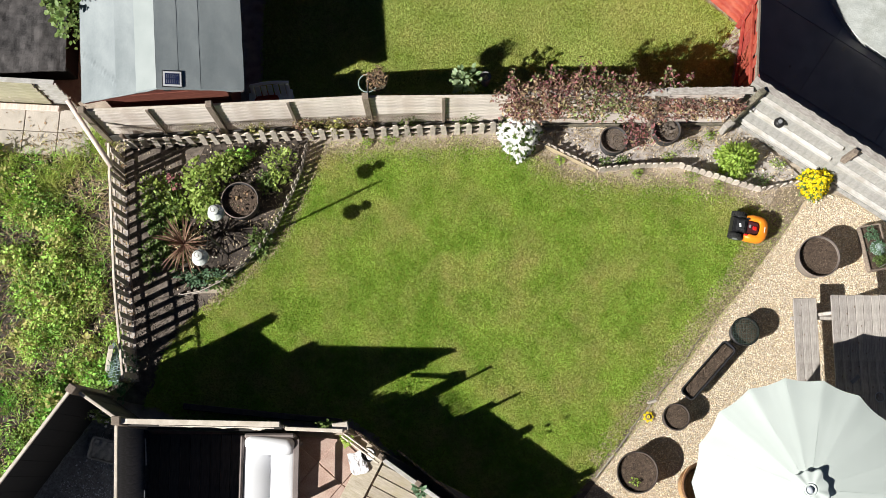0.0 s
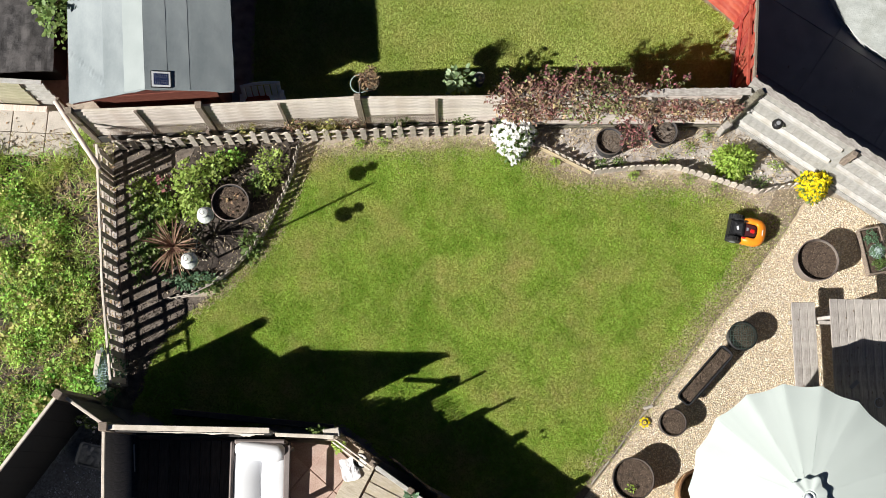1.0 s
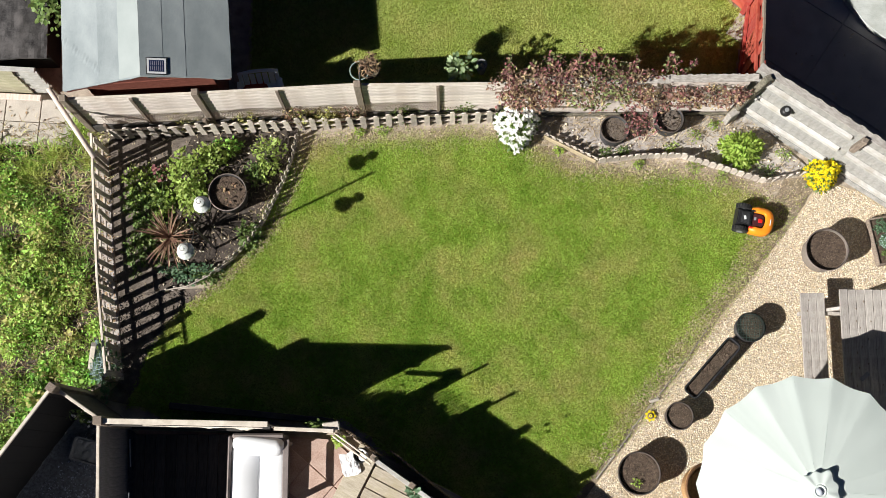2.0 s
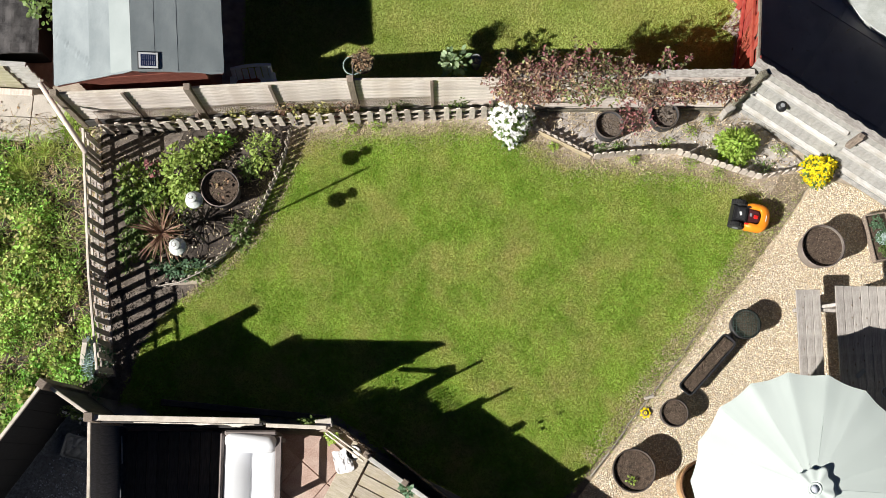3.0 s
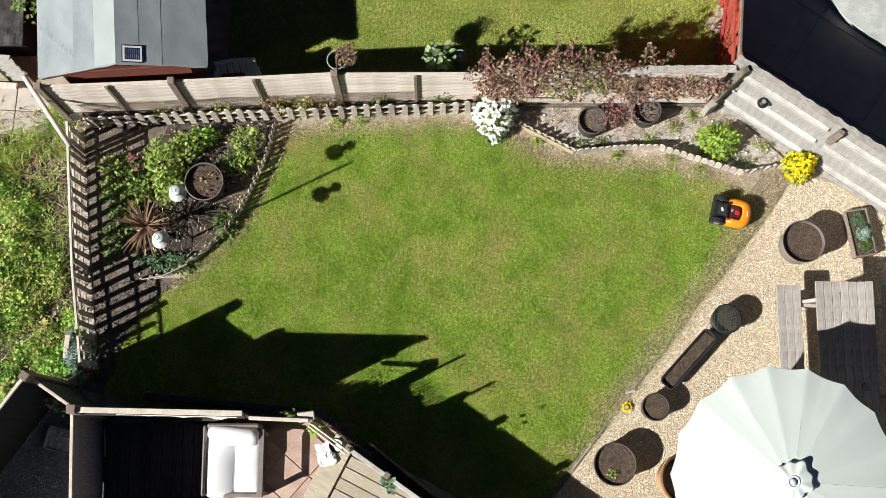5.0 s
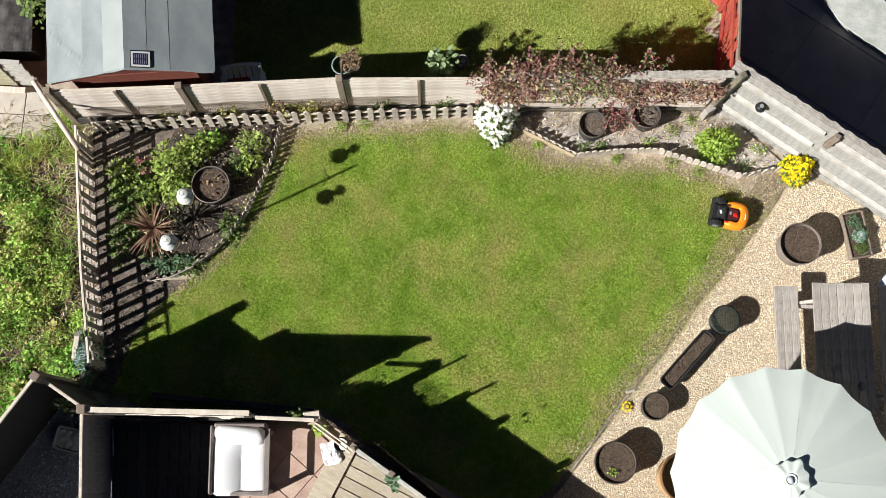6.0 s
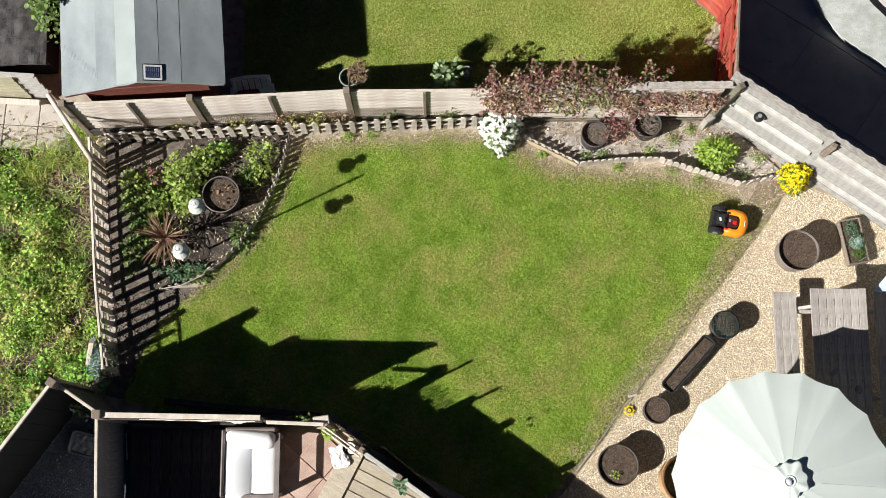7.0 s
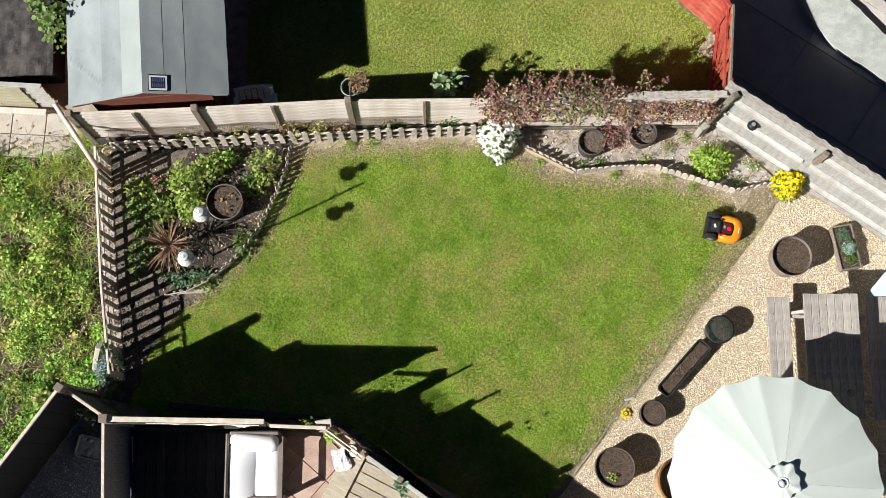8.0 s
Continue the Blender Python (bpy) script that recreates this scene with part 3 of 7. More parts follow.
def post(parent, p, z, size=0.09, h=0.0, material=None, name="post", lean=(0, 0)):
    bm = box(size, size, z + 0.1, (0, 0, z / 2 - 0.05), bevel=0.008)
    return part(name, bm, material or M_POST, parent, m=pose(p[0], p[1], 0, lean[0], lean[1], h))


def picket_mesh(w, h, t, point=0.0, seed=0):
    """One upright slat with a cut top and uneven edges."""
    rr = random.Random(seed)
    bm = bmesh.new()
    j = lambda: rr.uniform(-0.004, 0.004)
    rim = [(-w / 2 + j(), -0.03), (w / 2 + j(), -0.03), (w / 2 + j(), h - point + j()), (w * 0.2, h), (-w * 0.2, h + j()), (-w / 2 + j(), h - point + j())]
    fr = [bm.verts.new((x, -t / 2, z)) for x, z in rim]
    bk = [bm.verts.new((x, t / 2, z)) for x, z in rim]
    bm.faces.new(fr); bm.faces.new(bk[::-1])
    for i in range(len(rim)):
        k = (i + 1) % len(rim)
        bm.faces.new((fr[k], fr[i], bk[i], bk[k]))
    return mesh_of("picket", bm, M_PICKET)


def picket_fence(name, label, line, h, pitch, w, rail_z, category="fence", rail_side=1, rail=0.035, posts=1.8, gaps=0.0, rot=2.5, point=0.02, slat_t=0.018, post_h=None):
    """Pickets on rails along a line of points."""
    fence = thing(name, label, category)
    shapes = [picket_mesh(w, h * k, slat_t, point, s) for s, k in enumerate((0.97, 1.0, 1.02, 0.99))]
    for a, b in zip(line, line[1:]):
        length = math.dist(a, b)
        for z in rail_z:
            part("rail", box(length + 0.02, rail * 0.8, rail, (length / 2, 0, 0), bevel=0.004), M_PICKET, fence, m=at_line(a, b, 0, rail_side * (slat_t / 2 + rail * 0.4), z))
        n = max(1, int(length / pitch))
        for i in range(n):
            if random.random() < gaps:
                continue
            m = at_line(a, b, (i + 0.5) * length / n) @ pose(0, 0, 0, random.uniform(-rot, rot), random.uniform(-rot, rot), random.uniform(-4, 4))
            part("picket", shapes[(i * 7 + int(a[0] * 10)) % 4], None, fence, m=m)
        if posts:
            k = max(1, round(length / posts))
            for i in range(k + 1):
                m = at_line(a, b, i * length / k, rail_side * (slat_t / 2 + rail + 0.02))
                part("post", box(0.05, 0.05, (post_h or h) + 0.1, (0, 0, (post_h or h) / 2 - 0.05), bevel=0.005), M_POST, fence, m=m)
    return fence


picket_fence("picket_fence", "low weathered wooden picket fence with a pale top rail", [(-4.82, 1.45), (-4.63, -0.60), (-4.44, -1.95)], 0.70, 0.165, 0.075, (0.2, 0.50), rail_side=-1)
cap = thing("fence_capping", "bleached narrow top rail laid along the picket fence", "fence rail")
for a, b in (((-4.82, 1.45), (-4.63, -0.60)), ((-4.63, -0.60), (-4.44, -1.95))):
    L_ = math.dist(a, b)
    part("rail", box(L_, 0.036, 0.03, (L_ / 2, 0, 0.015), bevel=0.006), M_CAPWOOD, cap, m=at_line(a, b, 0, -0.025, 0.715))
picket_fence("picket_fence", "low weathered wooden picket fence in front of the panel fence", [(-4.72, 1.56), (-1.9, 1.70), (0.84, 1.815)], 0.53, 0.172, 0.080, (0.14, 0.38), rail_side=1)

# small edging of the beds
EDGE_NW = [(-2.05, 1.60), (-2.12, 1.25), (-2.25, 0.88), (-2.50, 0.33), (-2.72, 0.02), (-2.98, -0.26), (-3.25, -0.47), (-3.55, -0.62), (-3.88, -0.68)]
EDGE_NE = [(1.30, 1.72), (1.52, 1.61), (2.32, 1.20), (2.91, 1.27), (3.50, 1.28), (4.70, 0.90), (5.40, 1.04)]
picket_fence("border_edging", "low weathered wooden picket edging round the corner bed", EDGE_NW, 0.24, 0.085, 0.05, (0.06, 0.17), "garden edging", 1, 0.02, posts=0, slat_t=0.012, rot=3)
picket_fence("border_edging", "low pale wooden picket edging along the flower bed", [EDGE_NE[1], EDGE_NE[2]], 0.22, 0.104, 0.060, (0.06, 0.15), "garden edging", 1, 0.02, posts=0, slat_t=0.014, rot=1.2)
eb0 = thing("edging_board", "ochre weathered board along the foot of the picket edging", "garden edging")
part("board", box(0.84, 0.022, 0.13, (0.42, 0, 0.065), bevel=0.006), M_OCHRE, eb0, m=at_line(EDGE_NE[1], EDGE_NE[2], 0.02, -0.024, 0.01))
picket_fence("border_edging", "low edging of close pale wooden pickets along the flower bed", EDGE_NE[2:6], 0.255, 0.097, 0.089, (0.07, 0.18), "garden edging", 1, 0.02, posts=0, slat_t=0.018, rot=1.5, point=0.03)
picket_fence("border_edging", "low pointed wooden picket edging running up to the fence", EDGE_NE[5:], 0.25, 0.097, 0.064, (0.07, 0.18), "garden edging", 1, 0.02, posts=0, slat_t=0.016, rot=2.5, point=0.04)


def waney_board(length, h, seed):
    """A horizontal overlapping board with a wavy lower edge."""
    rr = random.Random(seed)
    bm = bmesh.new()
    n, t = 22, 0.012
    ph = rr.uniform(0, 9)
    rows = []
    for i in range(n + 1):
        x = length * i / n
        w = 0.012 * noise.noise((x * 3 + ph, seed, 0)) + 0.006 * noise.noise((x * 11 + ph, seed, 4))
        rows.append([bm.verts.new(p) for p in ((x, -0.022, w), (x, -0.022 + t, w), (x, t * 0.6, h), (x, -t * 0.4, h))])
    for p, q in zip(rows, rows[1:]):
        for k in range(4):
            bm.faces.new((p[k], q[k], q[(k + 1) % 4], p[(k + 1) % 4]))
    bm.faces.new(rows[0]); bm.faces.new(rows[-1][::-1])
    bmesh.ops.recalc_face_normals(bm, faces=bm.faces)
    return mesh_of("board", bm, M_FENCE)


# north panel fence
N_LINE = [(-5.02, 1.72), (-3.25, 1.80), (-1.08, 1.92), (1.09, 1.94), (3.10, 1.95), (4.26, 1.96)]
N_TOP = [1.44, 1.44, 1.42, 1.44, 1.49, 1.55]
n_fence = thing("panel_fence", "weathered overlap panel fence with posts and battens", "fence")
for i, (a, b) in enumerate(zip(N_LINE, N_LINE[1:])):
    L_ = math.dist(a, b) - 0.10
    top = N_TOP[i]
    kinds = [waney_board(L_, 0.17, 10 * i + s) for s in range(3)]
    rows_ = 10
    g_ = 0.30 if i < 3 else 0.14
    for k in range(rows_):
        part("board", kinds[k % 3], None, n_fence, m=at_line(a, b, 0.05, 0, 0.03 + k * (top - 0.19) / (rows_ - 1)))
    part("capping", box(L_, 0.035, 0.022, (L_ / 2, 0, 0), bevel=0.004), M_CAPWOOD, n_fence, m=at_line(a, b, 0.05, 0.0, top))
    # first three bays: added dark boards imitate picket shade on the fence foot
    part("gravel_board", box(L_, 0.025, g_, (L_ / 2, 0, g_ / 2), bevel=0.005), M_SCREEN if i < 3 else M_ROTTEN, n_fence, "gravel board coloured dark for the shade behind the pickets" if i < 3 else "mottled weathered gravel board", m=at_line(a, b, 0.05, -0.045, 0.0))
    if i > 2:
        part("front_rail", box(L_ * 0.42, 0.045, 0.06, (L_ * 0.21, 0, 0), bevel=0.006), M_PICKET, n_fence, m=at_line(a, b, 0.22 if i == 3 else 0.05, -0.075, 0.46) @ pose(0, 0, 0, 0, 1.2 if i == 3 else -0.8, 0))
    for s in ((0.5,) if i < 3 else ()):
        part("batten", box(0.045, 0.025, top - 0.1, (0, 0, top / 2), bevel=0.004), M_POST, n_fence, m=at_line(a, b, 0.05 + L_ * s, -0.037, 0.04))
for i in (3, 4):
    a, b = N_LINE[i], N_LINE[i + 1]
    L_ = math.dist(a, b) + 0.04
    bm = bmesh.new()
    rows_ = []
    for k in range(46):
        x = L_ * k / 45
        back = 0.090 + 0.014 * noise.noise((x * 13, i, 0)) + random.uniform(-0.006, 0.010)
        front = 0.008 * noise.noise((x * 3, i, 5))
        rows_.append([bm.verts.new(q) for q in ((x, front, 0.0), (x, front, 0.02), (x, back, 0.058), (x, back, 0.040))])
    for q, w in zip(rows_, rows_[1:]):
        for c in range(4):
            bm.faces.new((q[c], w[c], w[(c + 1) % 4], q[(c + 1) % 4]))
    bm.faces.new(rows_[0]); bm.faces.new(rows_[-1][::-1])
    bmesh.ops.recalc_face_normals(bm, faces=bm.faces)
    part("ragged_top_board", bm, M_GREYCAP, n_fence, "weathered ragged top board", m=at_line(a, b, 0.0, -0.03, N_TOP[i] + 0.012))
for i, p in enumerate(N_LINE):
    post(n_fence, (p[0], p[1] - (0.015 if i < 5 else 0.05)), N_TOP[i] + (0.10 if i < 3 else -0.12 if i < 5 else 0.22), 0.095 if i < 5 else 0.088, 3 if i < 5 else 24, M_POST if i < 5 else M_ROTTEN, lean=(0, 0) if i < 5 else (2, 3))
part("post_stub", box(0.17, 0.09, 0.42, (0, 0, 0.21), bevel=0.012), M_GREYCAP, n_fence, "grey sawn post stub", m=pose(4.22, 1.83, 0, 0, 0, 32))
trel = thing("trellis_strip", "rusty brown sagging wire netting strip along the fence foot", "netting")
bm = bmesh.new()
for i in range(150):
    x = -4.75 + i * 0.037
    y = 1.62 + 0.047 * (x + 4.75)
    s_ = 0.06 * noise.noise((x * 2, 0, 3))
    tube([(x, y + 0.05, 0.40), (x + 0.05, y + 0.08 + s_, 0.55), (x + 0.01, y + 0.06, 0.72 + s_)], 0.0028, 3, bm)
    tube([(x + 0.05, y + 0.05, 0.40), (x - 0.01, y + 0.08 + s_, 0.57), (x + 0.06, y + 0.06, 0.74 + s_)], 0.0028, 3, bm)
part("netting", bm, M_TWIG, trel)

# east closeboard fence, seen from its railed side
E_A, E_B = (4.26, 2.05), (8.9, -1.14)
e_fence = thing("closeboard_fence", "pale grey painted closeboard fence with three horizontal rails", "fence")
L_ = math.dist(E_A, E_B)
eb = [mesh_of("board", box(0.128, 0.018, h, (0, 0, h / 2), bevel=0.003), M_PALEBOARD) for h in (1.67, 1.685, 1.695, 1.678)]
n = int(L_ / 0.112)
for i in range(n):
    part("board", eb[(i * 5) % 4], None, e_fence, m=at_line(E_A, E_B, 0.06 + i * 0.112, 0.02 + 0.004 * (i % 2), 0.0) @ pose(0, 0, 0, 0, random.uniform(-0.4, 0.4), random.uniform(-3, 3)))
for s0, s1 in ((0.12, 1.54), (1.66, 3.55), (3.58, L_)):
    for z in (0.28, 0.86, 1.42):
        bm = bmesh.new()
        l2 = s1 - s0
        q = [[bm.verts.new((x, y, zz)) for y, zz in ((0.0, -0.045), (0.0, 0.045), (-0.05, 0.025), (-0.05, -0.045))] for x in (0, l2)]
        for k in range(4):
            bm.faces.new((q[0][k], q[1][k], q[1][(k + 1) % 4], q[0][(k + 1) % 4]))
        bm.faces.new(q[0][::-1]); bm.faces.new(q[1])
        bmesh.ops.recalc_face_normals(bm, faces=bm.faces)
        part("rail", bm, M_PALERAIL, e_fence, m=at_line(E_A, E_B, s0, 0.008, z))
part("gravel_board", box(L_, 0.03, 0.15, (L_ / 2, -0.01, 0.075), bevel=0.004), M_PALEBOARD, e_fence, m=at_line(E_A, E_B, 0, 0.0, 0))
bm = bmesh.new()
rows_ = []
for k in range(130):
    x = L_ * k / 129
    back = 0.075 + 0.012 * noise.noise((x * 8, 2, 0)) + (0.012 if k % 5 < 2 else 0.0)
    rows_.append([bm.verts.new(q) for q in ((x, -0.018, 0.0), (x, -0.018, 0.026), (x, back, 0.034), (x, back, 0.006))])
for q, w in zip(rows_, rows_[1:]):
    for c in range(4):
        bm.faces.new((q[c], w[c], w[(c + 1) % 4], q[(c + 1) % 4]))
bm.faces.new(rows_[0]); bm.faces.new(rows_[-1][::-1])
bmesh.ops.recalc_face_normals(bm, faces=bm.faces)
part("top_capping", bm, M_GREYCAP, e_fence, "weathered grey capping with a ragged back edge", m=at_line(E_A, E_B, 0, 0.0, 1.690))
for s, off in ((1.62, -0.05), (3.57, 0.085)):
    part("post", box(0.085, 0.085, 0.52, (0, 0, 1.50), bevel=0.012), M_POST, e_fence, m=at_line(E_A, E_B, s, off, 0) @ pose(0, 0, 0, 1, 1.5, 4))

# red fence of the neighbour
red = thing("red_fence", "red painted board fence round the neighbouring lawn", "fence")
RA, RB, RC = (4.33, 2.07), (4.56, 3.50), (3.2, 4.75)
L_ = math.dist(RA, RB)
n = 14
for i in range(n):
    h = 1.62 - 0.50 * i / (n - 1)
    part("board", box(0.14, 0.018, h, (0, 0, h / 2), bevel=0.003), M_RED, red, m=at_line(RA, RB, (i + 0.5) * L_ / n, 0.006 * (i % 2), 0) @ pose(0, 0, 0, random.uniform(-1, 1), 0, random.uniform(-3, 3)))
part("rail", box(L_, 0.04, 0.07, (L_ / 2, 0, 0), bevel=0.004), M_RED, red, m=at_line(RA, RB, 0, 0.04, 0.35))
part("rail", box(L_ * 1.04, 0.04, 0.07, (L_ / 2, 0, 0), bevel=0.004), M_RED, red, m=at_line(RA, RB, 0, 0.04, 1.40) @ pose(0, 0, 0, 0, 17.5, 0))
part("capping", box(L_ * 1.05, 0.036, 0.10, (L_ / 2, 0, 0), bevel=0.005), M_POST, red, m=at_line(RA, RB, 0, 0.0, 1.60) @ pose(0, 0, 0, 0, 18.6, 0))
L_ = math.dist(RB, RC)
rb = mesh_of("board", box(L_, 0.02, 0.185, (L_ / 2, 0, 0.09), bevel=0.004), M_RED)
for k in range(6):
    part("board", rb, None, red, m=at_line(RB, RC, 0, 0.0, 0.02 + k * 0.172) @ pose(0, 0, 0, 5, 0, 0))
for s_ in (0.03, L_ / 2, L_ - 0.03):
    part("post", box(0.075, 0.06, 1.16, (0, 0, 0.56), bevel=0.006), M_RED, red, m=at_line(RB, RC, s_, 0.045, 0))
part("capping", box(L_, 0.06, 0.03, (L_ / 2, 0, 0), bevel=0.005), M_RED, red, m=at_line(RB, RC, 0, 0.01, 1.08))

# south screen fence of upright boards
def board_screen(name, label, a, b, z, pitch=0.125, cap_w=0.042, mat_b=None):
    ob = thing(name, label, "fence")
    L_ = math.dist(a, b)
    bs = [mesh_of("board", box(pitch * 1.02, 0.02, z - 0.06 - d, (0, 0, (z - 0.06 - d) / 2 + 0.03), bevel=0.003), mat_b or M_SCREEN) for d in (0, 0.01, 0.004)]
    for i in range(int(L_ / pitch) + 1):
        part("board", bs[i % 3], None, ob, m=at_line(a, b, min(L_ - 0.06, 0.06 + i * pitch), 0.004 * (i % 2)))
    for zz in (0.35, z - 0.35):
        part("rail", box(L_, 0.04, 0.07, (L_ / 2, 0, 0), bevel=0.005), mat_b or M_SCREEN, ob, m=at_line(a, b, 0, -0.035, zz))
    if cap_w:
        part("capping", box(L_ + 0.02, cap_w, 0.035, (L_ / 2, 0, 0), bevel=0.005), M_CAPWOOD, ob, m=at_line(a, b, 0, -0.005, z - 0.015))
    return ob


P1, P2, P3 = (-4.84, -2.17), (-4.23, -2.58), (-2.12, -2.62)
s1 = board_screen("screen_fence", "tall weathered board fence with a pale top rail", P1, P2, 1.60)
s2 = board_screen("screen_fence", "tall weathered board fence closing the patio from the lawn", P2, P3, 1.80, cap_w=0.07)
s3 = board_screen("screen_fence", "tall weathered board fence between the patio and a dark yard", (-4.32, -2.63), (-4.18, -6.0), 1.46, mat_b=M_GREYPANEL)
# this run's shaded inner face is painted in by the near-black boards
s4 = board_screen("screen_fence", "tall board fence beside the weedy ground, coloured near-black for its shaded face", P1, (-6.75, -4.85), 1.80, mat_b=M_NEARBLACK)
for par, p, z in ((s1, P1, 1.84), (s2, P2, 1.85)):
    post(par, p, z, 0.115, heading(P1, P2) if p == P1 else 0)

# torn pale strip hanging off the top rail
bm = bmesh.new()
rows_ = []
for i in range(60):
    x = 1.5 * i / 59
    w = 0.008 + 0.075 * max(0.0, noise.noise((x * 2.5, 0, 1)) + 0.35 * i / 59) * random.choice((1, 1, 0.75, 0.55)) * (1 if i < 55 else 0.35)
    rows_.append([bm.verts.new(p) for p in ((x, -0.02, 0.0), (x, -0.02 - w, -0.012 + 0.015 * noise.noise((x * 7, 2, 0))), (x, -0.02 - w, -0.022), (x, -0.02, -0.012))])
for p, q in zip(rows_, rows_[1:]):
    for k in range(4):
        bm.faces.new((p[k], p[(k + 1) % 4], q[(k + 1) % 4], q[k]))
bm.faces.new(rows_[0]); bm.faces.new(rows_[-1][::-1])
bmesh.ops.recalc_face_normals(bm, faces=bm.faces)
part("torn_strip", bm, M_CAPWOOD, s2, "torn splintered strip of pale capping", m=at_line(P2, P3, 0.55, -0.03, 1.775))

# low railed section with reed screening
def reed_screen(name, label, a, b, z, ragged, pitch=0.0105):
    L_ = math.dist(a, b)
    bm = bmesh.new()
    for i in range(int(L_ / pitch)):
        h = z + random.uniform(-ragged, ragged)
        x = (i + 0.5) * pitch
        tube([(x, random.uniform(-0.01, 0.01), 0.0), (x + random.uniform(-0.004, 0.004), random.uniform(-0.015, 0.015), h)], 0.0088, 4, bm)
    ob = thing(name, label, "screen", m=at_line(a, b, 0))
    part("reed_mat", bm, M_TWIG, ob)
    for zz in (z * 0.3, z * 0.75):
        part("binding_wire", tube([(0, -0.012, zz), (L_, -0.012, zz)], 0.003, 4), M_WIRE, ob)
    return ob


Q0, Q1, Q2, Q3 = (-2.10, -2.63), (-1.33, -2.66), (-0.82, -3.03), (1.6, -4.72)
reed_screen("reed_screen", "ragged brown reed screening behind the low rail", (-2.19, -2.64), Q1, 0.84, 0.07)
reed_screen("reed_screen", "ragged brown reed screening along the slanted fence", (-1.22, -2.66), (-0.76, -3.0), 0.83, 0.05)
reed_screen("reed_screen", "loose tall reeds standing out of the slanted screening", (-1.20, -2.67), (-0.74, -3.02), 1.03, 0.05, 0.040)
reed_screen("reed_screen", "dense brown reed screening along the slanted fence", (-0.62, -2.935), (1.7, -4.76), 0.97, 0.03)
low = thing("rail_fence", "low post and rail fence with pale worn rails", "fence")
L_ = math.dist(Q0, Q1)
part("rail", box(L_, 0.05, 0.055, (L_ / 2, 0, 0), bevel=0.006), M_CAPWOOD, low, m=at_line(Q0, Q1, 0, -0.03, 1.30) @ pose(0, 0, 0, 0, 1.0, 0))
L_ = math.dist(Q1, Q2)
for off, zz, tilt in ((-0.05, 0.90, 4), (-0.10, 0.80, -3)):
    part("rail", box(L_, 0.022, 0.05, (L_ / 2, 0, 0), bevel=0.004), M_CAPWOOD, low, m=at_line(Q1, Q2, 0, off, zz) @ pose(0, 0, 0, 10, tilt, 0))
for p, z, s in ((Q1, 1.22, 0.10), ((-1.27, -2.70), 1.55, 0.035), (Q2, 1.22, 0.085), ((-0.80, -3.05), 1.50, 0.035), ((-0.32, -3.38), 1.25, 0.08), ((0.55, -3.99), 1.25, 0.08), ((1.45, -4.62), 1.25, 0.08)):
    post(low, p, z, s, -35)
part("post_cap", box(0.22, 0.13, 0.05, bevel=0.012), M_CAPWOOD, low, "pale worn post cap", m=pose(Q1[0] - 0.04, Q1[1] + 0.02, 1.245, 0, 0, 8))
low2 = thing("board_fence", "low solid board fence with a white top rail", "fence")
L_ = math.dist(Q2, Q3)
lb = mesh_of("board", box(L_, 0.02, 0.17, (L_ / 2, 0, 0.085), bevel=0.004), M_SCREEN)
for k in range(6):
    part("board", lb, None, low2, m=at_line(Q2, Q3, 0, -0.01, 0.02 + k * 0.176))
for s0, s1_ in ((0.05, 0.58), (0.72, 1.62), (1.74, L_)):
    part("top_rail", box(s1_ - s0, 0.06, 0.04, ((s1_ - s0) / 2, 0, 0), bevel=0.006), M_PALERAIL, low2, m=at_line(Q2, Q3, s0, -0.015, 1.11))

# leaning bare pole at the corner
pole = thing("leaning_pole", "bare pinkish wooden pole leaning at the fence corner", "pole")
part("shaft", tube([(-4.74, 1.06, 0.86), (-4.97, 1.40, 0.98), (-5.33, 1.95, 1.18)], 0.042, 10, taper=0.85), M_LOG, pole, smooth=True)
part("stake", box(0.05, 0.05, 1.2, (0, 0, 0.55), bevel=0.006), M_POST, pole, m=pose(-5.31, 1.99, 0))
part("stake", box(0.05, 0.05, 0.95, (0, 0, 0.4), bevel=0.006), M_POST, pole, m=pose(-4.79, 1.10, 0))

# ---- shed with felt roof ----
shed = thing("garden_shed", "red-stained wooden shed with a grey felt gable roof", "shed", m=pose(-3.893, 1.89, 0, 0, 0, 4.6))
HALF, EAVE, RIDGE, DEEP = 1.115, 1.50, 1.87, 3.2
def gable(y, t):
    bm = bmesh.new()
    rim = [(-0.86, 0.0), (0.86, 0.0), (0.86, EAVE + 0.06), (0, RIDGE - 0.03), (-0.86, EAVE + 0.06)]
    a = [bm.verts.new((x, y, z)) for x, z in rim]; b = [bm.verts.new((x, y + t, z)) for x, z in rim]
    bm.faces.new(a); bm.faces.new(b[::-1])
    for i in range(5):
        bm.faces.new((a[(i + 1) % 5], a[i], b[i], b[(i + 1) % 5]))
    return bm
part("wall", gable(0.10, 0.03), M_SHEDWALL, shed)
part("wall", gable(DEEP - 0.1, 0.03), M_SHEDWALL, shed)
for sx in (-0.84, 0.84):
    part("wall", box(0.03, DEEP - 0.2, EAVE, (sx, DEEP / 2, EAVE / 2), bevel=0.003), M_SHEDWALL, shed)
for k in range(9):
    part("cladding_board", box(1.71, 0.016, 0.15, (0, 0.09, 0.09 + 0.155 * k), (-5, 0, 0), bevel=0.003), M_SHEDWALL, shed)
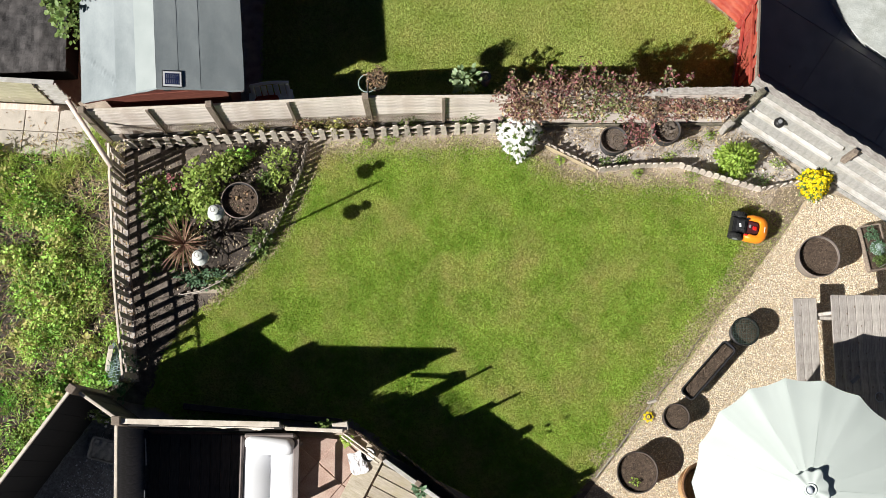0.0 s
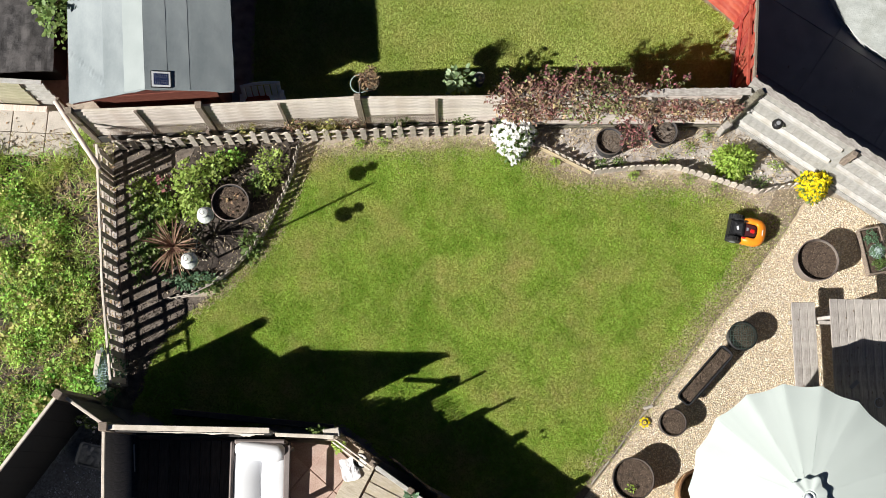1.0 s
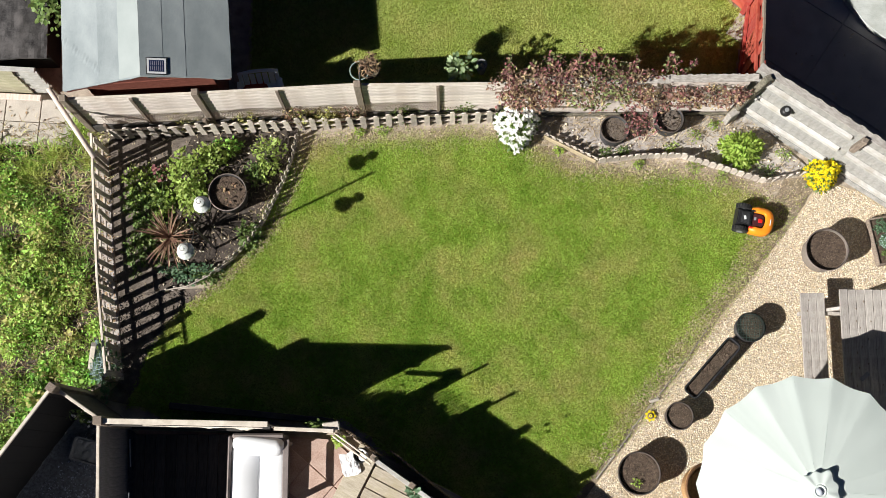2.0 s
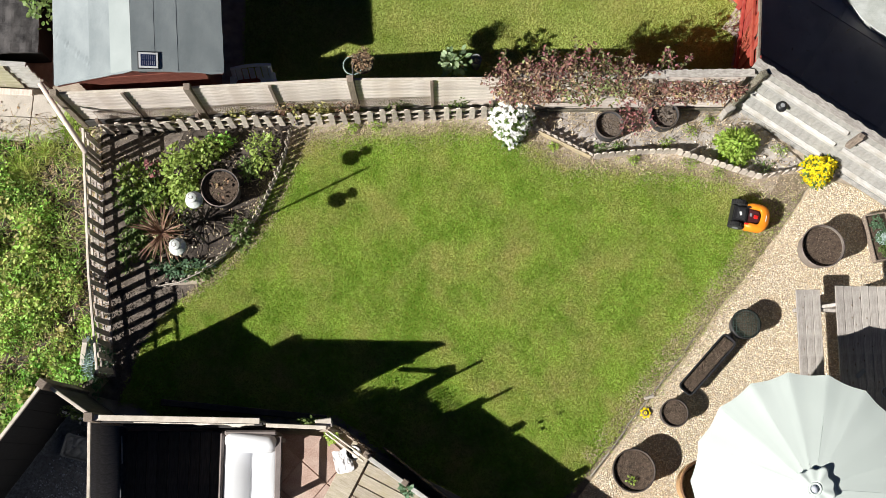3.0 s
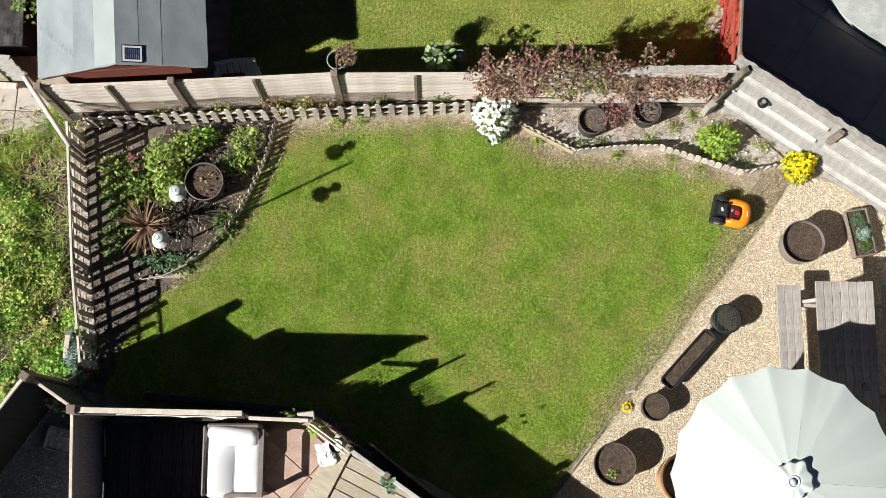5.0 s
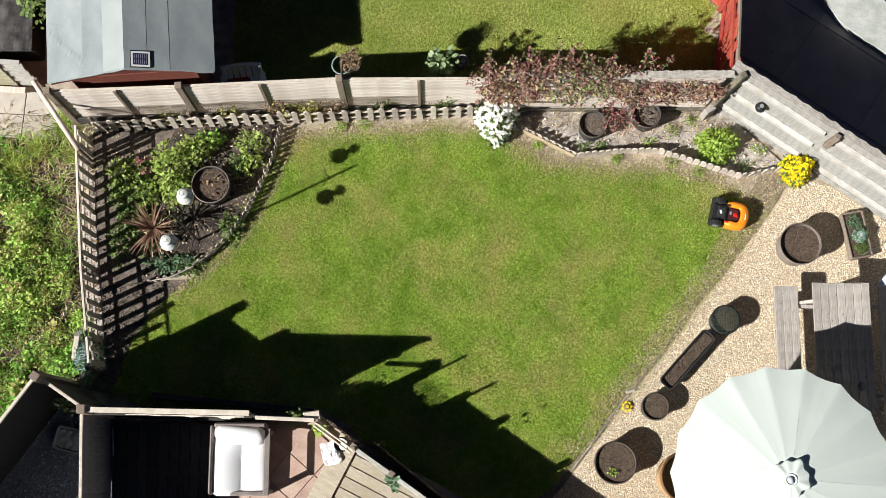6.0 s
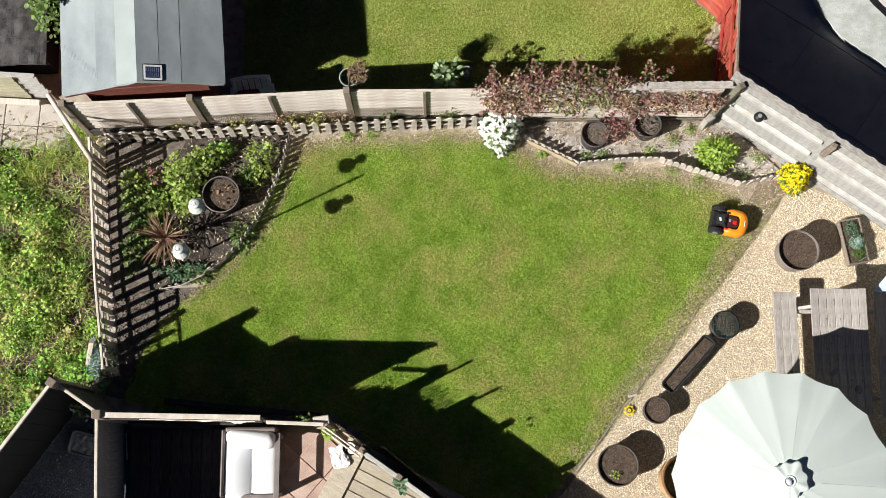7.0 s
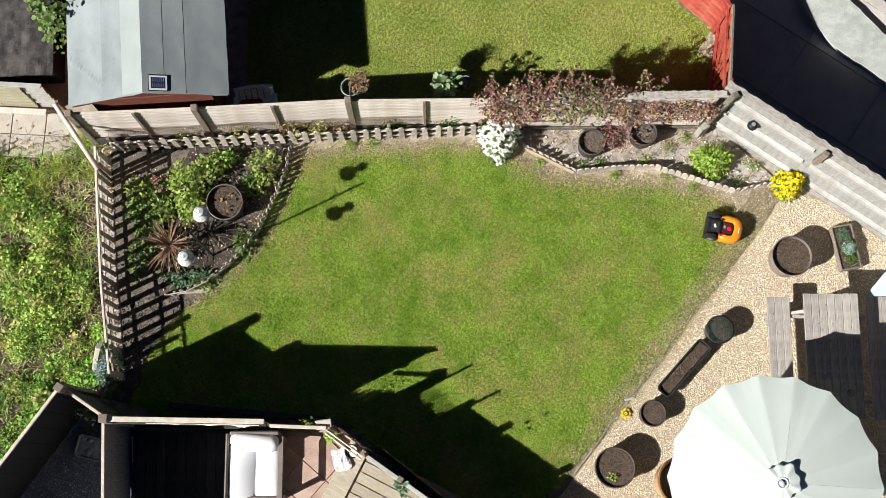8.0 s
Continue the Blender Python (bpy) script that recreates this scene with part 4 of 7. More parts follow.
def slope(side):
    bm = bmesh.new()
    ns, ny = 8, 24
    grid = []
    for i in range(ns + 1):
        s = i / ns
        row = []
        for j in range(ny + 1):
            y = DEEP * j / ny
            w = 0.003 * noise.noise((s * 2.2 + side * 5, y * 1.7, 0.3)) + 0.001 * noise.noise((s * 8, y * 5, side))
            row.append(bm.verts.new((side * HALF * s, y + (0.02 * noise.noise((s * 4, side, 2)) if j == 0 else 0), RIDGE - (RIDGE - EAVE) * s + w)))
        grid.append(row)
    for p, q in zip(grid, grid[1:]):
        for j in range(ny):
            bm.faces.new((p[j], p[j + 1], q[j + 1], q[j]) if side < 0 else (p[j], q[j], q[j + 1], p[j + 1]))
    g = bmesh.ops.extrude_face_region(bm, geom=bm.faces[:])
    bmesh.ops.translate(bm, verts=[e for e in g["geom"] if isinstance(e, bmesh.types.BMVert)], vec=(0, 0, -0.022))
    bmesh.ops.recalc_face_normals(bm, faces=bm.faces)
    return bm
for side in (-1, 1):
    part("roof", slope(side), M_FELT, shed, "grey mineral felt roof slope")
tilt = math.degrees(math.atan2(RIDGE - EAVE, HALF))
def felt_strip(x0, x1, mat_f, lift):
    """A lapped strip of felt running back from the gable."""
    sgn = 1 if x1 > 0 else -1
    z = lambda x: RIDGE - (RIDGE - EAVE) * abs(x) / HALF + lift
    xm = (x0 + x1) / 2
    wide = abs(x1 - x0) / math.cos(radians(tilt))
    bm2 = bmesh.new()
    nx, ny = 14, 60
    g = []
    for i in range(nx + 1):
        row = []
        for j in range(ny + 1):
            u, v_ = wide * (i / nx - 0.5), (DEEP - 0.02) * (j / ny - 0.5)
            edge = 0.006 * noise.noise((v_ * 4 + x0 * 9, 1.0, 0)) if i in (0, nx) else 0
            ruck = 0.0016 * noise.noise((u * 5 + xm * 3, v_ * 2.5, 2)) + 0.010 * max(0.0, 1 - abs(v_ + 1.15 + (xm + u) * 0.95 + 0.8) / 0.035) * (xm < -0.5)
            row.append(bm2.verts.new((u + edge, v_, 0.003 + max(-0.001, ruck))))
        g.append(row)
    for p, q in zip(g, g[1:]):
        for j in range(ny):
            bm2.faces.new((p[j], q[j], q[j + 1], p[j + 1]))
    made = bmesh.ops.extrude_face_region(bm2, geom=bm2.faces[:])
    bmesh.ops.translate(bm2, verts=[e for e in made["geom"] if isinstance(e, bmesh.types.BMVert)], vec=(0, 0, -0.006))
    bmesh.ops.recalc_face_normals(bm2, faces=bm2.faces)
    return part("felt_strip", bm2, mat_f, shed, m=pose(xm, DEEP / 2, z(xm), 0, sgn * tilt, 0))
felt_strip(-0.30, -0.001, M_FELT_CAP, 0.0110)
felt_strip(-0.60, -0.30, M_FELT, 0.0080)
felt_strip(-1.13, -0.58, M_FELT, 0.0050)
felt_strip(0.001, 0.285, M_FELT, 0.0110)
felt_strip(0.275, 0.565, M_FELT, 0.0080)
felt_strip(0.555, 1.135, M_FELT, 0.0050)
for side in (-1, 1):
    part("bargeboard", box(HALF / math.cos(radians(tilt)), 0.02, 0.09, bevel=0.003), M_SHEDWALL, shed, m=pose(side * HALF / 2, 0.03, (RIDGE + EAVE) / 2 - 0.065, 0, side * tilt, 0))
# small solar panel by the ridge
pv = thing("solar_panel", "small framed solar panel on the shed roof", "solar panel", m=pose(-3.702, 2.045, 1.818, 0, 18.4, 4))
part("frame", box(0.272, 0.236, 0.014, (0, 0, 0.006), bevel=0.004), M_BLACK, pv, "black plastic frame")
part("backing", box(0.248, 0.212, 0.004, (0, 0, 0.0145), bevel=0.0), M_WHITE, pv)
part("dark_field", box(0.196, 0.160, 0.003, (0, 0, 0.0165), bevel=0.0), M_PVCELL, pv)
cell = mesh_of("cell", box(0.0225, 0.058, 0.003, bevel=0.0), M_PVCELL)
rail_ = mesh_of("contact_strip", box(0.0035, 0.056, 0.0015, bevel=0.0), M_GREYFAB)
for i in range(7):
    for j in range(2):
        x_, y_ = -0.078 + i * 0.026, -0.038 + j * 0.076
        part("cell", cell, None, pv, m=pose(x_, y_, 0.0185))
        part("contact_strip", rail_, None, pv, m=pose(x_, y_, 0.0205))
part("bracket", box(0.10, 0.03, 0.05, (-0.06, -0.13, -0.05), bevel=0.004), M_BLACK, pv)

# dark felt roof and board fence of the next plot
shed2 = thing("low_shed", "low shed with an old black felt roof", "shed", m=pose(-6.72, 2.52, 0, 0, 0, 1.5))
part("wall", box(2.3, 2.4, 0.92, (0, 1.3, 0.46), bevel=0.01), M_NEARBLACK, shed2)
bm = bmesh.new()
bmesh.ops.create_grid(bm, x_segments=60, y_segments=60, size=0.5, matrix=Matrix.Translation((0, 1.25, 1.0)) @ Matrix.Diagonal((2.55, 2.7, 1, 1)))
for q in bm.verts:
    q.co.z += 0.03 * noise.noise((q.co.x * 2.2, q.co.y * 1.4, 0.5)) + 0.03 * abs(noise.noise((q.co.x * 5, q.co.y * 2.5, 3))) + 0.012 * noise.noise((q.co.x * 11, q.co.y * 11, 3))
g = bmesh.ops.extrude_face_region(bm, geom=bm.faces[:])
bmesh.ops.translate(bm, verts=[e for e in g["geom"] if isinstance(e, bmesh.types.BMVert)], vec=(0, 0, -0.04))
bmesh.ops.recalc_face_normals(bm, faces=bm.faces)
part("roof", bm, M_FELT_DARK, shed2, "wrinkled black felt roof")
pf = thing("low_board_fence", "low fence of pale and greenish boards beside the shed", "fence")
for x0, x1, nb, mt in ((-7.6, -5.93, 6, M_OLIVE), (-5.92, -5.60, 4, M_PALERAIL)):
    bmh = mesh_of("board", box(x1 - x0, 0.02, 0.92 / nb - 0.006, ((x1 - x0) / 2, 0, 0), bevel=0.004), mt)
    for k in range(nb):
        part("board", bmh, None, pf, m=pose(x0, 2.31 - 0.036 * (x0 + 6.5), 0.10 + k * 0.92 / nb, -8, 0, -3))
for x0 in (-6.85, -6.5, -6.2, -5.95):
    part("batten", box(0.035, 0.02, 0.86, (0, 0, 0.43), bevel=0.003), M_PICKET, pf, m=pose(x0, 2.285 - 0.036 * (x0 + 6.5), 0.05, -2, 0, 0))
part("top_rail", box(2.05, 0.07, 0.03, bevel=0.004), M_PALERAIL, pf, m=pose(-6.62, 2.335, 1.0, 0, 0, -3.5))
pk = thing("plank", "narrow pinkish plank lying along the fence foot", "plank")
part("plank", box(1.5, 0.09, 0.04, bevel=0.006), M_LOG, pk, m=pose(-6.55, 2.20, 0.09, 0, 0, -3))

# white slatted plastic seat in the shade; its blue tint paints in sky light
pc = thing("plastic_chair", "white slotted plastic garden chair tinted blue for sky light, with a dull red cushion", "garden chair", m=pose(-2.55, 2.145, 0.018, 0, 0, 6) @ Matrix.Diagonal((1.0, 0.94, 0.58, 1)))
part("seat", box(0.50, 0.42, 0.03, (0, -0.02, 0.41), bevel=0.012), M_PLASTIC, pc)
for sx in (-1, 1):
    part("armrest", box(0.075, 0.46, 0.035, (sx * 0.29, -0.02, 0.63), bevel=0.014), M_PLASTIC, pc)
    part("back_post", box(0.06, 0.05, 0.50, (sx * 0.26, 0.21, 0.63), (-14, 0, 0), bevel=0.015), M_PLASTIC, pc)
    for sy in (-0.20, 0.18):
        part("leg", box(0.05, 0.05, 0.62, (sx * 0.285, sy, 0.31), bevel=0.012), M_PLASTIC, pc)
for i in range(5):
    part("back_slat", box(0.076, 0.018, 0.42, (-0.184 + 0.092 * i, 0.215, 0.62), (-14, 0, 0), bevel=0.006), M_PLASTIC, pc)
bm = bmesh.new()
tube([(-0.29 + 0.58 * k / 10, 0.275 + 0.02 * math.sin(math.pi * k / 10), 0.86 + 0.035 * math.sin(math.pi * k / 10)) for k in range(11)], 0.028, 8, bm)
part("top_rail", bm, M_PLASTIC, pc, smooth=True)
part("cushion", lathe([(0, 0.43), (0.17, 0.43), (0.19, 0.46), (0.16, 0.49), (0, 0.50)], 24, at=(-0.08, 0.07, 0)), M_RED, pc, "dull red round cushion")


# ---- pots ----
def tub(label, x, y, r, h, body, rim, depth=0.07, name="plant_pot", taper=0.82, soil=None, lip=0.013):
    ob = thing(name, label, "plant pot", "garden pots", pose(x, y, 0.012))
    part("body", lathe([(0, 0.0), (r * taper, 0.0), (r * (taper + 0.05), 0.02), (r * 0.965, h - 0.05), (r * 0.965, h - 0.002), (r - lip, h - 0.002), (r - lip - 0.01, h - 0.05), (r * (taper + 0.03), 0.06), (0, 0.06)], 48), body, ob, smooth=True)
    part("rim", lathe([(r - lip, h - 0.035), (r, h - 0.032), (r + 0.004, h - 0.008), (r - 0.004, h), (r - lip, h), (r - lip - 0.002, h - 0.012), (r - lip, h - 0.035)], 48), rim, ob)
    bm = bmesh.new()
    rad = r - lip - 0.006
    bmesh.ops.create_circle(bm, cap_ends=True, cap_tris=False, segments=40, radius=rad, matrix=Matrix.Translation((0, 0, h - depth)))
    bmesh.ops.inset_region(bm, faces=bm.faces[:], thickness=rad * 0.3)
    bmesh.ops.triangulate(bm, faces=bm.faces[:])
    bmesh.ops.subdivide_edges(bm, edges=bm.edges[:], cuts=2)
    for q in bm.verts:
        q.co.z += 0.016 * noise.noise((q.co.x * 12 + x, q.co.y * 12 + y, 0)) + 0.008 * noise.noise((q.co.x * 40 + x, q.co.y * 40, 1))
    part("soil", bm, soil or M_POTSOIL, ob, "rough dry potting soil")
    k = 900
    a, rr = R.uniform(0, 6.283, k), rad * 0.95 * np.sqrt(R.uniform(0, 1, k))
    v, f = stones(np.c_[rr * np.cos(a), rr * np.sin(a)], h - depth + 0.001, 0.0065, R)
    crumbs = part("crumb_layer", np_mesh("crumb_layer", v, f, M_POTCRUMB), None, ob)
    tagged(crumbs, kind="stuff")
    return ob


tub("large brown plastic tub of bare soil on the gravel", 5.44, -0.15, 0.300, 0.38, M_POTGREY, M_POTRIM, 0.06, lip=0.010)
tub("large brown plastic tub of bare soil at the gravel edge", 2.735, -3.225, 0.292, 0.34, M_POT, M_POT, 0.045)
tub("small dark round pot of soil beside the trough", 3.32, -2.45, 0.192, 0.27, M_POT, M_POT, 0.035)
mesh_pot = tub("dark round pot covered with a domed wire mesh", 4.345, -1.23, 0.205, 0.29, M_POTDARK, M_BLACK, 0.06)
tub("dark grey plastic pot in the flower bed", 2.525, 1.615, 0.205, 0.33, M_POTDARK, M_POT, 0.065, soil=M_TRODSOIL)
tub("dark brown plastic pot of grey soil in the flower bed", 3.315, 1.765, 0.205, 0.33, M_POTDARK, M_POT, 0.065, soil=M_TRODSOIL)
tub("wide dark tub of dead plants in the corner bed", -2.98, 0.685, 0.272, 0.36, M_POTDARK, M_POTRIM, 0.07, lip=0.010)
bm = bmesh.new()
for i in range(-5, 6):
    c = i * 0.036
    w = math.sqrt(max(0.0, 0.198 ** 2 - c * c))
    for swap in (0, 1):
        pts = []
        for k in range(9):
            s = -w + 2 * w * k / 8
            z = 0.295 + 0.05 * (1 - (s * s + c * c) / 0.198 ** 2)
            pts.append((s, c, z) if swap else (c, s, z))
        tube(pts, 0.0035, 4, bm)
part("wire_mesh", bm, M_DARKWIRE, mesh_pot, "domed green wire mesh")

# long trough between the pots
tr = thing("long_trough", "long narrow dark plastic planting trough of dry soil", "planter", m=pose(3.81, -1.785, 0.012, 0, 0, 47.5))
TL, TW, TH = 1.00, 0.225, 0.21
part("body", tray([(TL - 0.08, TW - 0.06, 0.05, 0.0), (TL - 0.02, TW - 0.01, 0.06, TH - 0.03), (TL, TW, 0.065, TH - 0.03), (TL + 0.012, TW + 0.012, 0.068, TH - 0.006), (TL, TW, 0.065, TH), (TL - 0.028, TW - 0.028, 0.055, TH - 0.002), (TL - 0.04, TW - 0.04, 0.05, TH - 0.1)]), M_CHARCOAL, tr)
bm = bmesh.new()
bmesh.ops.create_grid(bm, x_segments=40, y_segments=10, size=0.5, matrix=Matrix.Translation((0, 0, TH - 0.05)) @ Matrix.Diagonal((TL - 0.06, TW - 0.05, 1, 1)))
for q in bm.verts:
    q.co.z += 0.02 * noise.noise((q.co.x * 11, q.co.y * 11, 7)) + 0.01 * noise.noise((q.co.x * 40, q.co.y * 40, 2))
part("soil", bm, M_POTSOIL, tr, "rough dry soil")
v, f = stones(np.c_[R.uniform(-0.46, 0.46, 1300), R.uniform(-0.085, 0.085, 1300)], TH - 0.047, 0.0068, R)
tagged(part("crumb_layer", np_mesh("crumb_layer", v, f, M_POTCRUMB), None, tr), kind="stuff")

# wooden planter by the east fence
pl = thing("wooden_planter", "grey wooden planter with silvery and green alpine plants", "planter", m=pose(6.335, 0.03, 0.012, 0, 0, -80) @ Matrix.Diagonal((1, 1, 0.6, 1)))
for sy in (-1, 1):
    part("side", box(0.66, 0.022, 0.24, (0, sy * 0.15, 0.12), bevel=0.004), M_POST, pl)
    part("end", box(0.022, 0.30, 0.24, (sy * 0.33, 0, 0.12), bevel=0.004), M_POST, pl)
part("soil", box(0.62, 0.27, 0.02, (0, 0, 0.19), bevel=0.004), M_POTSOIL, pl)
cage = bmesh.new()
for k in range(9):
    a = math.pi * k / 9
    tube([(0.02 + 0.105 * math.cos(t) * math.cos(a), 0.03 + 0.105 * math.cos(t) * math.sin(a), 0.24 + 0.125 * math.sin(t)) for t in np.linspace(0, math.pi, 11)], 0.0036, 4, cage)
for zz, rr_ in ((0.25, 0.106), (0.31, 0.086), (0.345, 0.055)):
    tube([(0.02 + rr_ * math.cos(t), 0.03 + rr_ * math.sin(t), zz) for t in np.linspace(0, 6.283, 21)], 0.0036, 4, cage)
part("wire_dome", cage, M_RINGWIRE, pl, "domed wire cage")
part("wire_hoop", tube([(0.22, 0.12, 0.18), (0.25, 0.12, 0.42), (0.28, 0.06, 0.44), (0.30, 0.0, 0.42), (0.30, 0.0, 0.18)], 0.006, 5), M_WIRE, pl)
for px_, py_, rr_, mt, nm in ((-0.20, 0.0, 0.11, M_LEAF_BLUE, "foliage"), (0.02, 0.03, 0.13, M_LEAF_BLUE, "foliage"), (0.2, 0.02, 0.10, M_LEAF_MID, "foliage")):
    v, f = leaves(ball_points(260, (px_, py_, 0.2), rr_ * 0.85, rr_ * 0.85, 0.11, R), 0.035, R, 0.5, 0.45, out=(px_, py_, 0.2))
    part(nm, np_mesh(nm, v, f, mt), None, pl)
v, f = leaves(np.c_[0.02 + 0.03 * np.cos(np.arange(46) * 2.4), 0.03 + 0.03 * np.sin(np.arange(46) * 2.4), 0.30 + 0.0012 * np.arange(46)], 0.082, R, 0.9, 0.42, out=(0.02, 0.03, 0.3))
part("rosette", np_mesh("rosette", v, f, M_LEAF_BLUE), None, pl, "blue-green rosette")

# grey edging stones between lawn and gravel
edge = thing("stone_edging", "line of flat grey edging stones along the gravel", "edging")
es = [mesh_of("edging_stone", box(l, 0.024, 0.06, bevel=0.008), M_EDGESTONE) for l in (0.42, 0.36, 0.47)]
ea, eb_ = (2.20, -3.33), (5.05, 0.30)
s_, k = 0.0, 0
LE = math.dist(ea, eb_)
while s_ < 2.6:
    part("edging_stone", es[k % 3], None, edge, m=at_line(ea, eb_, s_ + 0.22, 0.03 + random.uniform(-0.012, 0.012), 0.0) @ pose(0, 0, 0, random.uniform(-6, 6), 0, random.uniform(-2.5, 2.5)))
    s_ += 0.44; k += 1
part("edging_stone", box(0.15, 0.045, 0.035, bevel=0.012), M_PALESLAB, edge, "pale broken stone", m=pose(3.02, -2.22, 0.03, 0, 0, 15))

# ---- picnic table ----
pt = thing("picnic_table", "grey weathered wooden picnic table with fixed benches on the gravel", "picnic table")
Y0, Y1 = -0.77, -2.57
YM, LN = (Y0 + Y1) / 2, Y0 - Y1
tp = mesh_of("plank", box(0.1085, LN, 0.034, bevel=0.004), M_GREYWOOD)
for i in range(7):
    part("tabletop_plank", tp, None, pt, m=pose(5.45 + 0.0565 + i * 0.113, YM + random.uniform(-0.006, 0.006), 0.745 + random.uniform(-0.002, 0.002)))
for x0 in (5.01, 6.47):
    for i in range(3):
        part("bench_plank", tp, None, pt, m=pose(x0 + 0.055 + i * 0.111, YM + random.uniform(-0.006, 0.006), 0.432) )
for y in (-1.05, -2.30):
    part("cross_beam", box(1.72, 0.045, 0.095, (5.845, y, 0.365), bevel=0.005), M_GREYWOOD, pt)
    part("top_beam", box(0.74, 0.045, 0.07, (5.845, y, 0.69), bevel=0.005), M_GREYWOOD, pt)
    for sx in (-1, 1):
        part("leg", box(0.09, 0.045, 0.86, (5.845 + sx * 0.47, y + 0.046, 0.36), (0, -sx * 30, 0), bevel=0.005), M_GREYWOOD, pt)
knot = mesh_of("knot", lathe([(0, 0.0), (0.011, 0.0), (0.009, 0.0016), (0, 0.0022)], 10), M_POST)
for i in range(26):
    x_, y_ = 5.45 + 0.79 * random.random(), Y1 + 0.05 + (LN - 0.1) * random.random()
    part("knot", knot, None, pt, m=pose(x_, y_, 0.7625) @ Matrix.Diagonal((0.8, random.uniform(1.0, 1.9), 1, 1)))
for i in range(9):
    x_, y_ = 5.02 + 0.31 * random.random(), Y1 + 0.05 + (LN - 0.1) * random.random()
    part("knot", knot, None, pt, m=pose(x_, y_, 0.4495) @ Matrix.Diagonal((0.8, random.uniform(1.0, 1.9), 1, 1)))
gl = thing("glass_dish", "pale glass dish standing on the picnic table", "glass dish", m=pose(6.03, -2.20, 0.764))
part("glass", lathe([(0, 0), (0.045, 0), (0.066, 0.05), (0.070, 0.056), (0.060, 0.054), (0.040, 0.012), (0, 0.012)], 28), M_GLASS, gl, smooth=True)
part("rim", lathe([(0.060, 0.054), (0.071, 0.054), (0.071, 0.060), (0.060, 0.060), (0.060, 0.054)], 28), M_GREYFAB, gl, "frosted pale rim")
ash = thing("folded_cloth", "small grey folded cloth on the picnic table", "cloth", m=pose(5.72, -1.95, 0.764, 0, 0, 40))
bm = box(0.15, 0.06, 0.02, bevel=0.008)
bmesh.ops.subdivide_edges(bm, edges=bm.edges[:], cuts=2)
for q in bm.verts:
    q.co.z += 0.008 * noise.noise((q.co.x * 20, q.co.y * 20, 1)) + 0.012
part("cloth", bm, M_GREYPL, ash)

# ---- parasol ----
UX, UY = 4.61, -3.44
um = thing("parasol", "large open mint-white canvas parasol with eighteen ribs", "parasol", m=pose(UX, UY, 0, 0, 0, 16.5))
NR, UR, URIM, UTOP = 18, 1.425, 1.86, 2.165
def canopy():
    bm = bmesh.new()
    sub, rings = 12, 22
    grid = []
    for j in range(rings + 1):
        s = 0.04 + 0.96 * j / rings
        ring = []
        for i in range(NR * sub):
            a = 2 * math.pi * i / (NR * sub)
            t = (i % sub) / sub
            sag = math.sin(math.pi * t)
            r = UR * s * (1 - 0.018 * sag * s ** 3) * (1 - (1 - math.cos(math.pi / NR)) * sag)
            z = UTOP - (UTOP - URIM) * (0.80 * s + 0.20 * s * s) - 0.004 * sag * s + 0.0030 * s * noise.noise((8 * math.cos(a), 8 * math.sin(a), s * 1.3)) + 0.0055 * s * s * max(0.0, noise.noise((16 * math.cos(a), 16 * math.sin(a), s * 2.0 + 7)) - 0.1) + 0.003 * noise.noise((r * 2.5 * math.cos(a), r * 2.5 * math.sin(a), 2))
            ring.append(bm.verts.new((r * math.cos(a), r * math.sin(a), z)))
        grid.append(ring)
    for p, q in zip(grid, grid[1:]):
        for i in range(len(p)):
            k = (i + 1) % len(p)
            bm.faces.new((p[i], q[i], q[k], p[k]))
    bm.faces.new(grid[0])
    return bm
can = part("canopy", canopy(), M_CANVAS, um, "pale mint canvas canopy", smooth=True)
so = can.modifiers.new("thickness", "SOLIDIFY"); so.thickness = 0.003
es_ = can.modifiers.new("crisp_hem", "EDGE_SPLIT"); es_.split_angle = radians(60)
z_at = lambda s: UTOP - (UTOP - URIM) * (0.80 * s + 0.20 * s * s)
rib = mesh_of("rib", tube([(0.07 + 1.34 * k / 6, 0, z_at(0.05 + 0.947 * k / 6) - 0.017) for k in range(7)], 0.007, 5), M_GREYPL)
sm = mesh_of("seam", tube([(0.10 + 1.305 * k / 8, 0, z_at((0.10 + 1.305 * k / 8) / UR) + 0.0002) for k in range(9)], 0.0011, 4), M_CANVAS)
for i in range(NR):
    part("rib", rib, None, um, m=pose(0, 0, 0, 0, 0, i * 360 / NR))
    part("seam", sm, None, um, m=pose(0, 0, 0, 0, 0, i * 360 / NR))
part("pole", tube([(0, 0, 0.05), (0, 0, UTOP)], 0.024, 16), M_GREYPL, um)
part("hub", lathe([(0, 0), (0.06, 0), (0.06, 0.05), (0, 0.05)], 20, at=(0, 0, UTOP - 0.12)), M_GREYPL, um)
part("finial", lathe([(0.0, 0.008), (0.045, 0.010), (0.056, 0.022), (0.062, 0.026), (0.072, 0.029), (0.080, 0.022), (0.084, 0.0), (0.078, -0.03), (0, -0.03)], 32, at=(0, 0, UTOP + 0.012)), M_CANVAS, um, "white hollow cap", smooth=True)
part("finial_well", lathe([(0.0, 0.016), (0.044, 0.018), (0.05, 0.022), (0, 0.024)], 24, at=(0, 0, UTOP + 0.012)), M_GREYFAB, um, "grey recess of the cap", smooth=True)
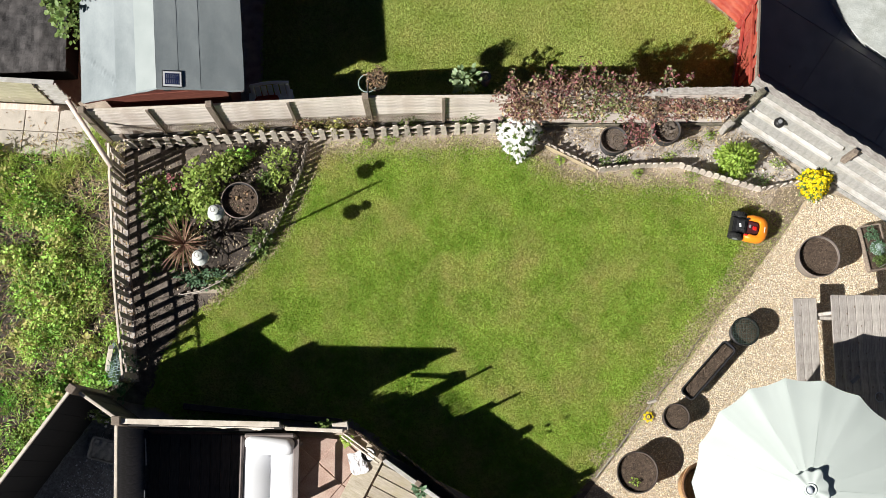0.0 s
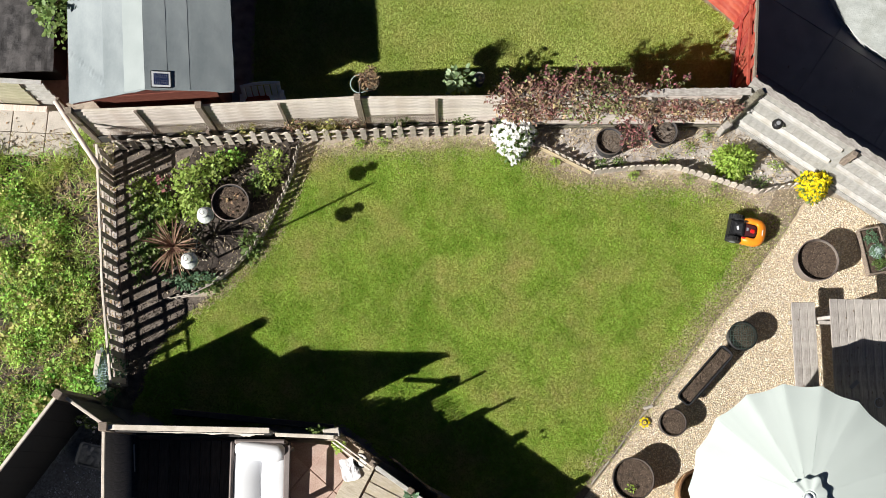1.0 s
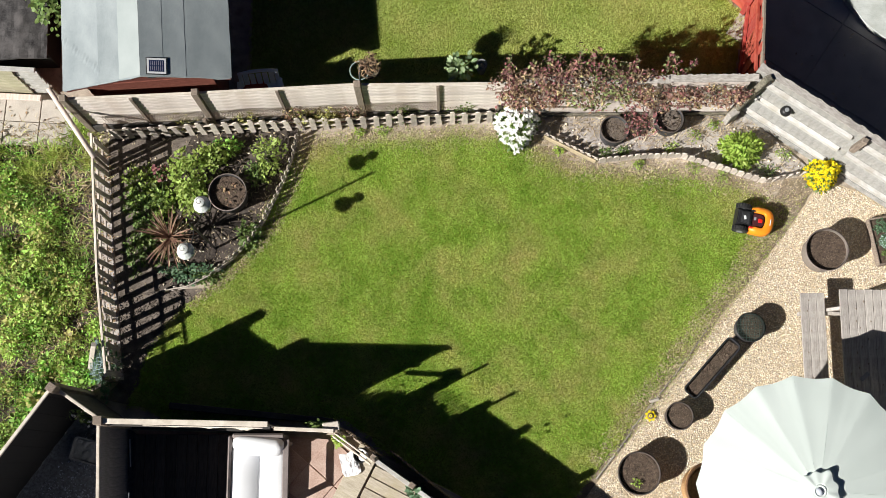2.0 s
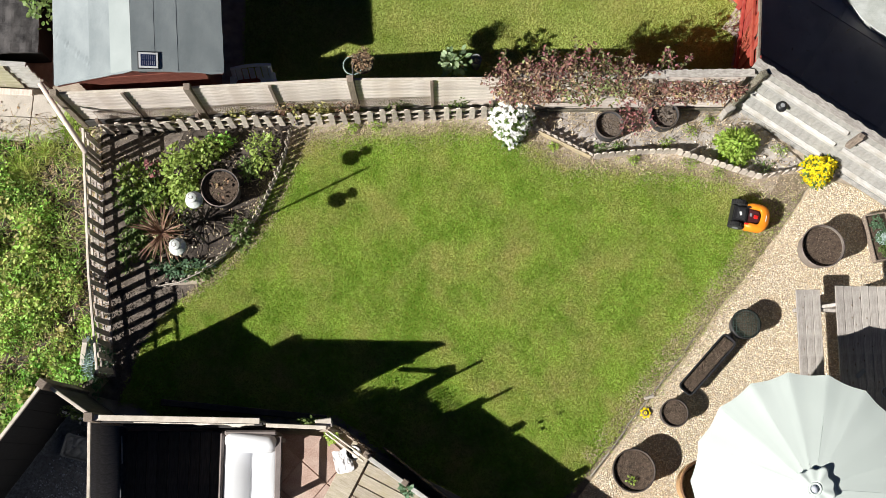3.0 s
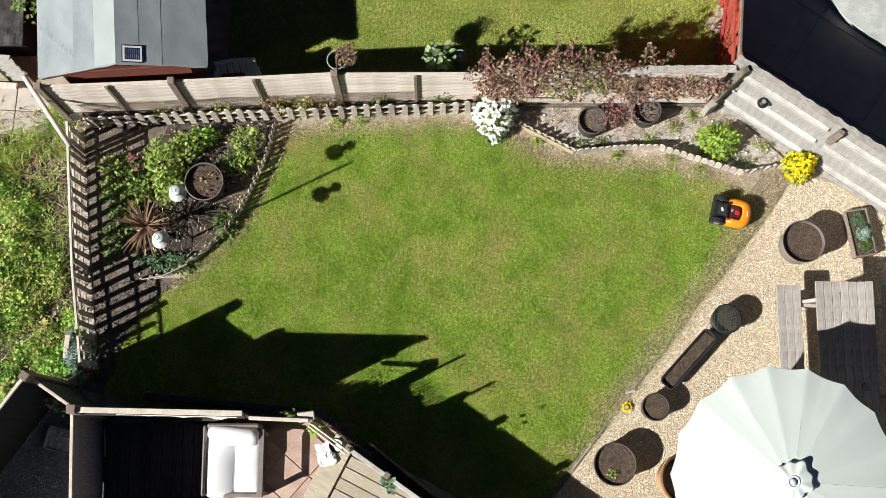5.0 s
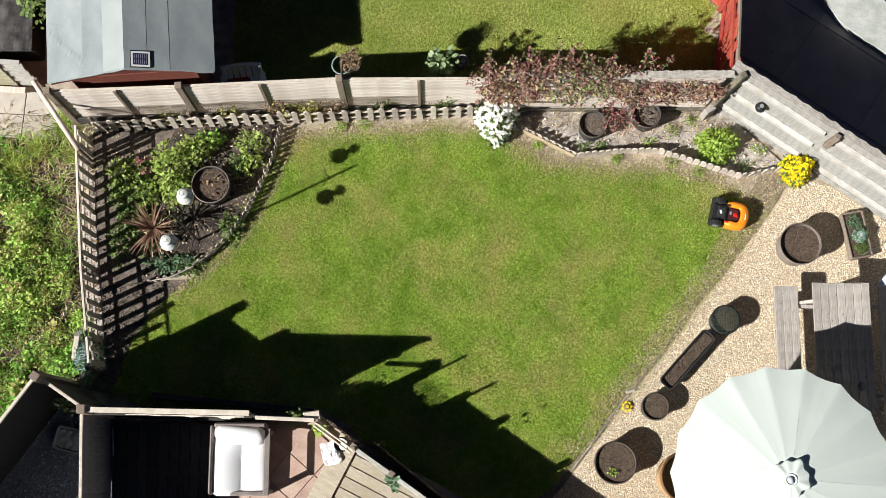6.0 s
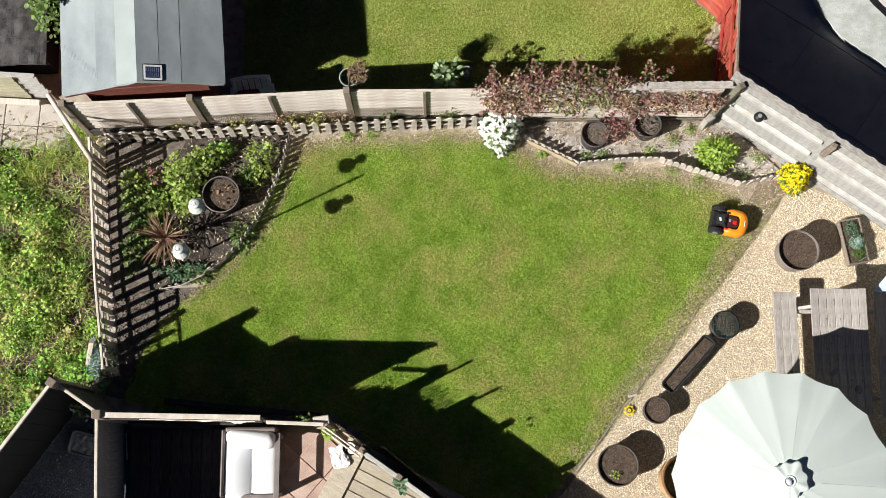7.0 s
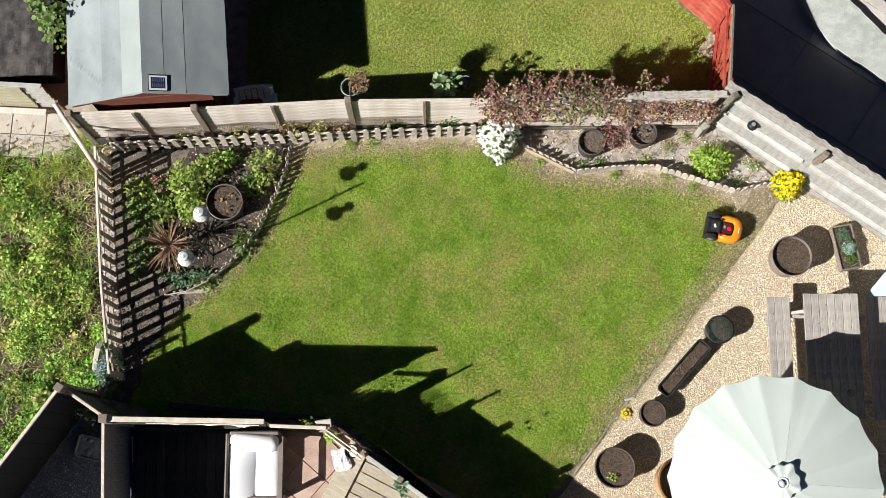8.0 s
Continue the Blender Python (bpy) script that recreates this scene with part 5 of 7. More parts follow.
def top_flap():
    """The bunched canvas of the vent round the finial."""
    bm = bmesh.new()
    steps, rings, grid = 96, 7, []
    for j in range(rings + 1):
        s = j / rings
        ring = []
        for i in range(steps):
            a = 2 * math.pi * i / steps
            fold = math.sin(9 * a + 1.3) * 0.5 + 0.5 * math.sin(5 * a + 4) + 0.4 * noise.noise((2 * math.cos(a), 2 * math.sin(a), 5))
            r = 0.075 + 0.15 * s * (1 + 0.22 * fold * s) * (1 + 0.22 * math.cos(a - 0.5))
            z = UTOP + 0.030 - 0.030 * s ** 1.4 + 0.006 * fold * math.sin(math.pi * min(1, s * 0.8)) + 0.005 * abs(fold) * s
            ring.append(bm.verts.new((r * math.cos(a), r * math.sin(a), z)))
        grid.append(ring)
    for p, q in zip(grid, grid[1:]):
        for i in range(steps):
            k = (i + 1) % steps
            bm.faces.new((p[i], q[i], q[k], p[k]))
    return bm
fl = part("top_flap", top_flap(), M_CANVAS, um, "bunched folds of canvas round the finial", smooth=True)
so = fl.modifiers.new("thickness", "SOLIDIFY"); so.thickness = 0.003
part("base", lathe([(0, 0), (0.27, 0), (0.27, 0.05), (0.22, 0.08), (0.05, 0.10), (0.04, 0.35), (0, 0.35)], 32), M_BLACK, um)

# wicker chair under the parasol
wc = thing("wicker_chair", "brown woven wicker tub chair beside the parasol", "chair", m=pose(3.62, -3.42, 0.012, 0, 0, -62))
def tub_shell():
    bm = bmesh.new()
    g = []
    for j in range(9):
        z = 0.18 + 0.56 * j / 8
        r = 0.27 + 0.05 * j / 8
        g.append([bm.verts.new((r * math.sin(a), -r * math.cos(a), z - 0.16 * (abs(a) / 1.9) ** 2 * j / 8)) for a in np.linspace(-1.9, 1.9, 33)])
    for p, q in zip(g, g[1:]):
        for i in range(32):
            bm.faces.new((p[i], p[i + 1], q[i + 1], q[i]))
    return bm
sh = part("back_shell", tub_shell(), M_WICKER, wc, smooth=True)
so = sh.modifiers.new("thickness", "SOLIDIFY"); so.thickness = 0.012
top_pts = [(0.33 * math.sin(a), -0.33 * math.cos(a), 0.75 - 0.16 * (abs(a) / 1.9) ** 2) for a in np.linspace(-1.95, 1.95, 33)]
part("top_roll", tube(top_pts, 0.018, 8), M_WICKER, wc, smooth=True)
for k in range(14):
    z = 0.21 + 0.038 * k
    r = 0.268 + 0.05 * (z - 0.18) / 0.56
    part("weave_band", tube([(r * math.sin(a), -r * math.cos(a), z - 0.16 * (abs(a) / 1.9) ** 2 * (z - 0.18) / 0.56 + 0.006 * math.sin(24 * a + k * 3.14)) for a in np.linspace(-1.88, 1.88, 70)], 0.016, 5), M_WICKER, wc)
stw = bmesh.new()
for i in range(34):
    a0 = -1.88 + i * 0.096
    tube([((0.296 + 0.052 * k / 5) * math.sin(a0 + 0.11 * k), -(0.296 + 0.052 * k / 5) * math.cos(a0 + 0.11 * k), 0.2 + 0.53 * k / 5 - 0.16 * (abs(min(1.9, a0 + 0.11 * k)) / 1.9) ** 2 * k / 5) for k in range(6)], 0.011, 5, stw)
tagged(part("weave_strip", stw, M_WICKER_PALE, wc, "paler slanting woven strips"), kind="stuff")
part("seat", lathe([(0, 0.36), (0.27, 0.36), (0.28, 0.40), (0.25, 0.43), (0, 0.44)], 28), M_WICKER, wc)
for a in (40, 140, 220, 320):
    part("leg", tube([(0.2 * math.cos(radians(a)), 0.2 * math.sin(radians(a)), 0), (0.22 * math.cos(radians(a)), 0.22 * math.sin(radians(a)), 0.38)], 0.018, 8), M_WICKER, wc)

# ---- robot mower ----
mw = thing("robot_mower", "orange and black robotic lawn mower standing on the grass edge", "robot mower", m=pose(4.495, 0.315, 0.035, 0, 0, -13))
def hull(rim, z0, z1, inset, bev=0.012):
    bm = bmesh.new()
    a = [bm.verts.new((x, y, z0)) for x, y in rim]
    cx, cy = sum(p[0] for p in rim) / len(rim), sum(p[1] for p in rim) / len(rim)
    b = [bm.verts.new((cx + (x - cx) * (1 - inset), cy + (y - cy) * (1 - inset), z1)) for x, y in rim]
    bm.faces.new(a[::-1]); top = bm.faces.new(b)
    for i in range(len(rim)):
        k = (i + 1) % len(rim)
        bm.faces.new((a[i], a[k], b[k], b[i]))
    bmesh.ops.bevel(bm, geom=list(top.edges), offset=bev, segments=2, affect="EDGES")
    return bm
part("chassis", hull([(-0.27, -0.13), (-0.02, -0.15), (0.2, -0.14), (0.24, 0.0), (0.2, 0.14), (-0.02, 0.15), (-0.27, 0.13)], 0.03, 0.13, 0.06), M_BLACK, mw)
def horseshoe():
    """The rounded cover that runs round the front and back along both sides."""
    bm = bmesh.new()
    way = [(-0.06 + 0.15 * k / 4, -1.0) for k in range(4)] + [(None, a) for a in np.linspace(-90, 90, 21)] + [(0.09 - 0.15 * k / 4, 1.0) for k in range(1, 5)]
    prof = [(1.0, 0.05), (1.03, 0.11), (0.98, 0.165), (0.86, 0.198), (0.68, 0.208), (0.54, 0.200), (0.50, 0.16)]
    rings = []
    for x, a in way:
        ring = []
        for k, z in prof:
            if x is None:
                c, d = math.cos(radians(a)), math.sin(radians(a))
                p = (0.09 + 0.185 * (k if k > 0.7 else 0.30 + 0.4 * (k - 0.5)) * max(0.0, c) ** 0.75, 0.198 * k * (1 if d > 0 else -1) * abs(d) ** 0.8)
            else:
                p = (x, a * 0.198 * k * (1 - 0.10 * max(0.0, -x) / 0.06))
            ring.append(bm.verts.new((p[0], p[1], z - (0.03 if x is not None and x < 0 else 0))))
        rings.append(ring)
    for p, q in zip(rings, rings[1:]):
        for i in range(len(prof) - 1):
            bm.faces.new((p[i], q[i], q[i + 1], p[i + 1]))
    bm.faces.new(rings[0]); bm.faces.new(rings[-1][::-1])
    bmesh.ops.recalc_face_normals(bm, faces=bm.faces)
    return bm
part("front_shell", horseshoe(), M_ORANGE, mw, "glossy orange horseshoe cover", smooth=True)
for s in (-1, 1):
    part("side_trim", box(0.09, 0.028, 0.05, (-0.02, s * 0.125, 0.165), (s * 14, 0, 0), bevel=0.010), M_REDBTN if s < 0 else M_BLACK, mw)
    wheel = part("wheel", None or lathe([(0, -0.035), (0.085, -0.035), (0.105, -0.025), (0.108, 0.0), (0.105, 0.025), (0.085, 0.035), (0, 0.035)], 28), M_TYRE, mw, m=pose(-0.17, s * 0.165, 0.108, 90, 0, 0))
    tb = bmesh.new()
    for k in range(18):
        a = 20 * k
        box(0.012, 0.012, 0.062, (0.108 * math.cos(radians(a)), 0.108 * math.sin(radians(a)), 0), (0, 0, a), 0.0, tb)
    part("tread", tb, M_TYRE, wheel)
    part("hub_cap", lathe([(0, -0.04), (0.04, -0.04), (0.045, 0.04), (0, 0.042)], 20), M_GREYPL, wheel)
part("rear_deck", hull([(-0.26, -0.115), (-0.02, -0.125), (-0.02, 0.125), (-0.26, 0.115)], 0.12, 0.185, 0.12), M_BLACK, mw)
part("centre_panel", hull([(-0.03, -0.098), (0.10, -0.092), (0.135, -0.05), (0.142, 0.0), (0.135, 0.05), (0.10, 0.092), (-0.03, 0.098)], 0.12, 0.190, 0.05), M_MAROON, mw, "dark maroon control panel")
part("stop_button", box(0.065, 0.060, 0.03, (0.075, -0.005, 0.195), bevel=0.013), M_REDBTN, mw, "red stop button")
part("rear_grip", hull([(-0.20, -0.085), (-0.06, -0.10), (-0.05, 0.0), (-0.06, 0.10), (-0.20, 0.085)], 0.17, 0.205, 0.22), M_CHARCOAL, mw, "raised charcoal rear cover")
part("logo_plate", box(0.030, 0.055, 0.003, (-0.145, -0.005, 0.2065), (0, 0, 20), bevel=0.001), M_WHITE, mw, "pale printed badge")
part("display", box(0.03, 0.045, 0.004, (0.0, 0.01, 0.192), bevel=0.001), M_GREYPL, mw)
part("badge", box(0.012, 0.09, 0.004, (0.215, 0.0, 0.2075), bevel=0.001), M_WHITE, mw, "pale printed badge")

# ---- twin globe lamp post in the corner bed ----
lp = thing("garden_lamp_post", "thin black lamp post with two white globe lamps", "garden lamp", m=pose(-3.19, -0.065, 0.03))
part("pole", tube([(0, 0, 0), (0, 0, 1.66)], 0.0165, 10), M_BLACK, lp)
part("finial", lathe([(0, 1.64), (0.022, 1.66), (0.012, 1.70), (0.018, 1.72), (0, 1.78)], 14), M_BLACK, lp)
for s, ang in ((1, 73.0), (-1, 73.0)):
    c, d = math.cos(radians(ang)) * s, math.sin(radians(ang)) * s
    part("arm", tube([(0, 0, 1.45), (0.12 * c, 0.12 * d, 1.36), (0.24 * c, 0.24 * d, 1.34), (0.326 * c, 0.326 * d, 1.44)], 0.006, 6), M_BLACK, lp)
    gb = part("shade", lathe([(0.0, -0.045), (0.05, -0.045), (0.108, -0.02), (0.116, 0.0), (0.106, 0.022), (0.06, 0.045), (0.04, 0.09), (0.034, 0.15), (0.0, 0.15)], 36), M_GLOBE, lp, "flat round white shade", smooth=True, m=pose(0.326 * c, 0.326 * d, 1.475))
    part("stem", tube([(0, 0, 0.03), (0, 0, 0.165)], 0.012, 6), M_BLACK, gb)
    part("top_cap", lathe([(0, 0.155), (0.06, 0.155), (0.076, 0.166), (0.06, 0.182), (0, 0.19)], 28), M_GLOBE, gb, "smaller round white cap", smooth=True)
    swirl = [(0.068 * (1 - t) * math.cos(8 * t), 0.068 * (1 - t) * math.sin(8 * t), 0.178 + 0.014 * t) for t in np.linspace(0, 0.9, 22)]
    part("swirl_line", tube(swirl, 0.004, 5), M_POTRIM, gb, "grey spiral moulding")

# ---- plants ----
def plant(name, label, x, y, rx, ry, h, n, size, material, flat=0.55, aspect=0.6, stems=8, base=0.03, category="plant", shell=0.45, flowers=None, bumpy=1.0):
    """A leafy clump: stems and many leaves."""
    ob = thing(name, label, category, m=pose(x, y, base))
    bm = bmesh.new()
    for i in range(stems):
        a = 6.283 * i / stems + random.uniform(-0.3, 0.3)
        k = random.uniform(0.3, 0.85)
        tube([(0.02 * math.cos(a), 0.02 * math.sin(a), -0.02), (0.4 * k * rx * math.cos(a), 0.4 * k * ry * math.sin(a), h * 0.5), (k * rx * math.cos(a), k * ry * math.sin(a), h * 0.85)], 0.006, 4, bm, 0.5)
    part("stem", bm, M_LEAF_MID, ob)
    v, f = (round_leaves if aspect > 0.62 or size > 0.07 else leaves)(ball_points(n, (0, 0, 0.01), rx, ry, h, R, shell, bumpy), size, R, flat, aspect, out=(0, 0, 0))
    part("foliage", np_mesh("foliage", v, f, material), None, ob)
    if flowers:
        k, fs, fm = flowers
        pts = ball_points(k, (0, 0, 0.03), rx, ry, h * 1.02, R, 0.86, bumpy)
        vs, fs_, o = [], [], 0
        for p in pts:
            vv, ff = round_leaves(np.repeat(p[None], 5, 0), fs, R, 0.85, 1.15)
            vs.append(vv); fs_.append(ff + o); o += len(vv)
        tagged(part("blossom", np_mesh("blossom", np.concatenate(vs), np.concatenate(fs_), fm), None, ob), kind="stuff")
    return ob


plant("flowering_bush", "bush covered in white blooms at the fence end", 1.13, 1.69, 0.30, 0.31, 0.62, 800, 0.06, M_LEAF_MID, flowers=(250, 0.036, M_PETAL), category="bush", bumpy=0.5)
plant("marigold_clump", "rounded clump of bright yellow flowers by the fence", 5.49, 0.98, 0.24, 0.22, 0.52, 620, 0.05, M_LEAF_MID, flowers=(440, 0.023, M_YELLOW), category="flowers", bumpy=0.5)
plant("hosta_clump", "lush lime-green leafy clump in the flower bed", 4.37, 1.36, 0.31, 0.27, 0.34, 1500, 0.062, M_LEAF_LIME, 0.55, 0.55, category="plant", bumpy=0.5)
plant("leafy_shrub", "tall bright green leafy shrub in the corner bed", -3.56, 0.90, 0.27, 0.52, 0.60, 900, 0.058, M_LEAF, 0.5, 0.66, category="shrub")
plant("leafy_shrub", "yellow-green bushy plant in the corner bed", -3.22, 1.28, 0.24, 0.20, 0.42, 300, 0.055, M_LEAF, 0.6, 0.65, category="shrub")
plant("climbing_plant", "green leafy climber beside the border edging", -2.45, 1.26, 0.22, 0.34, 0.50, 420, 0.05, M_LEAF, 0.5, 0.6, category="plant")
plant("low_foliage", "low mid-green foliage along the picket fence", -4.15, 0.45, 0.34, 0.62, 0.22, 760, 0.06, M_LEAF_MID, 0.6, 0.6)
plant("low_foliage", "low green foliage beside the spiky plant", -3.55, -0.42, 0.40, 0.15, 0.18, 420, 0.055, M_LEAF_BLUE, 0.6, 0.6)
plant("low_foliage", "small green plant beside the edging", -2.72, 0.10, 0.16, 0.22, 0.22, 260, 0.055, M_LEAF_MID, 0.6, 0.6)
plant("low_foliage", "small green plant in the corner bed", -3.95, 0.05, 0.30, 0.32, 0.16, 320, 0.055, M_LEAF_MID, 0.6, 0.6)
plant("pink_flower", "small plant with dull pink blooms by the picket fence", -4.0, 1.02, 0.12, 0.12, 0.28, 90, 0.05, M_LEAF_MID, flowers=(22, 0.035, M_PURPLE), category="flowers")
for x, y, r, h, mt, lab in ((2.42, 1.33, 0.13, 0.16, M_LEAF_MID, "small green weeds at the edging"), (2.68, 1.36, 0.12, 0.12, M_LEAF_MID, "small green weeds at the edging"), (3.36, 1.42, 0.12, 0.12, M_LEAF, "small leafy weed on dry soil"),
                            (3.72, 1.60, 0.15, 0.16, M_LEAF, "small leafy weed on dry soil"), (4.0, 1.75, 0.12, 0.14, M_LEAF, "small leafy weed on dry soil"), (5.00, 1.30, 0.16, 0.18, M_LEAF, "straggly weed at the fence foot"),
                            (4.75, 1.06, 0.18, 0.14, M_LEAF_MID, "low green weeds by the lime clump"), (-1.15, 1.64, 0.10, 0.12, M_LEAF_LIME, "yellow-green weed under the pickets"), (-0.8, 1.66, 0.14, 0.10, M_LEAF_LIME, "yellow-green weed under the pickets"),
                            (2.9, 1.17, 0.10, 0.05, M_LEAF, "flat weed on the bare strip"), (3.7, 1.12, 0.14, 0.04, M_LEAF, "flat weed on the bare strip"), (4.1, 1.0, 0.16, 0.05, M_LEAF, "flat weed on the bare strip"),
                            (1.75, 1.38, 0.10, 0.05, M_LEAF_LIME, "flat yellowish weed at the edging")):
    plant("weed", lab, x, y, r * 0.8, r * 0.65, h * 0.8, 70, 0.034, mt, 0.6, 0.6, 4)
bp = plant("broadleaf_plant", "pale green broad-leaved plant on tall stems behind the fence", 0.315, 2.33, 0.23, 0.20, 0.34, 62, 0.088, M_LEAF_PALE, 0.7, 0.66, 9, base=0.78, shell=0.45)
for i in range(4):
    part("tall_stem", tube([(0.05 * math.cos(1.6 * i), 0.05 * math.sin(1.6 * i), -0.78), (0.03 * math.cos(1.6 * i), 0.03 * math.sin(1.6 * i), -0.3), (0.0, 0.0, 0.02)], 0.009, 5), M_LEAF_MID, bp)
plant("broadleaf_bush", "large bush with round bright leaves beside the shed roof", -5.36, 3.42, 0.42, 0.50, 0.95, 700, 0.08, M_LEAF_MID, 0.6, 0.75, 10, base=0.95, category="bush", shell=0.6)
part("trunk", tube([(0, 0, -0.95), (0.02, 0.01, -0.4), (0, 0, 0.3)], 0.05, 8, taper=0.6), M_TWIG, scene.objects["broadleaf_bush"])
plant("climbing_plant", "yellowing climber between the picket and panel fences", -1.95, 1.80, 0.22, 0.09, 0.62, 240, 0.045, M_WEED_Y, 0.4, 0.6, 6)
plant("small_fern", "green leaves at the shed corner", -5.12, 1.78, 0.09, 0.09, 0.9, 40, 0.08, M_LEAF, 0.5, 0.6, 4)
plant("ivy_patch", "green ivy on the low fence top", -1.62, -2.58, 0.18, 0.05, 1.0, 150, 0.045, M_LEAF_MID, 0.5, 0.7, 4)
plant("yellow_plant", "small yellow-green plant at the corner post", -1.33, -2.80, 0.09, 0.07, 1.0, 80, 0.05, M_LEAF_LIME, 0.5, 0.7, 4)
plant("white_flowered_weed", "straggly weed with small white blooms in the fence corner", -4.80, -2.47, 0.10, 0.10, 1.12, 90, 0.05, M_LEAF_MID, flowers=(9, 0.022, M_PETAL), category="weed")
plant("potted_plant", "small grey-green plant by the deck fence", -0.30, -3.47, 0.10, 0.10, 1.32, 150, 0.06, M_LEAF_BLUE, 0.5, 0.7, 5)
plant("bramble_heap", "tangle of blue-green leaves at the picket fence end", -4.62, -1.78, 0.16, 0.36, 0.55, 420, 0.06, M_LEAF_BLUE, 0.5, 0.5, 5)

for x, y, rx_, ry_, h_, k_, sz, mt, lab in ((-4.30, 0.85, 0.22, 0.34, 0.22, 300, 0.06, M_LEAF, "low bright foliage between the picket shadows"),
                                            (-4.30, -0.15, 0.20, 0.30, 0.18, 240, 0.055, M_LEAF_MID, "low green foliage by the picket fence"),
                                            (-3.95, 0.62, 0.22, 0.26, 0.26, 300, 0.065, M_LEAF, "bright green seedlings in the corner bed"),
                                            (-3.05, 1.42, 0.22, 0.12, 0.30, 200, 0.055, M_WEED, "yellowing foliage under the pickets"),
                                            (-2.97, 0.69, 0.19, 0.19, 0.34, 230, 0.05, M_BARK, "dead brown leaves in the wide tub"),
                                            (-2.62, 1.02, 0.14, 0.18, 0.36, 160, 0.055, M_LEAF_MID, "dark green climber leaves by the edging"),
                                            (-3.30, -0.50, 0.20, 0.10, 0.16, 160, 0.05, M_LEAF_MID, "low foliage inside the border edging"),
                                            (-3.42, 0.62, 0.16, 0.18, 0.40, 220, 0.065, M_LEAF, "bright leaves beside the lamp post")):
    plant("low_foliage", lab, x, y, rx_, ry_, h_, k_, sz, mt, 0.6, 0.6, 5)

# scrappy growth between the picket and panel fences
for x, k_, mt, lab in ((-2.05, 220, M_CREEPER, "reddish-brown scrappy creeper behind the pickets"), (-1.62, 300, M_WEED_Y, "yellow-green bush behind the pickets"), (-1.25, 160, M_CREEPER, "reddish-brown scrappy creeper behind the pickets"),
                       (-0.55, 110, M_LEAF_MID, "thin green climber on the netting"), (0.35, 100, M_LEAF_MID, "thin green climber on the netting"), (-2.75, 120, M_WEED_Y, "withered climber leaves behind the pickets"), (-3.6, 70, M_WEED_Y, "withered climber leaves behind the pickets")):
    plant("scrappy_climber", lab, x, 1.80 + 0.045 * (x + 1.9), 0.26, 0.08, 0.62, int(k_ * 1.9), 0.040, mt, 0.4, 0.55, 5, category="climbing plant")

# sprigs in the pots
for x, y, h_, mt, lab in ((2.70, -3.36, 0.31, M_LEAF_LIME, "small yellow-green sprig in the brown tub"), (-2.98, 0.58, 0.24, M_LEAF_MID, "small green sprig in the wide tub")):
    plant("sprig", lab, x, y, 0.06, 0.05, 0.06, 26, 0.04, mt, 0.5, 0.6, 3, base=h_)

# spiky bronze cordyline
cd = thing("cordyline", "spiky bronze cordyline with sword-shaped leaves", "plant", m=pose(-3.76, 0.02, 0.03))
part("trunk", tube([(0, 0, 0), (0, 0, 0.38)], 0.035, 8), M_TWIG, cd)
def sword_leaf(l, droop):
    w = 0.011
    v = [(0, -w * 0.6, 0), (0, w * 0.6, 0), (l * 0.5, w, 0), (l * 0.5, 0, -0.006), (l * 0.5, -w, 0), (l * 0.8, w * 0.7, -droop * 0.4), (l * 0.8, 0, -droop * 0.4 - 0.004), (l * 0.8, -w * 0.7, -droop * 0.4), (l, 0, -droop)]
    f = [(0, 1, 3), (1, 2, 3), (0, 3, 4), (4, 3, 7), (3, 6, 7), (3, 2, 5), (3, 5, 6), (7, 6, 8), (6, 5, 8)]
    return np_mesh("sword_leaf", v, f, M_CORDY)
swords = [sword_leaf(random.uniform(0.30, 0.50), random.uniform(0.02, 0.12)) for _ in range(7)]
for i in range(54):
    part("sword_leaf", swords[i % 7], None, cd, m=pose(0, 0, 0.38, 0, -random.uniform(-8, 72), i * 137.5 + random.uniform(-15, 15)))
part("dead_skirt", np_mesh("dead_skirt", *leaves(ball_points(120, (0, 0, 0.03), 0.22, 0.22, 0.28, R), 0.18, R, 0.4, 0.12, out=(0, 0, 0.2)), M_STRAW), None, cd)

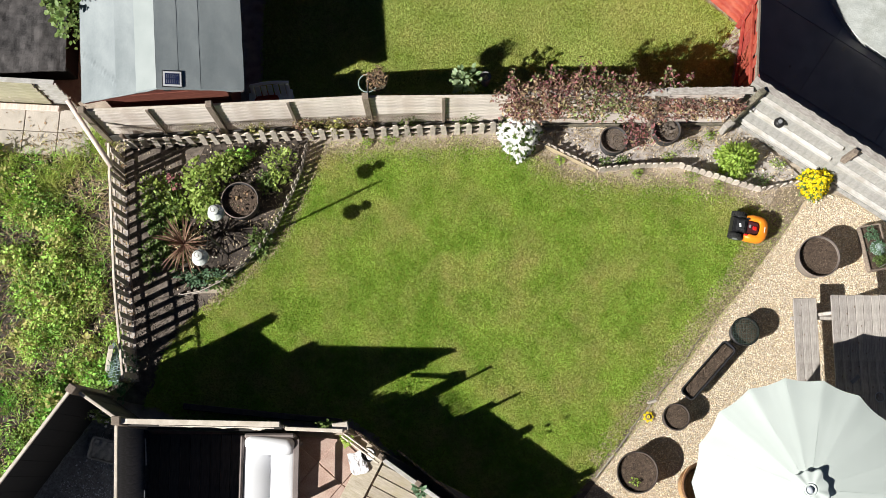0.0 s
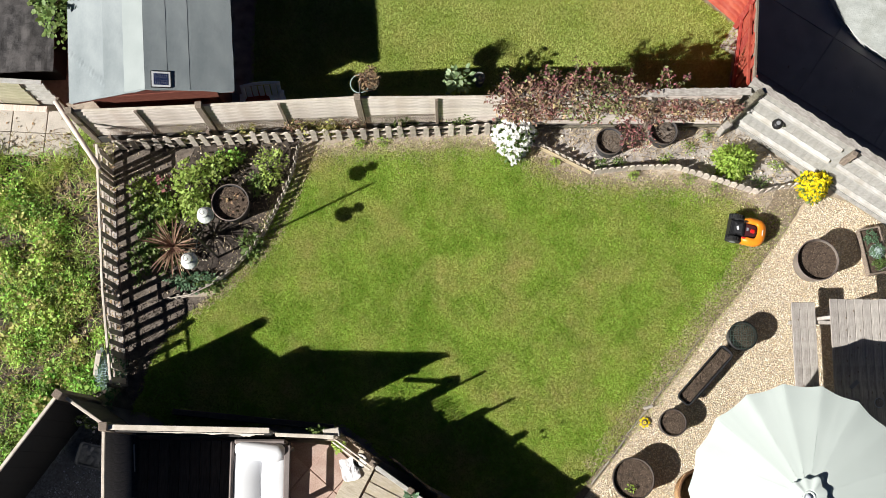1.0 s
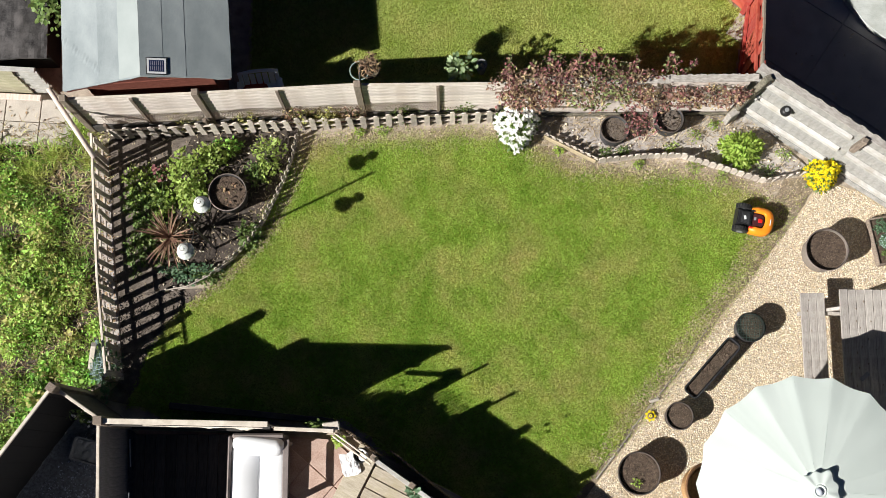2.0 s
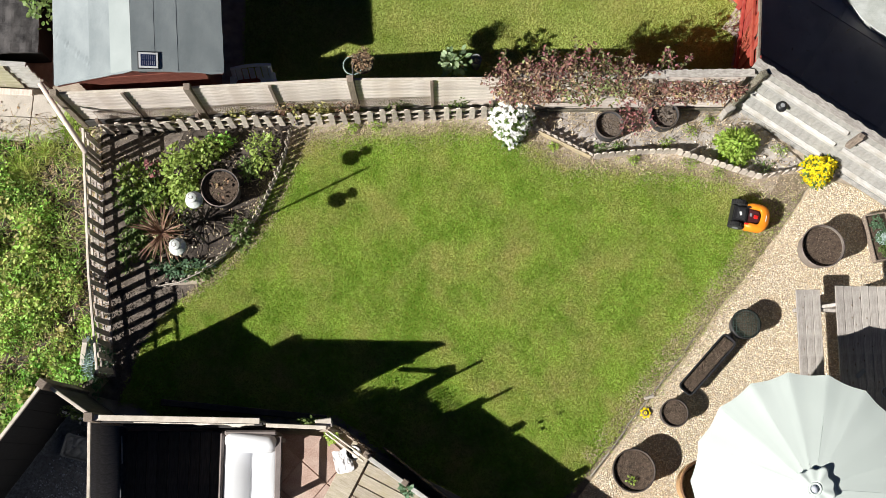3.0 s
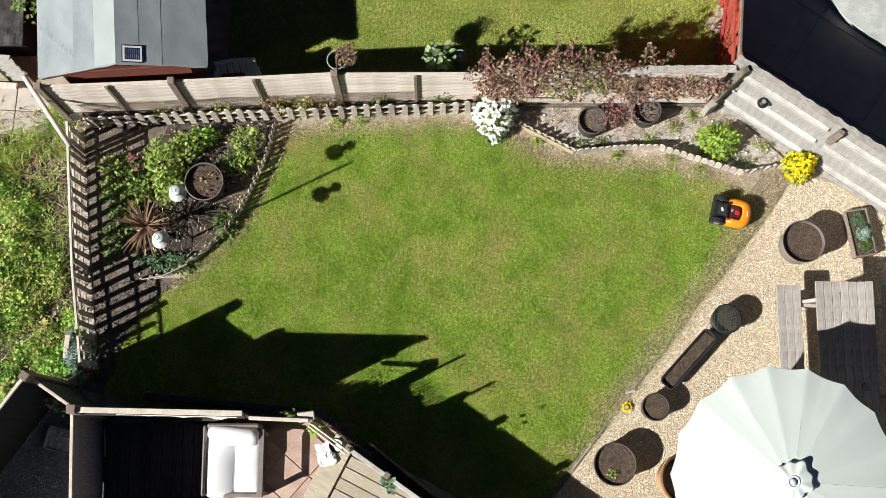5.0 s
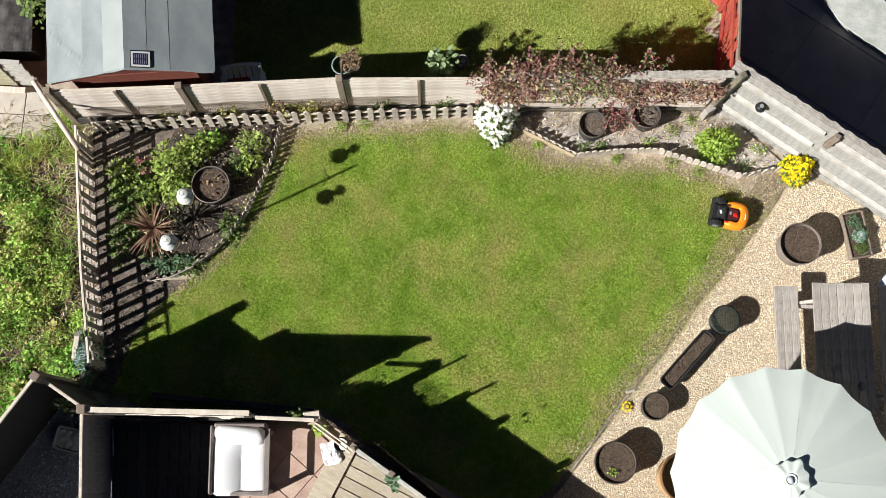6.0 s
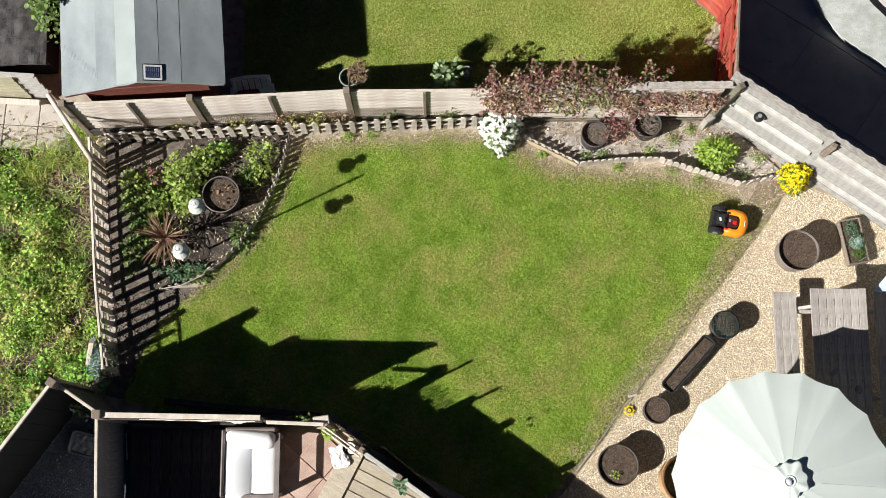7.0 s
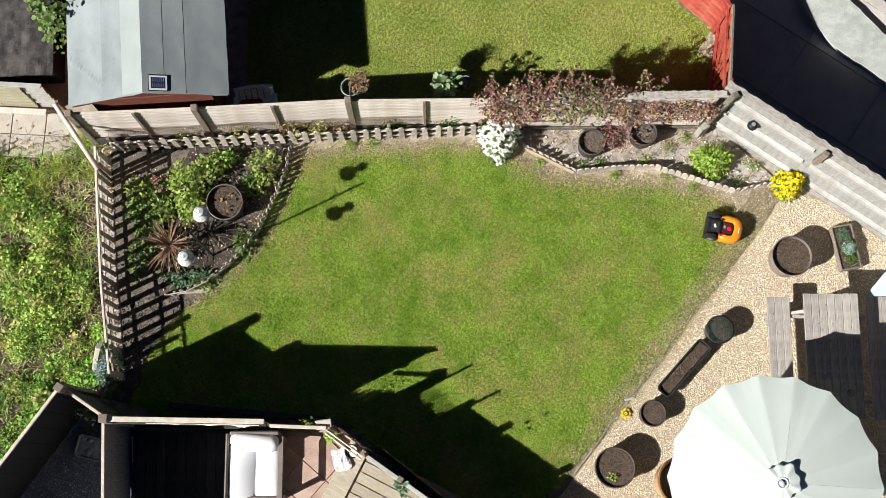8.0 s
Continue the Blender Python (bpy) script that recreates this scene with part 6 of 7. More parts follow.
# bronze creeper draped over the north fence
cr = thing("fence_creeper", "bronze and plum-coloured creeper sprawling over the panel fence", "climbing plant")
bm = bmesh.new()
lf, yg, gn = [], [], []
def drape(x, u):
    """A place on the blanket of growth: u from 0 at the front foot over the top to 1 behind the fence."""
    if u < 0.62:
        k = u / 0.62
        return Vector((x, 1.70 + 0.16 * k, 0.45 + 1.10 * k))
    k = (u - 0.62) / 0.38
    return Vector((x, 1.86 + 0.40 * k, 1.55 + 0.10 * math.sin(math.pi * k) - 0.12 * k))
for i in range(350):
    x0 = 0.86 + 3.25 * random.random() ** 1.35
    west = x0 < 2.75
    if random.random() < (0.42 if not west else 0.60 * (noise.noise((x0 * 3.1, 7.0, 0)) < 0.05)):
        continue
    u = random.uniform(0.26, 0.92) if west else random.uniform(0.26, 0.50)
    top_u = (0.78 + 0.30 * noise.noise((x0 * 2.1, 3.3, 0)) + 0.14 * math.exp(-((x0 - 1.85) / 0.4) ** 2)) if west else 0.54
    u = min(u, top_u)
    pts, du, dx = [drape(x0, u)], random.uniform(-0.03, 0.07), random.uniform(-0.09, 0.09)
    for q in range(random.randint(3, 6)):
        du, dx = du + random.uniform(-0.03, 0.03), dx + random.uniform(-0.05, 0.05)
        u, x0 = min(top_u, max(0.20 + 0.12 * random.random(), u + du)), min(4.2, max(0.70 + 0.35 * random.random(), x0 + dx))
        pts.append(drape(x0, u) + Vector((0, random.uniform(-0.05, 0.03), random.uniform(-0.02, 0.09))))
    tube(pts, 0.005, 3, bm, 0.5)
    for a, b in zip(pts, pts[1:]):
        green = abs(a.x - 2.25) < 0.45 + 0.5 * noise.noise((a.x * 1.7, a.z * 2.0, 4.0))
        for k in range(random.randint(2, 8)):
            q = a.lerp(b, random.random()) + Vector((random.gauss(0, 0.028), random.gauss(0, 0.028), random.gauss(0, 0.03)))
            (yg if random.random() < (0.45 if b is pts[-1] else 0.12) else gn if green and random.random() < 0.6 else lf).append(q)
for x0, n_ in ((0.92, 6), (1.02, 5), (1.22, 4), (1.52, 6), (1.60, 7), (1.86, 9), (1.93, 8), (2.02, 7), (2.12, 6), (2.38, 5), (2.62, 5), (3.05, 6), (3.22, 7), (3.30, 5)):
    lean_ = random.uniform(-0.02, 0.035)
    pts = [Vector((x0 + lean_ * k, 2.02 + 0.035 * k, 1.50 + 0.05 * k)) for k in range(n_)]
    tube(pts, 0.004, 4, bm, 0.4)
    for a in pts:
        for k in range(7):
            (yg if random.random() < 0.6 else gn).append(a + Vector((random.gauss(0, 0.026), random.gauss(0, 0.02), random.gauss(0, 0.02))))
# red young shoots hanging over the bed between the pots
for i in range(8):
    x0 = random.uniform(2.72, 3.10)
    pts = [Vector((x0 + 0.03 * k * random.uniform(-1, 1), 1.80 - 0.055 * k, 0.72 - 0.07 * k)) for k in range(6)]
    tube(pts, 0.004, 3, bm, 0.5)
    for a in pts:
        for k in range(5):
            (yg if random.random() < 0.75 else lf).append(a + Vector((random.gauss(0, 0.025), random.gauss(0, 0.025), random.gauss(0, 0.02))))
part("foliage", np_mesh("foliage", *leaves(np.array(lf), 0.054, R, 0.45, 0.52), M_CREEPER), None, cr)
part("green_foliage", np_mesh("green_foliage", *leaves(np.array(gn), 0.055, R, 0.45, 0.52), M_CREEPGREEN), None, cr, "olive-green older leaves")
tagged(part("young_growth", np_mesh("young_growth", *leaves(np.array(yg), 0.052, R, 0.4, 0.52), M_PURPLE), None, cr, "plum-red young shoots"), kind="stuff")
tagged(part("stem", bm, M_TWIG, cr), kind="stuff")

# hanging basket with a wire ring on the fence post
hb = thing("hanging_basket", "dead brown plant in a wire ring basket on the fence post", "hanging basket", m=pose(-1.06, 2.15, 1.33))
ring = [(0.13 * math.cos(a), 0.13 * math.sin(a), 0) for a in np.linspace(0, 6.283, 33)]
part("ring", tube(ring, 0.0075, 6), M_RINGWIRE, hb)
part("bracket", tube([(0, -0.22, 0.0), (0, -0.05, 0.03), (0, 0.0, 0.02), (0.02, 0.12, 0.02)], 0.007, 5), M_WIRE, hb)
part("liner", lathe([(0, -0.13), (0.07, -0.12), (0.12, -0.08), (0.145, -0.03), (0.15, 0.02), (0.135, 0.02), (0.11, -0.03), (0, -0.04)], 28, at=(0.13, 0.03, 0)), M_LINER, hb, "brown mossy basket liner", smooth=True)
dead = bmesh.new()
tips = []
for i in range(34):
    a, k = random.uniform(0, 6.283), random.uniform(0.3, 1.0)
    x_, y_ = 0.13 + 0.13 * k * math.cos(a), 0.04 + 0.16 * k * math.sin(a)
    z_ = random.uniform(0.08, 0.24)
    tube([(0.13 + 0.03 * math.cos(a), 0.03 + 0.03 * math.sin(a), -0.05), (0.5 * (x_ + 0.13), 0.5 * (y_ + 0.03), z_ * 0.7), (x_, y_, z_)], 0.004, 4, dead, 0.5)
    tips += [(x_ + random.gauss(0, 0.02), y_ + random.gauss(0, 0.02), z_ * random.uniform(0.4, 1.0)) for _ in range(9)]
tagged(part("dead_stem", dead, M_TWIG, hb), kind="stuff")
part("dead_foliage", np_mesh("dead_foliage", *leaves(np.array(tips), 0.062, R, 0.3, 0.24), M_BARK), None, hb)
hp = thing("plant_pot", "small grey pot standing behind the fence", "plant pot", m=pose(0.63, 2.58, 0.02))
part("body", lathe([(0, 0), (0.055, 0), (0.080, 0.34), (0.068, 0.34), (0.05, 0.27), (0, 0.27)], 24), M_GREYPL, hp, smooth=True)
part("pebble_top", np_mesh("pebble_top", *stones(R.normal(0, 0.022, (60, 2)), 0.275, 0.012, R), M_STONE), None, hp, "pale pebbles on top")
# fallen sunflower ornament on the gravel edge
sf = thing("sunflower_ornament", "yellow metal sunflower ornament lying on the gravel edge", "ornament", m=pose(2.955, -2.44, 0.03))
for i in range(7):
    part("petal", np_mesh("petal", [(0.03, -0.018, 0.02), (0.03, 0.018, 0.02), (0.06, 0.022, 0.03), (0.06, -0.022, 0.03), (0.088, 0, 0.015)], [(0, 2, 1), (0, 3, 2), (3, 4, 2)], M_YELLOW), None, sf, m=pose(0, 0, 0, 0, 0, i * 360 / 7))
part("disc", lathe([(0, 0.02), (0.04, 0.02), (0.046, 0.035), (0.03, 0.045), (0, 0.045)], 16), M_TWIG, sf)
part("disc_ring", lathe([(0.012, 0.046), (0.022, 0.046), (0.022, 0.05), (0.012, 0.05), (0.012, 0.046)], 14), M_YELLOW, sf)
# wall lamp on the east fence
wl = thing("fence_lamp", "small black lamp fixed on the fence boards", "lamp", m=at_line(E_A, E_B, 0.64, -0.01, 1.08))
part("body", lathe([(0, -0.02), (0.06, -0.02), (0.075, 0.02), (0.07, 0.06), (0.04, 0.09), (0, 0.095)], 20, at=(0, -0.05, 0)), M_BLACK, wl, smooth=True)
part("lens", lathe([(0, 0.096), (0.03, 0.094), (0.03, 0.10), (0, 0.102)], 16, at=(0, -0.05, 0)), M_GREYPL, wl)

# weeds on the open ground
sheet("bare_strip", [(-5.02, 1.40), (-4.79, 1.42), (-4.60, -0.6), (-4.41, -1.95), (-4.62, -1.95), (-4.80, -0.6)], 0.022, M_DRYSOIL, "bare pale soil under the picket fence", "soil", 0.03)
wrim = [(-5.02, 1.30), (-4.84, -0.6), (-4.66, -1.80), (-5.05, -2.10), (-5.90, -3.25), (-6.52, -4.1), (-7.4, -4.1), (-7.4, 1.45), (-5.9, 1.5), (-5.3, 1.3)]
def weed_fields(p):
    """How lush and how dry the ground is at each place."""
    lush = np.array([noise.noise((a * 1.0, b * 1.0, 5)) + 0.6 * noise.noise((a * 3.1, b * 3.1, 9)) for a, b in p])
    dry = np.array([noise.noise((a * 0.9 + 4, b * 0.9, 2)) + 0.5 * noise.noise((a * 2.6, b * 2.6, 1)) for a, b in p])
    dry = dry + 0.12 + 0.75 * np.exp(-((p[:, 0] + 5.55) ** 2 + (p[:, 1] - 0.95) ** 2) / 0.16) + 0.9 * np.exp(-((p[:, 0] + 5.0) ** 2 / 0.7 + (p[:, 1] - 0.85) ** 2 / 0.6)) + 0.5 * np.exp(-((p[:, 0] + 4.75) ** 2 / 0.10 + (p[:, 1] + 1.2) ** 2 / 0.3))
    return lush - 1.5 * np.maximum(dry - 0.30, 0), dry


p = scatter(wrim, 7600, R)
lush, dry = weed_fields(p)
keep_ = lush + R.normal(0, 0.12, len(p)) > -0.16
p, lush, dry = p[keep_], lush[keep_], dry[keep_]
groups = {"green": [], "yellow": [], "dark": []}
for (a, b), d, y in zip(p, lush, dry):
    k, r = int(R.integers(7, 22)), R.uniform(0.04, 0.15)
    q = R.normal(0, 0.55, (k, 2)) * r
    hh = 0.04 + 0.38 * np.clip(d + 0.3, 0, 1) * R.uniform(0.2, 1.0)
    pts = np.c_[a + q[:, 0], b + q[:, 1], 0.03 + hh * np.clip(1 - (np.hypot(q[:, 0], q[:, 1]) / (1.4 * r)) ** 2, 0.05, 1)]
    kind_ = "yellow" if R.uniform() < np.clip(0.10 + 0.55 * y, 0.04, 0.8) else ("dark" if R.uniform() < 0.14 else "green")
    groups[kind_].append((round_leaves if R.uniform() < 0.7 else leaves)(pts, R.choice([0.024, 0.032, 0.040, 0.052, 0.068], p=[0.2, 0.3, 0.28, 0.16, 0.06]), R, 0.5, R.uniform(0.28, 0.68), out=(a, b, 0)))
centres = scatter(wrim, 1150, R)
lush, dry = weed_fields(centres)
for (a, b), d, y in zip(centres, lush, dry):
    if d < -0.15:
        continue
    k, r, hh = int(R.integers(30, 84)), R.uniform(0.07, 0.20), R.uniform(0.12, 0.42)
    pts = ball_points(k, (a, b, 0.02), r, r, hh, R, 0.4)
    kind_ = "yellow" if R.uniform() < np.clip(0.16 + 0.4 * y, 0.06, 0.7) else ("dark" if R.uniform() < 0.12 else "green")
    groups[kind_].append((round_leaves if R.uniform() < 0.8 else leaves)(pts, R.choice([0.034, 0.044, 0.056, 0.070]), R, 0.55, R.uniform(0.35, 0.7), out=(a, b, 0)))
for kind_, mt, lab in (("green", M_WEED, "thick leafy green weeds on open ground"), ("yellow", M_WEED_Y, "yellowing weeds with withered leaves"), ("dark", M_LEAF_MID, "darker small-leaved weeds on open ground")):
    tagged(new("weeds", np_mesh("weeds", *join(*groups[kind_]), mt)), lab, "weeds", kind="stuff")
p = scatter(wrim, 3000, R)
p = np.concatenate([p] + [c + R.normal(0, 0.05, (30, 2)) for c in scatter(wrim, 160, R)])
grass("tall_grass", p, 0.015, 0.16, 0.011, 1.25, M_WEED, "long uncut grass among the weeds")
p = np.concatenate([np.array(c) + R.normal(0, s_, (k, 2)) for c, s_, k in (((-5.86, 1.02), 0.10, 420), ((-5.55, 1.30), 0.08, 240), ((-6.3, 0.75), 0.12, 380), ((-5.05, 1.25), 0.07, 160), ((-5.2, 1.62), 0.09, 200), ((-6.5, 1.3), 0.1, 200))])
grass("grass_tuft", p, 0.015, 0.22, 0.010, 1.2, M_BLADE, "tufts of long bright green grass")
p = scatter(wrim, 5200, R)
lush, dry = weed_fields(p)
p = p[dry + R.normal(0, 0.25, len(p)) > 0.28]
grass("dead_litter", p, 0.03, 0.13, 0.008, 1.45, M_STRAW, "dead pale stalks among the weeds")
p = np.concatenate([scatter(wrim, 6000, R), scatter([(-5.05, 1.40), (-4.78, 1.42), (-4.60, -0.6), (-4.44, -1.9), (-4.70, -1.9), (-4.86, -0.6)], 1500, R)])
tagged(new("leaf_litter", np_mesh("leaf_litter", *leaves(np.c_[p, R.uniform(0.02, 0.05, len(p))], 0.05, R, 0.7, 0.4), M_BARK)), "brown withered leaf litter", "litter", kind="stuff")
p = scatter([(-4.85, 1.9), (-4.70, 0.6), (-5.15, 0.5), (-6.3, 1.2), (-6.6, 1.75)], 320, R)
grass("dry_grass", p, 0.015, 0.15, 0.010, 1.35, M_STRAW, "dry straw-coloured grass at the corner")
p = scatter([(-4.85, 1.9), (-4.70, 0.6), (-5.15, 0.5), (-6.3, 1.2), (-6.6, 1.75)], 520, R)
grass("corner_grass", p, 0.015, 0.13, 0.010, 1.3, M_WEED_Y, "yellow-green grass at the corner")
SLABS = [(-7.3, 1.45), (-5.3, 1.35), (-5.3, 2.2), (-7.3, 2.25)]
grass("dry_scraps", scatter(SLABS, 50, R), 0.038, 0.06, 0.008, 1.5, M_STRAW, "straw and scraps on the pale slabs")
p = scatter(SLABS, 45, R)
tagged(new("leaf_litter", np_mesh("leaf_litter", *leaves(np.c_[p, R.uniform(0.04, 0.06, len(p))], 0.05, R, 0.7, 0.5), M_BARK)), "brown litter on the pale slabs", "litter", kind="stuff")
# dry scraps on the bare strips
strip = [(-2.0, 1.40), (-1.2, 1.52), (0.9, 1.58), (1.5, 1.34), (2.2, 1.05), (3.5, 0.95), (4.7, 0.66), (5.0, 0.38), (5.5, 0.9), (5.35, 1.04), (4.7, 0.88), (3.5, 1.25), (2.9, 1.23), (2.3, 1.17), (1.5, 1.57), (0.9, 1.72), (-2.0, 1.62)]
tagged(new("loose_grit", np_mesh("loose_grit", *stones(scatter(strip, 5500, R), 0.004, 0.009, R), M_STONE)), "loose pale grit on the bare strip", "gravel", kind="stuff")
grass("dry_scraps", scatter(strip, 15000, R), 0.008, 0.045, 0.008, 1.5, M_STRAW, "dead dry grass and straw on the bare strip")
grass("dry_scraps", scatter([(4.80, 0.34), (4.25, -0.5), (2.95, -2.16), (2.2, -3.2), (2.28, -3.28), (3.05, -2.28), (4.3, -0.78), (5.1, 0.3)], 5000, R), 0.008, 0.04, 0.008, 1.5, M_STRAW, "dead dry grass along the lawn edge")
grass("dry_scraps", scatter([(-4.2, -1.7), (-3.9, -1.15), (-3.5, -0.8), (-2.95, -0.35), (-2.45, 0.35), (-2.2, 1.0), (-2.12, 0.9), (-2.5, 0.15), (-3.0, -0.5), (-3.6, -0.95)], 2600, R), 0.008, 0.045, 0.008, 1.5, M_STRAW, "dead dry grass along the bed edge")
grass("dry_scraps", scatter(BED_NE, 1500, R), 0.036, 0.10, 0.009, 1.5, M_STRAW, "bleached straw scattered on the dry bed")
grass("dry_scraps", scatter(BED_NW, 700, R), 0.036, 0.08, 0.009, 1.5, M_STRAW, "withered stalks on the dug bed")
grass("dry_scraps", scatter([(-2.0, 1.5), (-2.13, 0.9), (-2.38, 0.3), (-2.85, -0.32), (-3.4, -0.72), (-3.55, -0.95), (-3.0, -0.55), (-2.35, 0.15), (-2.05, 0.8), (-1.85, 1.4)], 26000, R), 0.022, 0.045, 0.009, 1.4, M_STRAW, "dead dry grass between the edging and lawn")
SW_SOIL = [(-4.55, -0.72), (-3.6, -0.66), (-3.45, -0.80), (-3.75, -1.1), (-4.05, -1.6), (-4.25, -2.3), (-4.5, -2.1)]
tagged(new("soil_crumbs", np_mesh("soil_crumbs", *stones(scatter(SW_SOIL, 3800, R), 0.014, 0.011, R), M_TRODSOIL)), "dark soil crumbs beside the pickets", "soil", kind="stuff")
for bed, k, mt in ((BED_NW, 3600, M_CRUMB), ([(-4.7, 1.5), (-3.3, 1.5), (-3.5, 0.9), (-3.7, 0.2), (-3.6, -0.55), (-4.5, -0.7)], 1500, M_TRODSOIL), (BED_NE, 2600, M_DRYSOIL)):
    q = scatter(bed, k, R)
    tagged(new("bark_scraps", np_mesh("bark_scraps", *stones(q, 0.037, 0.009, R), mt)), "crumbled soil and bark scraps", "soil", kind="stuff")
grass("dead_stalks", scatter([(1.0, 1.80), (3.2, 1.45), (4.3, 1.6), (5.2, 1.25), (4.4, 1.92), (1.0, 1.92)], 2400, R), 0.035, 0.11, 0.007, 1.5, M_STRAW, "dead pale stalks along the fence foot")

q = scatter(BED_NE, 240, R)
tagged(new("pebbles", np_mesh("pebbles", *stones(q, 0.040, 0.022, R), M_STONE)), "stray pale pebbles on the dry bed", "pebbles", kind="stuff")
q = scatter(BED_NW, 220, R)
tagged(new("pebbles", np_mesh("pebbles", *stones(q, 0.040, 0.020, R), M_STONE)), "stray pale pebbles on the dug bed", "pebbles", kind="stuff")

# ---- patio side ----
sofa = thing("garden_armchair", "deep garden armchair with white cushions on the patio", "armchair", m=pose(-2.415, -3.195, 0.10))
part("base", box(0.74, 0.94, 0.10, (0, 0, 0.07), bevel=0.02), M_SOFA, sofa)
part("backrest", box(0.045, 0.94, 0.36, (-0.385, 0, 0.20), (0, -6, 0), bevel=0.02), M_SOFA, sofa)
part("armrest", box(0.70, 0.07, 0.46, (0.0, 0.46, 0.25), bevel=0.02), M_SOFA, sofa)
part("armrest", box(0.70, 0.07, 0.26, (0.0, -0.45, 0.15), bevel=0.02), M_SOFA, sofa)
part("armrest", box(0.085, 0.90, 0.035, (0.375, -0.03, 0.43), bevel=0.01), M_SOFA, sofa, "open flat armrest board")
for y in (-0.43, 0.37):
    part("arm_post", box(0.08, 0.06, 0.42, (0.375, y, 0.21), bevel=0.01), M_SOFA, sofa)
def cushion(sx, sy, sz):
    bm = box(sx, sy, sz, bevel=min(sx, sy, sz) * 0.32)
    bmesh.ops.subdivide_edges(bm, edges=bm.edges[:], cuts=1, use_grid_fill=True)
    bmesh.ops.smooth_vert(bm, verts=bm.verts[:], factor=0.5, use_axis_x=True, use_axis_y=True, use_axis_z=True)
    return bm
part("seat_cushion", cushion(0.38, 0.86, 0.16), M_CUSHION, sofa, "white seat cushion", smooth=True, m=pose(0.165, -0.06, 0.19))
part("side_cushion", cushion(0.40, 0.84, 0.14), M_CUSHION, sofa, "white sloping cushion", smooth=True, m=pose(-0.185, -0.07, 0.245, 0, 17, 0))
part("back_cushion", cushion(0.70, 0.24, 0.36), M_CUSHION, sofa, "white upright cushion", smooth=True, m=pose(0.0, 0.335, 0.37, -14, 0, -3))

bag = thing("plastic_bag", "crumpled white plastic bag lying on the patio", "bag", m=pose(-1.20, -3.095, 0.182, 0, 0, 18))
bm = bmesh.new()
bmesh.ops.create_grid(bm, x_segments=26, y_segments=26, size=0.5)
for q in bm.verts:
    u, v_ = q.co.x, q.co.y
    fold = 0.6 + 0.7 * noise.noise((u * 3.2, v_ * 3.2, 1.5)) + 0.3 * noise.noise((u * 8, v_ * 8, 4))
    pull = 1 - 0.22 * noise.noise((u * 3, v_ * 3, 9))
    q.co = Vector((u * 0.25 * pull, v_ * 0.31 * (1 - 0.25 * u) * pull, 0.012 + 0.045 * fold * (1 - 1.2 * max(abs(u), abs(v_))) + 0.02 * (0.5 - max(abs(u), abs(v_)))))
g = bmesh.ops.extrude_face_region(bm, geom=bm.faces[:])
bmesh.ops.translate(bm, verts=[e for e in g["geom"] if isinstance(e, bmesh.types.BMVert)], vec=(0, 0, -0.008))
bmesh.ops.recalc_face_normals(bm, faces=bm.faces)
part("bag", bm, M_PAPER, bag)
bkt = thing("bucket", "small black bucket with a white lid on the patio", "bucket", m=pose(-1.05, -2.985, 0.172, 0, 0, -20))
part("body", lathe([(0, 0), (0.075, 0), (0.098, 0.13), (0.105, 0.135), (0.092, 0.132), (0.07, 0.02), (0, 0.02)], 28), M_BLACK, bkt, smooth=True)
part("lid", lathe([(0, 0.118), (0.05, 0.122), (0.058, 0.132), (0.05, 0.14), (0.03, 0.134), (0, 0.13)], 24, at=(0.035, -0.01, 0)), M_WHITE, bkt, "white round lid", smooth=True)
part("handle", tube([(-0.07 + 0.13 * k / 8, 0.055 + 0.02 * math.sin(math.pi * k / 8), 0.145 + 0.01 * math.sin(math.pi * k / 8)) for k in range(9)], 0.013, 6), M_WHITE, bkt)

bx = thing("storage_box", "low cloudy plastic storage box in the dark yard", "storage box", m=pose(-4.82, -2.93, 0.02, 0, 0, -14))
part("body", tray([(0.36, 0.26, 0.04, 0.0), (0.42, 0.31, 0.05, 0.17), (0.44, 0.33, 0.05, 0.175), (0.44, 0.33, 0.05, 0.19), (0.40, 0.29, 0.045, 0.185), (0.35, 0.25, 0.04, 0.03)]), M_GREYPL, bx)
bm = bmesh.new()
bmesh.ops.create_grid(bm, x_segments=20, y_segments=16, size=0.5, matrix=Matrix.Translation((0, 0, 0.13)) @ Matrix.Diagonal((0.37, 0.26, 1, 1)))
for q in bm.verts:
    q.co.z += 0.05 * abs(noise.noise((q.co.x * 9, q.co.y * 9, 3))) + 0.015 * noise.noise((q.co.x * 30, q.co.y * 30, 1))
part("crumpled_sheet", bm, M_GREYPL, bx, "crumpled grey plastic sheet")
tagged(new("yard_grit", np_mesh("yard_grit", *stones(scatter([(-4.36, -2.72), (-4.24, -4.4), (-5.9, -4.0), (-5.1, -2.9), (-4.75, -2.45)], 2600, R), 0.016, 0.013, R), M_GRIT)), "blue-grey grit on the dark yard", "grit", kind="stuff")
# added white rod imitates sunlight leaking under the fence boards
cn = thing("light_slit_rod", "thin white rod standing in for a slit of sunlight along the fence foot", "cane")
part("cane", tube([(-4.262, -2.76, 0.12), (-4.232, -3.14, 0.12)], 0.010, 6), M_WHITE, cn)

